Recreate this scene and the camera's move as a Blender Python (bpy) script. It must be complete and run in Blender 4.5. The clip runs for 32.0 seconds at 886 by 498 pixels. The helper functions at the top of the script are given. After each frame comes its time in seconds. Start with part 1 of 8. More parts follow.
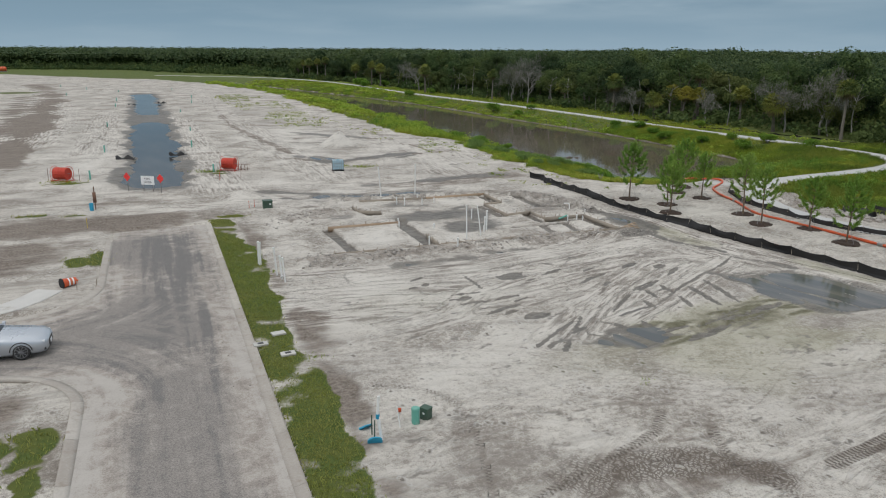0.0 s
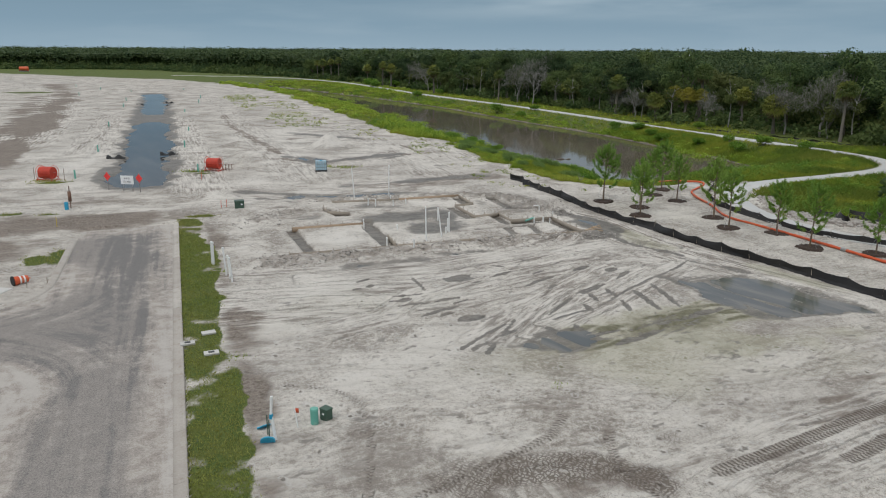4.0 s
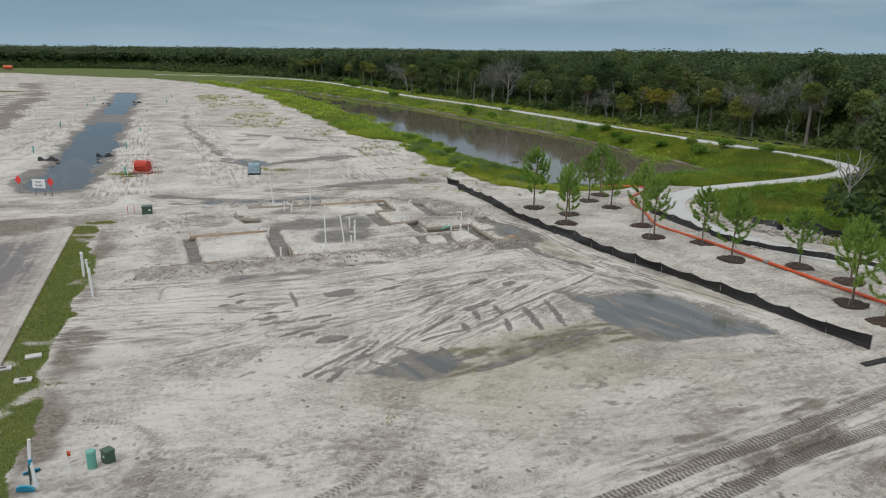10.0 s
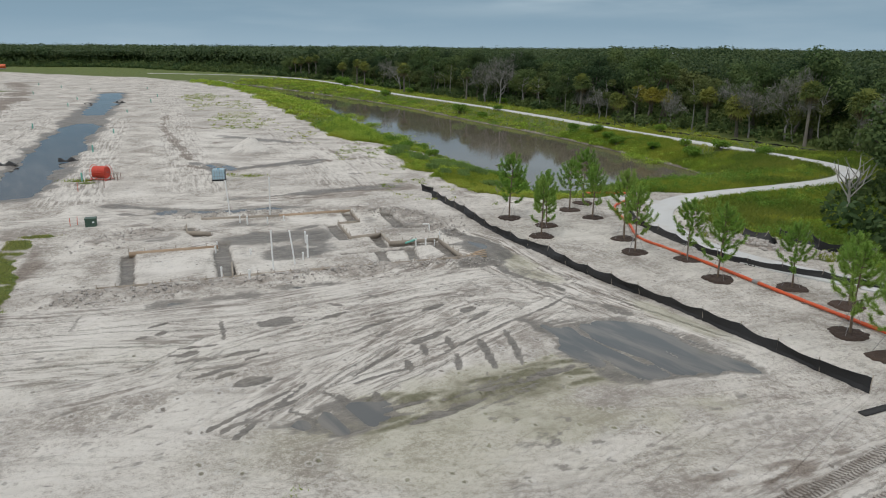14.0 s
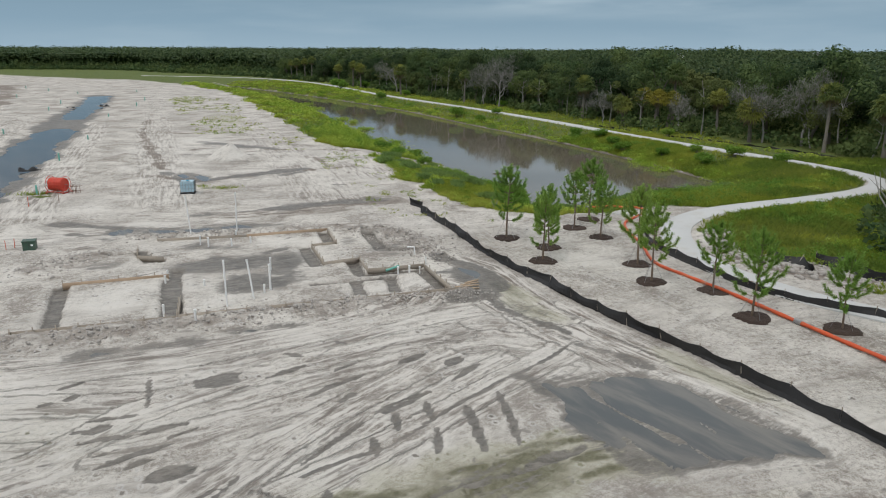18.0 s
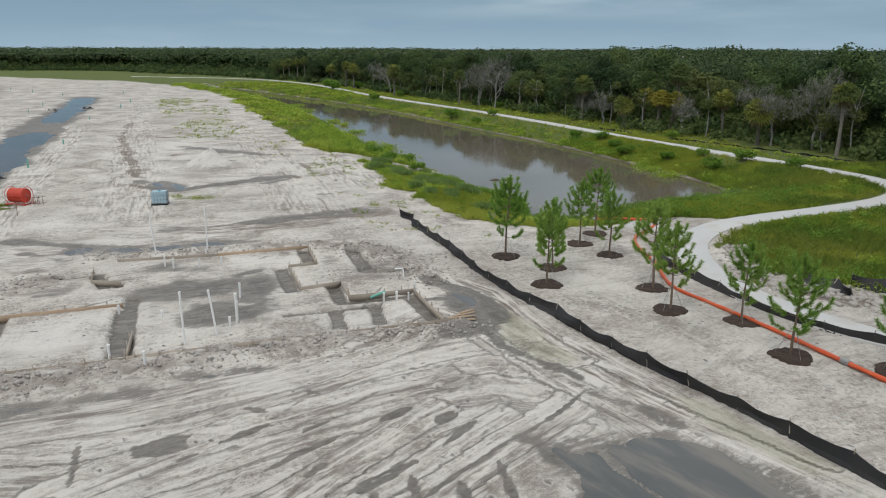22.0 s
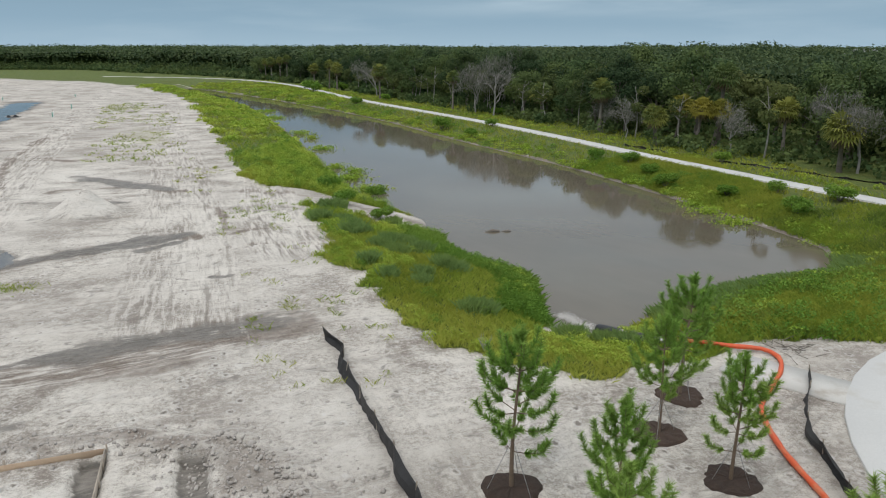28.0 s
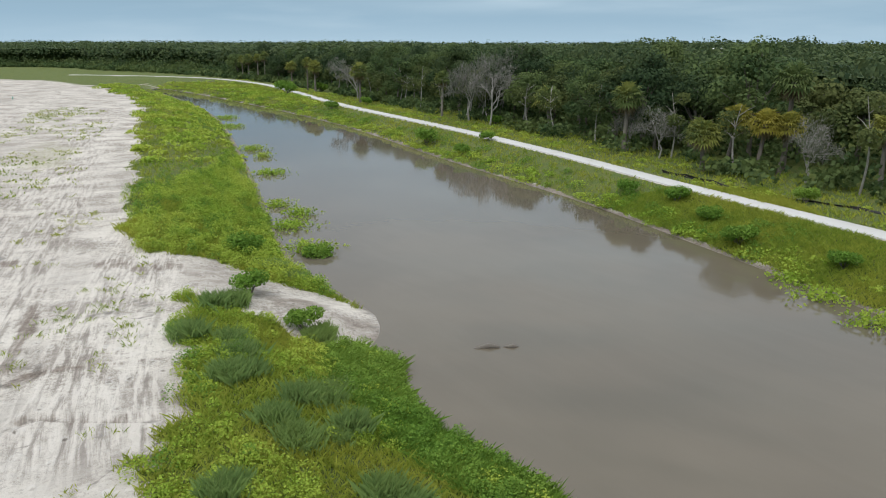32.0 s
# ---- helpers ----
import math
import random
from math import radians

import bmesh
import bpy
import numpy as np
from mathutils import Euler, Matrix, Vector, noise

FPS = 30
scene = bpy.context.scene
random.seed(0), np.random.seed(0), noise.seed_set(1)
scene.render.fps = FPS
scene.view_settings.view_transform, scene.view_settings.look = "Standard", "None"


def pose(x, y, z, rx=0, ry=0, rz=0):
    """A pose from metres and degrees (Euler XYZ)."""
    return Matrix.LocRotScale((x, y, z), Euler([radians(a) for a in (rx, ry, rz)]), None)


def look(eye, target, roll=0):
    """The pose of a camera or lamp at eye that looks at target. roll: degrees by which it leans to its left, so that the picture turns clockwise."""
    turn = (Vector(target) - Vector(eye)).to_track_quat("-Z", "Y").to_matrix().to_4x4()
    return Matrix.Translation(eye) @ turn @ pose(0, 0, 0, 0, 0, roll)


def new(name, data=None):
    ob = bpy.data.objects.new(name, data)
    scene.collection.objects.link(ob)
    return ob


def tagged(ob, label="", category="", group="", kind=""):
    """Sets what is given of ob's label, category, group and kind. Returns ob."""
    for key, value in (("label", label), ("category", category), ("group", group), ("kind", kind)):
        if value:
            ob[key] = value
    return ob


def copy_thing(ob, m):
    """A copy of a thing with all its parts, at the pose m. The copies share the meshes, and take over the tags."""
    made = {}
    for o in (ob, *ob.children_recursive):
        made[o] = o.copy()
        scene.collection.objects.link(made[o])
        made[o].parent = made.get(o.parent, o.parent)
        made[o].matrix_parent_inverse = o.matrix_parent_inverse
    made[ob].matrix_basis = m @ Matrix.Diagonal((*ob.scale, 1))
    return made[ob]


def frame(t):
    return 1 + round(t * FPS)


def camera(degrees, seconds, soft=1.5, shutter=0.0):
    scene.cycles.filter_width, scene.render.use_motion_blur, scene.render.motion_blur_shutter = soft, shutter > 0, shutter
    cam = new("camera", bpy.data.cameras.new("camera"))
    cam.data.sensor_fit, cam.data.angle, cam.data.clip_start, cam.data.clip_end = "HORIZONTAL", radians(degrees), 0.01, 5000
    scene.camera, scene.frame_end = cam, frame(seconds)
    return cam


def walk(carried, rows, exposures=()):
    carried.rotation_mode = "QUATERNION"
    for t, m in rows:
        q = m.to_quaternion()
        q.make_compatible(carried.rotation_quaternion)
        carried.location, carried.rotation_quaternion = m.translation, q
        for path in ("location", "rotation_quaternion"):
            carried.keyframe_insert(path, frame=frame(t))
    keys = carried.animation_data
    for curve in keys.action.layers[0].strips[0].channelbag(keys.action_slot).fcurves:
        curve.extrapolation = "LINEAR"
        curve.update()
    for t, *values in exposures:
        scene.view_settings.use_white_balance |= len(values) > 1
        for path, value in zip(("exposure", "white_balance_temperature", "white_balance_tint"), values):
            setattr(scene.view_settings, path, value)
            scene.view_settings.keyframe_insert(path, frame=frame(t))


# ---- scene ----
cam = camera(63.1, 32.0, soft=1.1)
PATH = [
    (0, pose(-1.91, 1.38, 11.97, 74.68, -0.37, -0.08)),
    (0.5, pose(-1.70, 1.33, 11.99, 74.67, -0.36, -0.07)),
    (1, pose(-1.30, 1.28, 12.01, 74.67, -0.35, -0.06)),
    (1.5, pose(-0.77, 1.23, 12.03, 74.67, -0.33, -0.04)),
    (2, pose(-0.22, 1.18, 12.05, 74.66, -0.32, -0.03)),
    (2.5, pose(0.35, 1.09, 12.08, 74.66, -0.35, 0.42)),
    (3, pose(0.92, 0.99, 12.11, 74.65, -0.37, 1.23)),
    (3.5, pose(1.53, 1.16, 12.12, 74.66, -0.38, 1.62)),
    (5.5, pose(3.97, 1.84, 12.16, 74.72, -0.42, 1.66)),
    (6, pose(4.55, 2.31, 12.19, 74.69, -0.39, 1.62)),
    (7, pose(5.66, 3.12, 12.21, 74.69, -0.42, 1.62)),
    (8, pose(6.53, 3.69, 12.15, 74.69, -0.45, 1.52)),
    (9, pose(7.40, 4.03, 12.09, 74.69, -0.47, 1.52)),
    (10, pose(8.14, 4.33, 12.07, 74.69, -0.58, 1.56)),
    (11, pose(8.96, 4.47, 12.06, 74.68, -0.58, 1.60)),
    (12, pose(9.62, 5.22, 12.12, 74.57, -0.49, 1.53)),
    (13, pose(10.13, 6.76, 12.14, 74.50, -0.44, 1.56)),
    (14, pose(10.50, 8.55, 12.19, 74.50, -0.44, 1.68)),
    (14.5, pose(10.64, 9.45, 12.18, 74.50, -0.34, 1.78)),
    (16.5, pose(10.99, 13.04, 12.05, 74.60, -0.33, 1.82)),
    (17, pose(11.05, 13.79, 12.04, 74.61, -0.33, 1.72)),
    (18, pose(11.13, 14.96, 11.97, 74.64, -0.33, 1.72)),
    (19, pose(11.13, 15.99, 11.90, 74.67, -0.33, 1.63)),
    (20, pose(11.10, 17.02, 11.84, 74.63, -0.23, 1.50)),
    (21, pose(11.15, 18.29, 11.86, 74.69, -0.23, 1.48)),
    (22, pose(11.21, 19.71, 11.89, 74.65, -0.22, 1.36)),
    (23, pose(11.24, 21.78, 11.91, 74.58, -0.27, 1.28)),
    (24, pose(11.37, 25.54, 12.01, 74.43, -0.23, 1.30)),
    (25, pose(11.66, 30.46, 12.04, 74.38, -0.19, 1.22)),
    (25.5, pose(11.75, 32.59, 12.02, 74.48, -0.17, 1.24)),
    (27.5, pose(12.33, 40.98, 11.86, 74.56, -0.13, 1.33)),
    (28, pose(12.50, 43.66, 11.91, 74.45, -0.12, 1.35)),
    (29, pose(12.87, 49.09, 12.03, 74.26, -0.02, 1.36)),
    (30, pose(13.12, 54.99, 11.96, 74.25, -0.17, 1.30)),
    (31, pose(13.37, 60.81, 11.84, 74.22, -0.24, 1.20)),
    (32, pose(13.54, 66.44, 11.82, 74.20, -0.17, 1.11)),
]
walk(cam, PATH, exposures=[(0, -0.28), (9, -0.24), (19, -0.12), (25, -0.07), (28, 0.04), (32, 0.28)])

# ---- sky and sun: a bright overcast afternoon ----
sky = bpy.data.worlds.new("overcast_sky")
scene.world = sky
sky.use_nodes = True
nt = sky.node_tree
nt.nodes.clear()


def wnode(kind, **sets):
    n = nt.nodes.new(kind)
    for k, v in sets.items():
        n.inputs[int(k[1:])].default_value = v
    return n


geo = wnode("ShaderNodeTexCoord")
sep = wnode("ShaderNodeSeparateXYZ")
nt.links.new(geo.outputs["Generated"], sep.inputs[0])
nish = wnode("ShaderNodeTexSky")
nish.sky_type = "NISHITA"
nish.sun_disc = False
nish.sun_elevation, nish.sun_rotation = radians(58), radians(150)
nish.air_density, nish.dust_density = 1.2, 2.0
ramp = wnode("ShaderNodeValToRGB")
ramp.color_ramp.elements[0].position, ramp.color_ramp.elements[0].color = 0.0, (0.372, 0.520, 0.640, 1)
ramp.color_ramp.elements[1].position, ramp.color_ramp.elements[1].color = 1.0, (1.35, 1.36, 1.38, 1)
for at, col in ((0.035, (0.255, 0.400, 0.530, 1)), (0.10, (0.17, 0.285, 0.400, 1)), (0.30, (0.55, 0.60, 0.66, 1)), (0.6, (1.1, 1.12, 1.14, 1))):
    e = ramp.color_ramp.elements.new(at)
    e.color = col
nt.links.new(sep.outputs["Z"], ramp.inputs[0])
# soft cloud banks, stretched along the horizon
squash = wnode("ShaderNodeMapping")
squash.inputs["Scale"].default_value = (1.8, 1.8, 13.0)
nt.links.new(geo.outputs["Generated"], squash.inputs[0])
cloud = wnode("ShaderNodeTexNoise")
cloud.inputs["Scale"].default_value, cloud.inputs["Detail"].default_value = 2.2, 5.0
nt.links.new(squash.outputs[0], cloud.inputs["Vector"])
cr = wnode("ShaderNodeMapRange")
for i, v in ((1, 0.50), (2, 0.80), (3, 0.0), (4, 0.35)):
    cr.inputs[i].default_value = v
nt.links.new(cloud.outputs[0], cr.inputs[0])
puff = wnode("ShaderNodeMix")
puff.data_type = "RGBA"
puff.inputs["B"].default_value = (0.50, 0.63, 0.73, 1)
nt.links.new(ramp.outputs[0], puff.inputs["A"])
# a pale bank of cloud, higher up, ahead
east = wnode("ShaderNodeMapRange", _1=0.46, _2=0.10, _3=0.0, _4=1.0)
away = wnode("ShaderNodeMath", _1=0.22)
away.operation = "SUBTRACT"
nt.links.new(sep.outputs["X"], away.inputs[0])
size = wnode("ShaderNodeMath")
size.operation = "ABSOLUTE"
nt.links.new(away.outputs[0], size.inputs[0])
nt.links.new(size.outputs[0], east.inputs[0])
high = wnode("ShaderNodeMapRange", _1=0.030, _2=0.075, _3=0.0, _4=1.0)
nt.links.new(sep.outputs["Z"], high.inputs[0])
bank_mask = wnode("ShaderNodeMath")
bank_mask.operation = "MULTIPLY"
nt.links.new(east.outputs[0], bank_mask.inputs[0])
nt.links.new(high.outputs[0], bank_mask.inputs[1])
lump = wnode("ShaderNodeMapRange", _1=0.40, _2=0.62, _3=0.15, _4=1.0)
nt.links.new(cloud.outputs[0], lump.inputs[0])
bank_fac = wnode("ShaderNodeMath")
bank_fac.operation = "MULTIPLY"
nt.links.new(bank_mask.outputs[0], bank_fac.inputs[0])
nt.links.new(lump.outputs[0], bank_fac.inputs[1])
both = wnode("ShaderNodeMath")
both.operation = "MAXIMUM"
nt.links.new(bank_fac.outputs[0], both.inputs[0])
nt.links.new(cr.outputs[0], both.inputs[1])
nt.links.new(both.outputs[0], puff.inputs["Factor"])
bg_clear, bg_cloud, mixs, out = wnode("ShaderNodeBackground"), wnode("ShaderNodeBackground"), wnode("ShaderNodeMixShader"), wnode("ShaderNodeOutputWorld")
bg_clear.inputs[1].default_value, bg_cloud.inputs[1].default_value, mixs.inputs[0].default_value = 0.12, 1.0, 0.9
nt.links.new(nish.outputs[0], bg_clear.inputs[0])
nt.links.new(puff.outputs["Result"], bg_cloud.inputs[0])
nt.links.new(bg_clear.outputs[0], mixs.inputs[1])
nt.links.new(bg_cloud.outputs[0], mixs.inputs[2])
nt.links.new(mixs.outputs[0], out.inputs[0])

sun = new("sun", bpy.data.lights.new("sun", "SUN"))
sun.data.energy, sun.data.angle, sun.data.color = 1.0, radians(25), (1.0, 0.975, 0.94)
sun.matrix_world = look((-40, -70, 130), (0, 0, 0))

# ---- materials ----
class Nodes:
    """A small writer of node trees."""

    def __init__(self, name):
        self.m = bpy.data.materials.new(name)
        self.m.use_nodes = True
        self.t = self.m.node_tree
        self.p = self.t.nodes["Principled BSDF"]

    def put(self, node, key, value):
        sock = node.inputs[key]
        if isinstance(value, bpy.types.NodeSocket):
            self.t.links.new(value, sock)
        else:
            sock.default_value = value

    def n(self, kind, out=0, **sets):
        node = self.t.nodes.new("ShaderNode" + kind)
        for k, v in sets.items():
            self.put(node, k.replace("_", " "), v)
        return node.outputs[out]

    def noise(self, vec, scale, detail=4.0, rough=0.55, out=0, distort=0.0):
        return self.n("TexNoise", out, Vector=vec, Scale=scale, Detail=detail, Roughness=rough, Distortion=distort)

    def math(self, op, a, b=0.0, c=0.0):
        node = self.t.nodes.new("ShaderNodeMath")
        node.operation = op
        for i, v in enumerate((a, b, c)):
            self.put(node, i, v)
        return node.outputs[0]

    def step(self, x, lo, hi, a=0.0, b=1.0):
        node = self.t.nodes.new("ShaderNodeMapRange")
        node.interpolation_type = "SMOOTHSTEP"
        for i, v in enumerate((x, lo, hi, a, b)):
            self.put(node, i, v)
        return node.outputs[0]

    def mix(self, fac, a, b):
        node = self.t.nodes.new("ShaderNodeMix")
        node.data_type = "RGBA"
        self.put(node, "Factor", fac)
        for k, v in (("A", a), ("B", b)):
            self.put(node, k, v if isinstance(v, bpy.types.NodeSocket) else (*v, 1))
        return node.outputs["Result"]

    def scaled(self, vec, s, turn=0.0):
        first, node = self.t.nodes.new("ShaderNodeMapping"), self.t.nodes.new("ShaderNodeMapping")
        first.inputs["Rotation"].default_value = (0, 0, turn)
        node.inputs["Scale"].default_value = s
        self.t.links.new(vec, first.inputs[0])
        self.t.links.new(first.outputs[0], node.inputs[0])
        return node.outputs[0]

    def attr(self, name):
        node = self.t.nodes.new("ShaderNodeAttribute")
        node.attribute_name = name
        sepc = self.t.nodes.new("ShaderNodeSeparateColor")
        self.t.links.new(node.outputs["Color"], sepc.inputs[0])
        return sepc.outputs

    def bump(self, height, strength, dist):
        self.put(self.p, "Normal", self.n("Bump", 0, Height=height, Strength=strength, Distance=dist))

    def done(self, color, rough, metal=0.0):
        self.put(self.p, "Base Color", color if isinstance(color, bpy.types.NodeSocket) else (*color, 1))
        self.put(self.p, "Roughness", rough)
        self.put(self.p, "Metallic", metal)
        return self.m


def plain(name, a, b, rough=0.7, scale=2.0, fine=25.0, bump=0.15, metal=0.0, dist=0.02, dirt=None, spec=0.5):
    """A surface that varies between two colours at two scales, with fine relief and, if given, dirt."""
    k = Nodes(name)
    vec = k.n("TexCoord", 3)
    rnd = k.t.nodes.new("ShaderNodeObjectInfo").outputs["Random"]
    big, small = k.noise(vec, scale), k.noise(vec, fine)
    f = k.math("ADD", k.math("MULTIPLY", big, 0.5), k.math("ADD", k.math("MULTIPLY", small, 0.4), k.math("MULTIPLY", rnd, 0.25)))
    col = k.mix(k.step(f, 0.3, 0.85), a, b)
    if dirt:
        col = k.mix(k.step(k.noise(vec, scale * 1.7, 6, 0.65), 0.52, 0.72, 0, 0.75), col, dirt)
    k.bump(small, bump, dist)
    k.put(k.p, "Specular IOR Level", spec)
    return k.done(col, k.step(big, 0.2, 0.8, rough - 0.08, min(1.0, rough + 0.1)), metal)


def leafy(name, dark, light, warm, rough=0.75, gloss=0.12, glow=0.35):
    """Foliage: each leaf or clump takes its own tone, lighter and warmer here and there, and lets some light through."""
    k = Nodes(name)
    isl = k.t.nodes.new("ShaderNodeNewGeometry").outputs["Random Per Island"]
    pos = k.n("NewGeometry", 0)
    rnd = k.t.nodes.new("ShaderNodeObjectInfo").outputs["Random"]
    patch, small = k.noise(pos, 0.12, 3), k.noise(pos, 0.9, 3)
    col = k.mix(k.step(k.math("ADD", k.math("MULTIPLY", isl, 0.42), k.math("MULTIPLY", small, 0.58)), 0.15, 0.8), dark, light)
    col = k.mix(k.step(k.math("ADD", patch, k.math("MULTIPLY", k.math("ADD", isl, rnd), 0.12)), 0.5, 0.8, 0, 0.8), col, warm)
    k.put(k.p, "Specular IOR Level", gloss)
    k.done(col, rough)
    thin = k.t.nodes.new("ShaderNodeBsdfTranslucent")
    k.put(thin, "Color", col)
    both = k.t.nodes.new("ShaderNodeMixShader")
    both.inputs[0].default_value = glow
    end = k.t.nodes["Material Output"]
    k.t.links.new(k.p.outputs[0], both.inputs[1])
    k.t.links.new(thin.outputs[0], both.inputs[2])
    k.t.links.new(both.outputs[0], end.inputs["Surface"])
    return k.m


M = {}
M["foliage_oak"] = leafy("oak_leaves", (0.038, 0.073, 0.029), (0.102, 0.157, 0.060), (0.137, 0.178, 0.058))
# a little bluer than the oaks: distance haze mixed into the leaf colour
M["foliage_far"] = leafy("woods_leaves", (0.030, 0.056, 0.026), (0.088, 0.128, 0.056), (0.112, 0.142, 0.056))
M["foliage_pine"] = leafy("pine_needles", (0.130, 0.260, 0.045), (0.270, 0.430, 0.085), (0.330, 0.450, 0.110))
M["foliage_palm"] = leafy("palm_fronds", (0.062, 0.100, 0.034), (0.140, 0.185, 0.062), (0.270, 0.275, 0.060))
M["palm_yellow"] = leafy("yellowing_palm_fronds", (0.130, 0.140, 0.030), (0.260, 0.250, 0.050), (0.320, 0.280, 0.050))
M["meadow"] = leafy("rank_meadow_grass", (0.095, 0.160, 0.026), (0.200, 0.275, 0.048), (0.290, 0.315, 0.062))
M["palm_skirt"] = leafy("dry_palm_fronds", (0.110, 0.085, 0.050), (0.200, 0.160, 0.100), (0.240, 0.200, 0.120))
M["grass"] = leafy("bank_grass", (0.160, 0.245, 0.030), (0.285, 0.360, 0.052), (0.390, 0.395, 0.065))
M["weed"] = leafy("broadleaf_weeds", (0.190, 0.310, 0.034), (0.325, 0.455, 0.062), (0.410, 0.480, 0.078))
M["rank"] = leafy("rank_shore_plants", (0.085, 0.180, 0.024), (0.170, 0.305, 0.046), (0.220, 0.330, 0.056))
M["grass_gold"] = leafy("ripe_bank_grass", (0.235, 0.315, 0.042), (0.375, 0.435, 0.072), (0.460, 0.460, 0.092))
M["reed"] = leafy("bluish_reeds", (0.150, 0.245, 0.075), (0.240, 0.345, 0.115), (0.260, 0.355, 0.100))
M["turf"] = leafy("verge_turf", (0.195, 0.235, 0.052), (0.315, 0.350, 0.088), (0.370, 0.350, 0.120))
M["moss_grey"] = leafy("grey_twigs", (0.085, 0.090, 0.072), (0.190, 0.192, 0.160), (0.150, 0.165, 0.105))
M["bark_grey"] = plain("grey_dead_bark", (0.19, 0.182, 0.165), (0.33, 0.32, 0.295), 0.88, 1.2, 14, 0.4)
M["bark"] = plain("grey_bark", (0.10, 0.085, 0.07), (0.22, 0.20, 0.17), 0.9, 1.2, 14, 0.5)
M["bark_pale"] = plain("pale_dead_bark", (0.22, 0.21, 0.185), (0.38, 0.365, 0.33), 0.85, 1.2, 14, 0.4)
M["bark_pine"] = plain("young_pine_bark", (0.13, 0.09, 0.06), (0.24, 0.18, 0.13), 0.9, 4, 30, 0.5)
M["concrete"] = plain("pale_concrete", (0.46, 0.45, 0.42), (0.60, 0.58, 0.55), 0.85, 0.5, 22, 0.12, dirt=(0.36, 0.32, 0.27))
M["kerb"] = plain("sandy_kerb_concrete", (0.34, 0.305, 0.268), (0.50, 0.465, 0.42), 0.9, 1.1, 14, 0.35, dirt=(0.28, 0.235, 0.19))
M["path"] = plain("new_path_concrete", (0.46, 0.46, 0.447), (0.55, 0.545, 0.527), 0.82, 0.25, 16, 0.08, dirt=(0.45, 0.43, 0.39))
M["pvc"] = plain("white_pvc", (0.74, 0.74, 0.72), (0.82, 0.82, 0.80), 0.4, 3, 40, 0.03)
M["fence_black"] = plain("black_silt_fabric", (0.012, 0.012, 0.013), (0.035, 0.033, 0.032), 0.75, 1.5, 30, 0.3)
M["orange"] = plain("orange_hose", (0.56, 0.075, 0.020), (0.68, 0.115, 0.035), 0.5, 0.8, 25, 0.15, dirt=(0.50, 0.26, 0.14))
M["wood"] = plain("form_board_wood", (0.28, 0.235, 0.185), (0.42, 0.365, 0.30), 0.8, 1.5, 24, 0.3, dirt=(0.30, 0.27, 0.24))
M["wood_new"] = plain("fresh_board_wood", (0.36, 0.25, 0.165), (0.47, 0.36, 0.25), 0.75, 1.5, 24, 0.2)
M["mulch"] = plain("brown_mulch", (0.035, 0.022, 0.016), (0.085, 0.055, 0.040), 0.95, 6, 40, 0.8, dist=0.05)
M["red"] = plain("red_reel_paint", (0.52, 0.045, 0.025), (0.64, 0.080, 0.045), 0.5, 2, 30, 0.1, dirt=(0.42, 0.11, 0.07))
M["sign_red"] = plain("red_reflective_sheet", (0.72, 0.03, 0.03), (0.80, 0.05, 0.045), 0.35, 2, 30, 0.02)
M["sign_white"] = plain("white_sign_face", (0.78, 0.78, 0.78), (0.84, 0.84, 0.84), 0.4, 2, 30, 0.02)
M["ink"] = plain("black_sign_ink", (0.03, 0.03, 0.03), (0.05, 0.05, 0.05), 0.5, 2, 30, 0.02)
M["steel"] = plain("galvanised_steel", (0.28, 0.28, 0.28), (0.42, 0.42, 0.42), 0.4, 3, 30, 0.1, 0.8, dirt=(0.22, 0.15, 0.10))
M["rust"] = plain("rusty_bar", (0.12, 0.06, 0.04), (0.22, 0.12, 0.08), 0.85, 3, 30, 0.3)
M["green_box"] = plain("dark_green_paint", (0.035, 0.075, 0.050), (0.060, 0.110, 0.078), 0.5, 2, 30, 0.06, dirt=(0.10, 0.10, 0.08))
M["teal"] = plain("teal_plastic", (0.10, 0.33, 0.26), (0.16, 0.42, 0.34), 0.5, 2, 30, 0.05, dirt=(0.30, 0.36, 0.31))
M["blue"] = plain("blue_plastic", (0.015, 0.26, 0.42), (0.03, 0.36, 0.55), 0.45, 2, 30, 0.05)
M["tank"] = plain("pale_blue_tank_plastic", (0.36, 0.52, 0.60), (0.48, 0.62, 0.68), 0.45, 2, 30, 0.05)
M["black_pipe"] = plain("black_corrugated_plastic", (0.012, 0.013, 0.016), (0.03, 0.032, 0.036), 0.5, 2, 30, 0.1)
M["yellow"] = plain("yellow_stake_paint", (0.60, 0.42, 0.04), (0.70, 0.52, 0.08), 0.6, 2, 30, 0.1)
M["car_paint"] = plain("silver_car_paint", (0.50, 0.53, 0.57), (0.56, 0.59, 0.63), 0.28, 1, 60, 0.0, 0.55)
M["glass"] = plain("tinted_car_glass", (0.012, 0.016, 0.02), (0.02, 0.024, 0.03), 0.05, 1, 10, 0.0)
M["tyre"] = plain("tyre_rubber", (0.02, 0.02, 0.02), (0.035, 0.034, 0.033), 0.85, 4, 40, 0.2)
M["alloy"] = plain("dark_alloy", (0.20, 0.20, 0.21), (0.34, 0.34, 0.35), 0.3, 4, 40, 0.02, 0.9)
M["foam"] = plain("white_foam", (0.40, 0.37, 0.33), (0.60, 0.58, 0.55), 0.7, 3, 20, 0.6)
M["rubble"] = plain("pale_rubble", (0.34, 0.31, 0.28), (0.50, 0.47, 0.43), 0.9, 3, 20, 0.5)


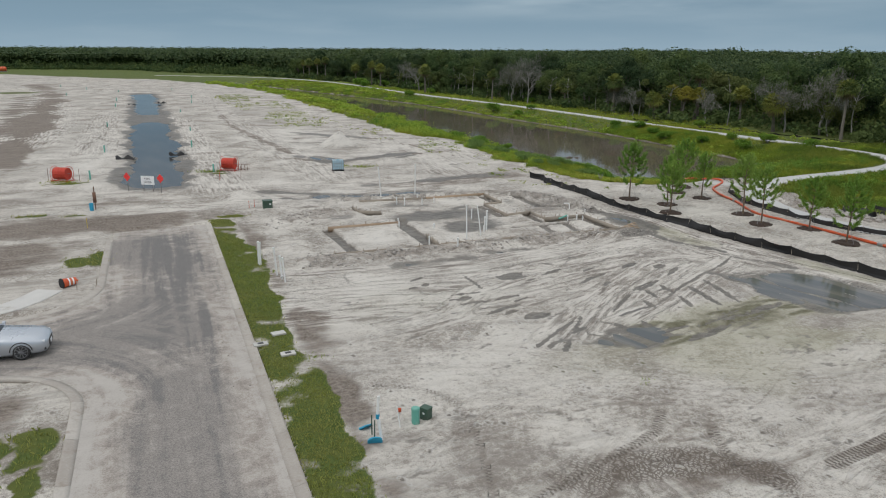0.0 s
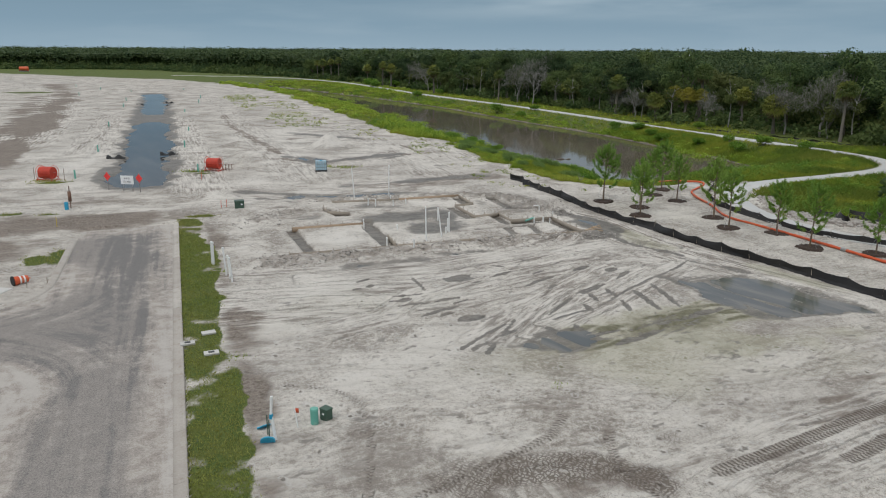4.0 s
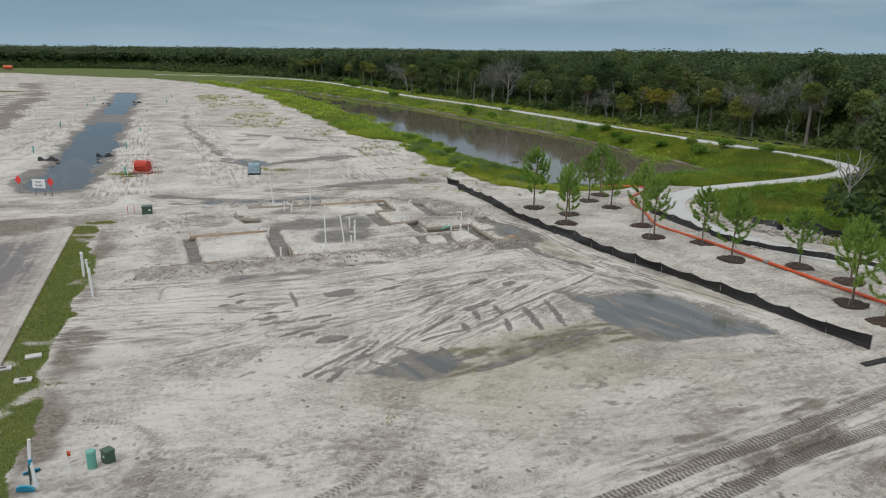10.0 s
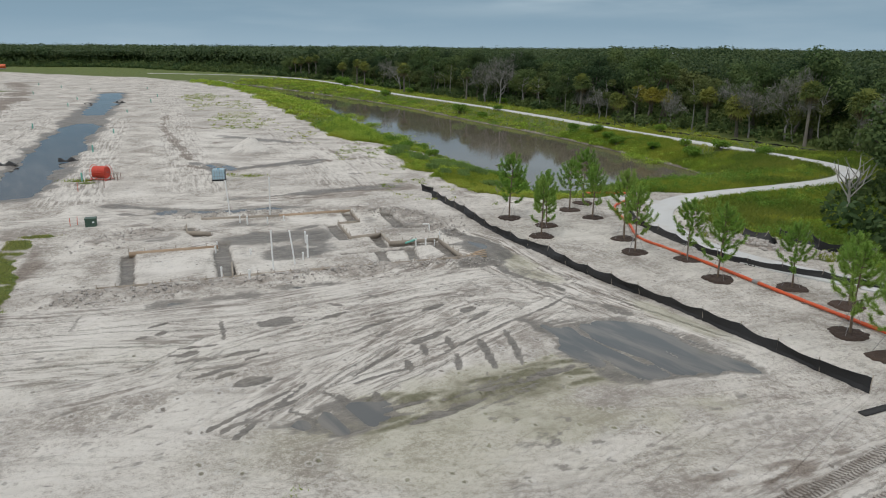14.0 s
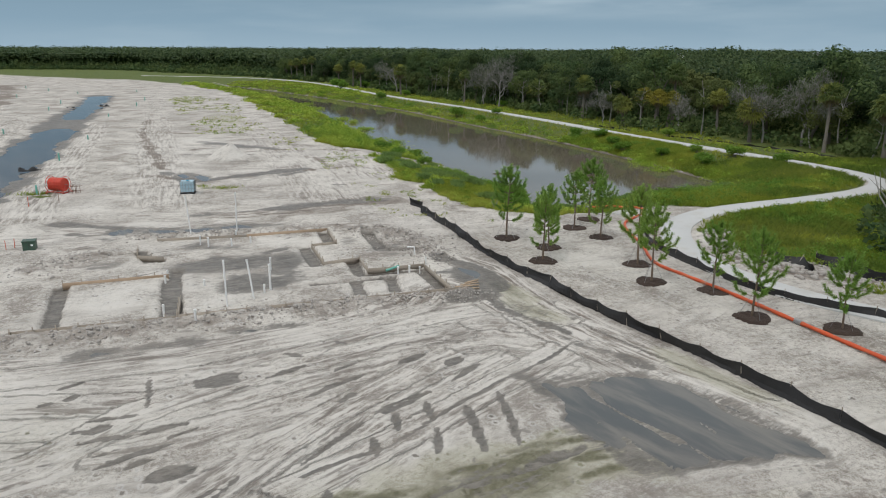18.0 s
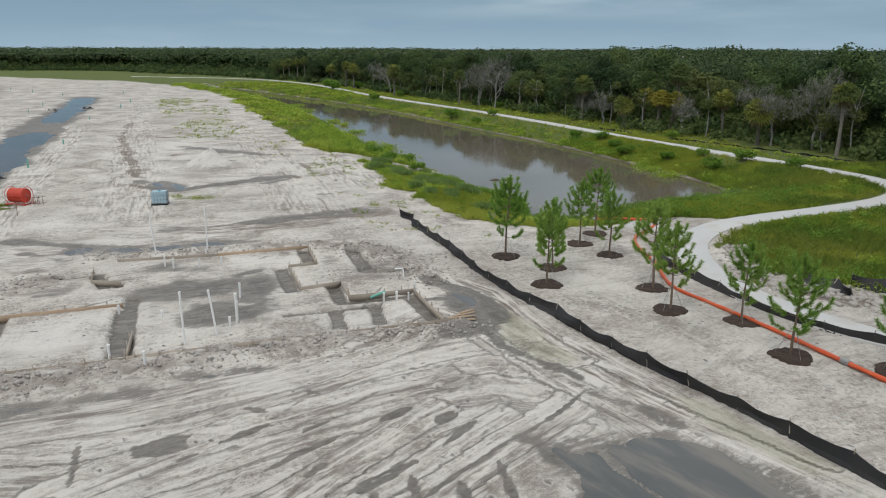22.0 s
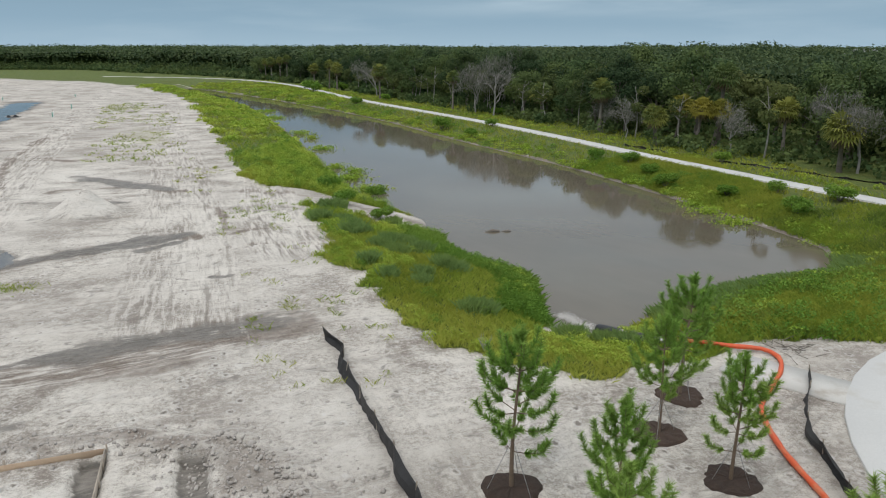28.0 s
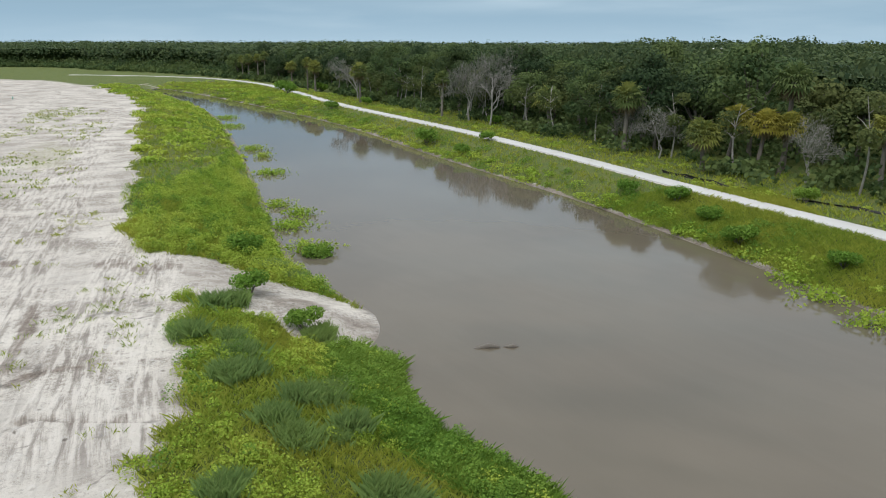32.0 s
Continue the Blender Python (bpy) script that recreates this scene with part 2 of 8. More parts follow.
def asphalt_material():
    """Old asphalt under tracked sand and soil, drawn out along the way that wheels take."""
    k = Nodes("sandy_asphalt")
    pos = k.n("NewGeometry", 0)
    own = k.t.nodes.new("ShaderNodeSeparateXYZ")
    k.t.links.new(k.scaled(pos, (1, 1, 1), -0.376), own.inputs[0])
    v, s = k.math("SUBTRACT", own.outputs[0], 1.88), k.math("SUBTRACT", own.outputs[1], 19.46)

    def around(cv, cs):
        dv, ds = k.math("SUBTRACT", v, cv), k.math("SUBTRACT", s, cs)
        r = k.math("SQRT", k.math("ADD", k.math("MULTIPLY", dv, dv), k.math("MULTIPLY", ds, ds)))
        return r, k.math("ARCTAN2", ds, dv)

    def drawn(across, along, scale, detail=5, rough=0.62, distort=0.3):
        c = k.t.nodes.new("ShaderNodeCombineXYZ")
        k.put(c, 0, across)
        k.put(c, 1, along)
        return k.noise(c.outputs[0], scale, detail, rough, 0, distort)

    r_s, a_s = around(-10.4, 8.0)
    r_n, a_n = around(-10.9, 22.7)
    straight = drawn(v, k.math("MULTIPLY", s, 0.05), 1.5)
    bent = drawn(r_s, k.math("MULTIPLY", a_s, 0.5), 1.6)
    bent_n = drawn(r_n, k.math("MULTIPLY", a_n, 0.5), 1.6)
    turn = k.math("MULTIPLY", k.step(v, -1.5, -4.5), k.math("MULTIPLY", k.step(s, 4.0, 9.0), k.step(s, 22, 17)))
    north = k.step(s, 14.5, 17.5)
    curve = k.math("ADD", k.math("MULTIPLY", bent, k.math("SUBTRACT", 1.0, north)), k.math("MULTIPLY", bent_n, north))
    smear = k.math("ADD", k.math("MULTIPLY", straight, k.math("SUBTRACT", 1.0, turn)), k.math("MULTIPLY", curve, turn))
    big, mid, small = k.noise(pos, 0.22, 5, 0.6, 0, 0.8), k.noise(pos, 1.6, 6, 0.68, 0, 0.5), k.noise(pos, 18, 5, 0.7)
    stone = k.noise(pos, 60, 3, 0.7)
    base = k.mix(k.step(k.math("ADD", k.math("MULTIPLY", small, 0.6), k.math("MULTIPLY", stone, 0.4)), 0.36, 0.64), (0.175, 0.159, 0.146), (0.325, 0.297, 0.273))
    tar = k.mix(k.step(small, 0.34, 0.64), (0.105, 0.102, 0.101), (0.185, 0.179, 0.175))
    soil = k.mix(k.step(k.math("ADD", k.math("MULTIPLY", mid, 0.6), k.math("MULTIPLY", small, 0.4)), 0.36, 0.62), (0.270, 0.232, 0.200), (0.460, 0.420, 0.378))
    rub = k.math("ADD", k.math("MULTIPLY", smear, 0.62), k.math("ADD", k.math("MULTIPLY", mid, 0.3), k.math("MULTIPLY", small, 0.12)))
    core = k.math("MULTIPLY", k.math("MULTIPLY", k.step(v, -5.2, -3.4), k.step(v, -0.9, -1.8)), k.step(s, 4.0, 30.0, 0.0, 0.13))
    col = k.mix(k.step(k.math("SUBTRACT", rub, core), 0.52, 0.40, 0, 0.7), base, tar)
    thick = k.math("ADD", k.math("MULTIPLY", k.math("SUBTRACT", big, 0.5), 0.55), k.math("MULTIPLY", k.math("SUBTRACT", rub, 0.5), 1.0))
    east = k.step(v, -2.4, -0.4, 0.0, 0.40)
    end = k.step(s, 31.0, 34.5, 0.0, 0.45)
    corner_s = k.math("MULTIPLY", k.step(r_s, 6.6, 4.7, 0.0, 0.46), k.step(s, 13.5, 11.0))
    west = k.math("MULTIPLY", k.step(v, -4.2, -5.8, 0.0, 0.45), k.step(s, 9.0, 4.0))
    corner_n = k.math("MULTIPLY", k.step(r_n, 7.4, 4.9, 0.0, 0.40), k.step(s, 15.6, 18.0))
    drift = k.math("MAXIMUM", k.math("MAXIMUM", east, end), k.math("MAXIMUM", west, k.math("MAXIMUM", corner_s, corner_n)))
    cover = k.math("ADD", k.math("ADD", k.math("MULTIPLY", thick, 1.5), drift), 0.10)
    col = k.mix(k.step(cover, 0.10, 0.50, 0, 0.9), col, soil)
    col = k.mix(k.step(k.math("SUBTRACT", cover, k.math("MULTIPLY", mid, 0.25)), 0.30, 0.55, 0, 0.7), col, (0.47, 0.44, 0.405))
    clod = k.noise(pos, 3.2, 2, 0.5)
    col = k.mix(k.step(clod, 0.735, 0.76, 0, 0.8), col, (0.10, 0.082, 0.068))
    k.bump(k.math("ADD", k.math("MULTIPLY", small, 0.7), k.math("MULTIPLY", smear, 0.6)), 0.6, 0.03)
    k.put(k.p, "Specular IOR Level", 0.25)
    return k.done(col, 0.92)


M["asphalt"] = asphalt_material()


# ---- shape helpers ----
class Bag:
    """Collects faces of any size, for one mesh."""

    def __init__(self):
        self.v, self.f, self.count = [], [], 0

    def add(self, verts, faces):
        verts = np.asarray(verts, float).reshape(-1, 3)
        self.v.append(verts)
        faces = np.asarray(faces, np.int64)
        self.f.append(faces + self.count)
        self.count += len(verts)
        return self

    def quads(self, p):
        """p: n x 4 x 3, each quad with corners of its own."""
        n = len(p)
        return self.add(np.asarray(p).reshape(-1, 3), np.arange(n * 4).reshape(n, 4))

    def tris(self, p):
        n = len(p)
        return self.add(np.asarray(p).reshape(-1, 3), np.arange(n * 3).reshape(n, 3))

    def tube(self, pts, radii, sides=8, caps=True):
        pts = np.asarray(pts, float)
        radii = np.broadcast_to(np.asarray(radii, float), (len(pts),))
        tan = np.gradient(pts, axis=0)
        tan /= np.linalg.norm(tan, axis=1)[:, None] + 1e-9
        ref = np.array((0, 0, 1.0)) if abs(tan[:, 2]).mean() < 0.8 else np.array((1.0, 0, 0))
        a = np.cross(tan, ref)
        a /= np.linalg.norm(a, axis=1)[:, None] + 1e-9
        b = np.cross(tan, a)
        ang = np.linspace(0, 2 * np.pi, sides, endpoint=False)
        ring = pts[:, None] + radii[:, None, None] * (np.cos(ang)[None, :, None] * a[:, None] + np.sin(ang)[None, :, None] * b[:, None])
        n = len(pts)
        i = np.arange(n - 1)[:, None] * sides
        j = np.arange(sides)[None]
        k = (j + 1) % sides
        faces = np.stack([i + j, i + k, i + sides + k, i + sides + j], -1).reshape(-1, 4)
        self.add(ring.reshape(-1, 3), faces)
        if caps:
            for end, flip in ((0, 1), (n - 1, -1)):
                c = np.vstack([ring[end], pts[end]])
                f = np.stack([np.arange(sides), (np.arange(sides) + 1) % sides, np.full(sides, sides)], -1)
                self.add(c, f[:, ::-flip])
        return self

    def box(self, size, at=(0, 0, 0), turn=0.0, taper=1.0):
        """A box that stands on `at`, turned about z by degrees."""
        x, y, z = size[0] / 2, size[1] / 2, size[2]
        v = np.array([(-x, -y, 0), (x, -y, 0), (x, y, 0), (-x, y, 0), (-x * taper, -y * taper, z), (x * taper, -y * taper, z), (x * taper, y * taper, z), (-x * taper, y * taper, z)])
        c, s = math.cos(radians(turn)), math.sin(radians(turn))
        v = v @ np.array([(c, s, 0), (-s, c, 0), (0, 0, 1)]) + np.array(at)
        return self.add(v, [(0, 3, 2, 1), (4, 5, 6, 7), (0, 1, 5, 4), (1, 2, 6, 5), (2, 3, 7, 6), (3, 0, 4, 7)])

    def mesh(self, name, material, smooth_faces=False):
        me = bpy.data.meshes.new(name)
        v = np.vstack(self.v)
        me.vertices.add(len(v))
        me.vertices.foreach_set("co", v.astype(np.float32).ravel())
        sizes = np.concatenate([np.full(len(f), f.shape[1], np.int32) for f in self.f])
        loops = np.concatenate([f.ravel() for f in self.f]).astype(np.int32)
        me.loops.add(len(loops))
        me.loops.foreach_set("vertex_index", loops)
        me.polygons.add(len(sizes))
        me.polygons.foreach_set("loop_start", np.concatenate([[0], np.cumsum(sizes)[:-1]]).astype(np.int32))
        if smooth_faces:
            me.polygons.foreach_set("use_smooth", np.ones(len(sizes), bool))
        me.update(calc_edges=True)
        me.validate()
        me.materials.append(material)
        return me


def thing(name, label, category, at=(0, 0, 0), turn=0.0, group="", kind=""):
    """An empty at a thing's base, to carry its parts."""
    ob = new(name)
    ob.empty_display_size = 0.2
    ob.matrix_world = pose(*at, 0, 0, turn)
    return tagged(ob, label, category, group, kind)


def part(name, bag, material, parent, label="", smooth_faces=False):
    """One mesh object under a thing or a part; bag: a Bag, a bmesh or a ready mesh."""
    if isinstance(bag, Bag):
        me = bag.mesh(name, material, smooth_faces)
    elif isinstance(bag, bmesh.types.BMesh):
        me = bpy.data.meshes.new(name)
        bag.to_mesh(me)
        bag.free()
        me.materials.append(material)
    else:
        me = bag
    ob = new(name, me)
    ob.parent = parent
    return tagged(ob, label)


def solid(name, bag, material, label, category, at=(0, 0, 0), turn=0.0, group="", kind="", smooth_faces=False):
    """A thing of one mesh."""
    ob = new(name, bag.mesh(name, material, smooth_faces) if isinstance(bag, Bag) else bag)
    ob.matrix_world = pose(*at, 0, 0, turn)
    return tagged(ob, label, category, group, kind)


def bevelled(bm, width=0.01, segments=2):
    bmesh.ops.bevel(bm, geom=bm.edges[:], offset=width, segments=segments, affect="EDGES", profile=0.6)
    return bm


def rounded_box(size, at=(0, 0, 0), width=0.02, segments=2):
    bm = bmesh.new()
    bmesh.ops.create_cube(bm, size=1.0)
    bmesh.ops.scale(bm, vec=size, verts=bm.verts)
    bmesh.ops.translate(bm, vec=(at[0], at[1], at[2] + size[2] / 2), verts=bm.verts)
    return bevelled(bm, width, segments)


def leaf_quads(rs, centres, size, flat=0.0, long=1.0, out=None):
    """One quad a centre, turned at random; flat pulls them level, long stretches them, out faces them outwards."""
    n = len(centres)
    nrm = rs.normal(size=(n, 3))
    if out is not None:
        nrm = nrm * 0.42 + out / (np.linalg.norm(out, axis=1)[:, None] + 1e-9)
    nrm[:, 2] += flat * 3
    nrm /= np.linalg.norm(nrm, axis=1)[:, None]
    a = np.cross(nrm, rs.normal(size=(n, 3)))
    a /= np.linalg.norm(a, axis=1)[:, None] + 1e-9
    b = np.cross(nrm, a)
    s = (size * (0.6 + 0.8 * rs.rand(n)))[:, None] if np.ndim(size) == 0 else size[:, None]
    a, b = a * s * 0.5 * long, b * s * 0.5
    return np.stack([centres - a - b * 0.4, centres + a * 0.2 - b, centres + a + b * 0.3, centres - a * 0.3 + b], 1)


def shell(rs, n, radius, squash=0.7, fill=0.35):
    """Points near the skin of a flattened ball."""
    d = rs.normal(size=(n, 3))
    d /= np.linalg.norm(d, axis=1)[:, None]
    r = 1 - fill * rs.rand(n) ** 1.5
    p = d * r[:, None] * radius
    p[:, 2] *= squash
    return p

# ---- plan: the street's axes, the pond, the paths ----
STREET = Vector((-5.4, 18.8))
ALONG, ACROSS = Vector((-0.367, 0.930)), Vector((0.930, 0.367))
WATER = -1.6


def street(v, s, z=0.0):
    p = STREET + ACROSS * v + ALONG * s
    return Vector((p.x, p.y, z))


def spline(points, step=1.0, closed=False):
    """Points along a smooth line through a few control points."""
    pts = [np.array(p, float) for p in points]
    n, res = len(pts), []
    for i in range(n if closed else n - 1):
        if closed:
            a, b, c, d = (pts[(i + k) % n] for k in (-1, 0, 1, 2))
        else:
            a, b, c, d = pts[max(i - 1, 0)], pts[i], pts[i + 1], pts[min(i + 2, n - 1)]
        m = max(2, int(np.linalg.norm(c - b) / step))
        for q in range(m):
            t = q / m
            res.append(0.5 * ((2 * b) + (c - a) * t + (2 * a - 5 * b + 4 * c - d) * t * t + (3 * b - a - 3 * c + d) * t ** 3))
    if not closed:
        res.append(pts[-1])
    return np.array(res)


SHORE = spline([(-92, 311), (-60, 272), (-28, 226), (-5, 189), (12, 154), (24, 131), (31, 114), (35.5, 102), (38, 93), (36, 87.5), (31, 85.6),
                (26.5, 83), (22.5, 79.5), (19.5, 76.3), (16.9, 78.4), (16.9, 85.6), (13.4, 89.2), (11.4, 93.2), (11.2, 95.4), (9.6, 96.4), (9.9, 98.6), (9.4, 101.2), (7.6, 103.8), (5.4, 106.6),
                (3.4, 110.0), (0.2, 118), (-7.5, 140), (-20, 174), (-33, 206), (-52, 243), (-80, 290)], 2.5, True)
PATH_LINE = spline([(-139, 356), (-100, 345), (-70, 325), (-42, 285), (-10.7, 217), (12.8, 173), (25.5, 147), (33.5, 128.5), (41.6, 111.5), (48, 99), (51.3, 90.5),
                    (51, 84.5), (47, 79.8), (40, 75.6), (34, 72.6), (29.4, 69.6), (26.4, 65.4), (25.2, 60.6), (25.6, 55.6), (28.0, 50.8), (32.2, 46.6), (40, 40), (52, 32)], 1.5)
DITCH = spline([(-28.6, 67.5), (-30.6, 72.8), (-36, 87), (-49.0, 119.2), (-60, 146), (-73, 178), (-86, 208)], 4.0)


def seg_dist(X, Y, pts, closed=False):
    best = np.full(X.shape, 1e9)
    n = len(pts)
    for i in range(n if closed else n - 1):
        a, b = pts[i], pts[(i + 1) % n]
        d = b - a
        t = np.clip(((X - a[0]) * d[0] + (Y - a[1]) * d[1]) / (d @ d + 1e-9), 0, 1)
        best = np.minimum(best, np.hypot(X - a[0] - t * d[0], Y - a[1] - t * d[1]))
    return best


def inside(X, Y, pts):
    res = np.zeros(X.shape, bool)
    n = len(pts)
    for i in range(n):
        a, b = pts[i], pts[(i + 1) % n]
        cross = (a[1] > Y) != (b[1] > Y)
        res ^= cross & (X < (b[0] - a[0]) * (Y - a[1]) / (b[1] - a[1] + 1e-12) + a[0])
    return res


def smooth(x, lo, hi):
    t = np.clip((x - lo) / (hi - lo), 0, 1)
    return t * t * (3 - 2 * t)


def lattice(seed, size=256):
    return np.random.RandomState(seed).rand(size, size)


LAT = [lattice(i) for i in range(6)]


def vnoise(X, Y, scale, seed=0):
    """Smooth value noise in 0..1."""
    g = LAT[seed % 6]
    x, y = X / scale + 17.3 * seed, Y / scale + 9.1 * seed
    i, j = np.floor(x).astype(int), np.floor(y).astype(int)
    u, v = x - i, y - j
    u, v = u * u * (3 - 2 * u), v * v * (3 - 2 * v)
    a, b, c, d = g[i % 256, j % 256], g[(i + 1) % 256, j % 256], g[i % 256, (j + 1) % 256], g[(i + 1) % 256, (j + 1) % 256]
    return (a * (1 - u) + b * u) * (1 - v) + (c * (1 - u) + d * u) * v


def fbm(X, Y, scale, seed=0, octaves=3):
    return sum(vnoise(X, Y, scale / 2 ** k, seed + k) * 0.5 ** k for k in range(octaves)) / sum(0.5 ** k for k in range(octaves))


def axis(lo, hi, fine, rings_lo, rings_hi):
    """Grid lines: fine between lo and hi, then widening outwards; rings: (reach, growth) pairs."""
    def out(start, sign, rings):
        res, at, step = [], start, fine
        for reach, growth in rings:
            while (at - reach) * sign < 0:
                step = min(step * growth, 60)
                at += sign * step
                res.append(at)
        return res
    return np.array(out(lo, -1, rings_lo)[::-1] + list(np.arange(lo, hi + fine / 2, fine)) + out(hi, 1, rings_hi))


GX = axis(-13, 26, 0.13, ((-40, 1.014), (-2600, 1.05)), ((44, 1.014), (2600, 1.05)))
GY = axis(19.5, 63, 0.13, ((8, 1.03), (-400, 1.1)), ((115, 1.0085), (330, 1.02), (4200, 1.04)))
X, Y = np.meshgrid(GX, GY, indexing="ij")


def smudge(field, cx, cy, rx, ry, turn, amount, soft=0.5, ragged=0.35, seed=0):
    """Adds an uneven patch of a zone to a field, about rx by ry metres, turned by degrees."""
    R = max(rx, ry) * 1.6
    i0, i1 = np.searchsorted(GX, (cx - R, cx + R))
    j0, j1 = np.searchsorted(GY, (cy - R, cy + R))
    if i1 - i0 < 2 or j1 - j0 < 2:
        return
    x, y = X[i0:i1, j0:j1] - cx, Y[i0:i1, j0:j1] - cy
    c, s = math.cos(radians(turn)), math.sin(radians(turn))
    d = np.hypot((x * c + y * s) / rx, (-x * s + y * c) / ry)
    if ragged:
        d = d + (fbm(x + cx, y + cy, min(rx, ry) * 0.9 + 0.2, seed) - 0.5) * 2 * ragged
    k = amount * (1 - smooth(d, 1 - soft, 1 + soft * 0.4))
    f = field[i0:i1, j0:j1]
    field[i0:i1, j0:j1] = np.maximum(f, k) if amount > 0 else np.minimum(f, k)


def rut(hgt, zone, pts, width, depth, wet=0.0, rim=0.4):
    """A wheel or trench line pressed into the ground along a few points."""
    pts = np.array(pts, float)
    lo, hi = pts.min(0) - width * 2, pts.max(0) + width * 2
    i0, i1 = np.searchsorted(GX, (lo[0], hi[0]))
    j0, j1 = np.searchsorted(GY, (lo[1], hi[1]))
    if i1 - i0 < 2 or j1 - j0 < 2:
        return
    x, y = X[i0:i1, j0:j1], Y[i0:i1, j0:j1]
    d = seg_dist(x, y, pts) + (vnoise(x, y, 0.6, 2) - 0.5) * width * 0.35
    k = 1 - smooth(d, width * 0.32, width * 0.52)
    edge = np.exp(-((d - width * 0.8) / (width * 0.28)) ** 2) * rim
    hgt[i0:i1, j0:j1] += -depth * k + depth * edge
    if wet:
        zone[i0:i1, j0:j1] = np.maximum(zone[i0:i1, j0:j1], wet * k * (0.55 + 0.75 * vnoise(x, y, 1.3, 4)))


rng = np.random.RandomState(7)
pond_d = np.where(inside(X, Y, SHORE), -1, 1) * seg_dist(X, Y, SHORE, True)     # positive on land
path_d = seg_dist(X, Y, PATH_LINE)
ditch_d = seg_dist(X, Y, DITCH)
SV = (X - STREET.x) * ACROSS.x + (Y - STREET.y) * ACROSS.y
SS = (X - STREET.x) * ALONG.x + (Y - STREET.y) * ALONG.y
H = (fbm(X, Y, 9, 0) - 0.5) * 0.14 + (fbm(X, Y, 1.6, 3, 2) - 0.5) * 0.035
wet, grass, dirt, algae, clean, churn = (np.zeros(X.shape) for _ in range(6))

# street bed and its verge
in_road = (SV < 0.05) & (SV > -6.6) & (SS < 35.8) | (SV < -5) & (SS > 11.0) & (SS < 19.4) & (SV > -70)
H = np.where(in_road, -0.10, H * np.where(np.abs(SV) < 14, 0.5, 1.0))
edge = 1.9 + (fbm(X, Y, 3, 1) - 0.5) * 1.5 + (fbm(X, Y, 0.8, 4) - 0.5) * 0.6 - smooth(SS, 26, 36) * 0.7
verge = smooth(edge - np.maximum(SV, 0), -0.25, 0.25) * (SV > 0.0) * (SS < 36.5)
grass = np.maximum(grass, verge * (0.10 + 1.30 * fbm(X, Y, 1.3, 2)) * (0.75 + 0.5 * fbm(X, Y, 5, 4)))

# pond bank
bank = np.clip(pond_d, -12, 60)
slope = np.sin(np.clip(pond_d / 9.0, 0, 1) * np.pi / 2)
H = np.where(pond_d < 9, np.minimum(H, 0.6) * slope + WATER * (1 - slope) - np.clip(-pond_d, 0, 8) * 0.22, H)
# grass of the banks, its outer edge to the sand
S_EDGE = spline([(-300, 372), (-225, 360), (-176.7, 336.4), (-151.4, 321.2), (-122.3, 308.2), (-103.7, 290.6), (-85.9, 271.3), (-58, 231), (-37, 182), (-24, 150), (-14.5, 127), (-8, 112), (-2.0, 104), (1.8, 95), (5.0, 85.2), (8.2, 78), (10.3, 72.8), (12.9, 69.9), (15.7, 69.0),
                 (19, 69.2), (22.1, 70.8), (24.5, 72.2), (27, 72.4), (30, 71.8)], 2.0)
FIELD = np.vstack([S_EDGE, [(33, 71.5), (28.5, 66.5), (27.2, 62), (27.4, 56.5), (29.5, 53.5), (33, 51), (60, 30), (400, -200), (2600, -300), (2600, 4200), (-2600, 4200), (-2600, 440), (-420, 425)]])
field_d = np.where(inside(X, Y, FIELD), 1, -1) * seg_dist(X, Y, FIELD, True)
grass = np.maximum(grass, smooth(field_d + (fbm(X, Y, 2.4, 2) - 0.5) * 2.8 + (fbm(X, Y, 0.7, 5) - 0.5) * 1.6, -0.3, 0.6))
# bare sand: the washed-out spit, the shore by the outlet, along the path
spit_d = seg_dist(X, Y, np.array([(-6, 104.4), (-1, 103.6), (4, 101.0), (7.5, 99.2), (10.5, 98.4)]))
bare = np.maximum(1 - smooth(spit_d + (fbm(X, Y, 2, 5) - 0.5) * 2.0, 2.5, 3.6), 1 - smooth(np.hypot(X - 18.2, Y - 76.3), 1.2, 2.2))
grass *= 1 - bare
grass *= smooth(path_d, 0.95, 1.5)
grass *= smooth(pond_d + (fbm(X, Y, 3, 3) - 0.5) * 0.9, 0.1, 0.7)
H = np.where(path_d < 3, H + (0.0 - H) * (1 - smooth(path_d, 1.2, 3)) * (pond_d > 4), H)

# the flooded, unfinished street
H = np.where(ditch_d < 9, H * smooth(ditch_d, 3, 6) - 0.42 * (1 - smooth(ditch_d + (fbm(X, Y, 5, 1) - 0.5) * 2.6 + (fbm(X, Y, 1.4, 3) - 0.5) * 1.2, 1.6, 3.4)), H)
H += 0.34 * np.exp(-(np.hypot((X + 55.0) / 9.0, (Y - 135) / 10.0) ** 4)) * (ditch_d < 8)
wet = np.maximum(wet, 1.25 * (1 - smooth(ditch_d + (fbm(X, Y, 3, 2) - 0.5) * 3.0, 2.4, 4.6)))


# ---- trodden and wet ground of the building lot ----
rs = np.random.RandomState(11)


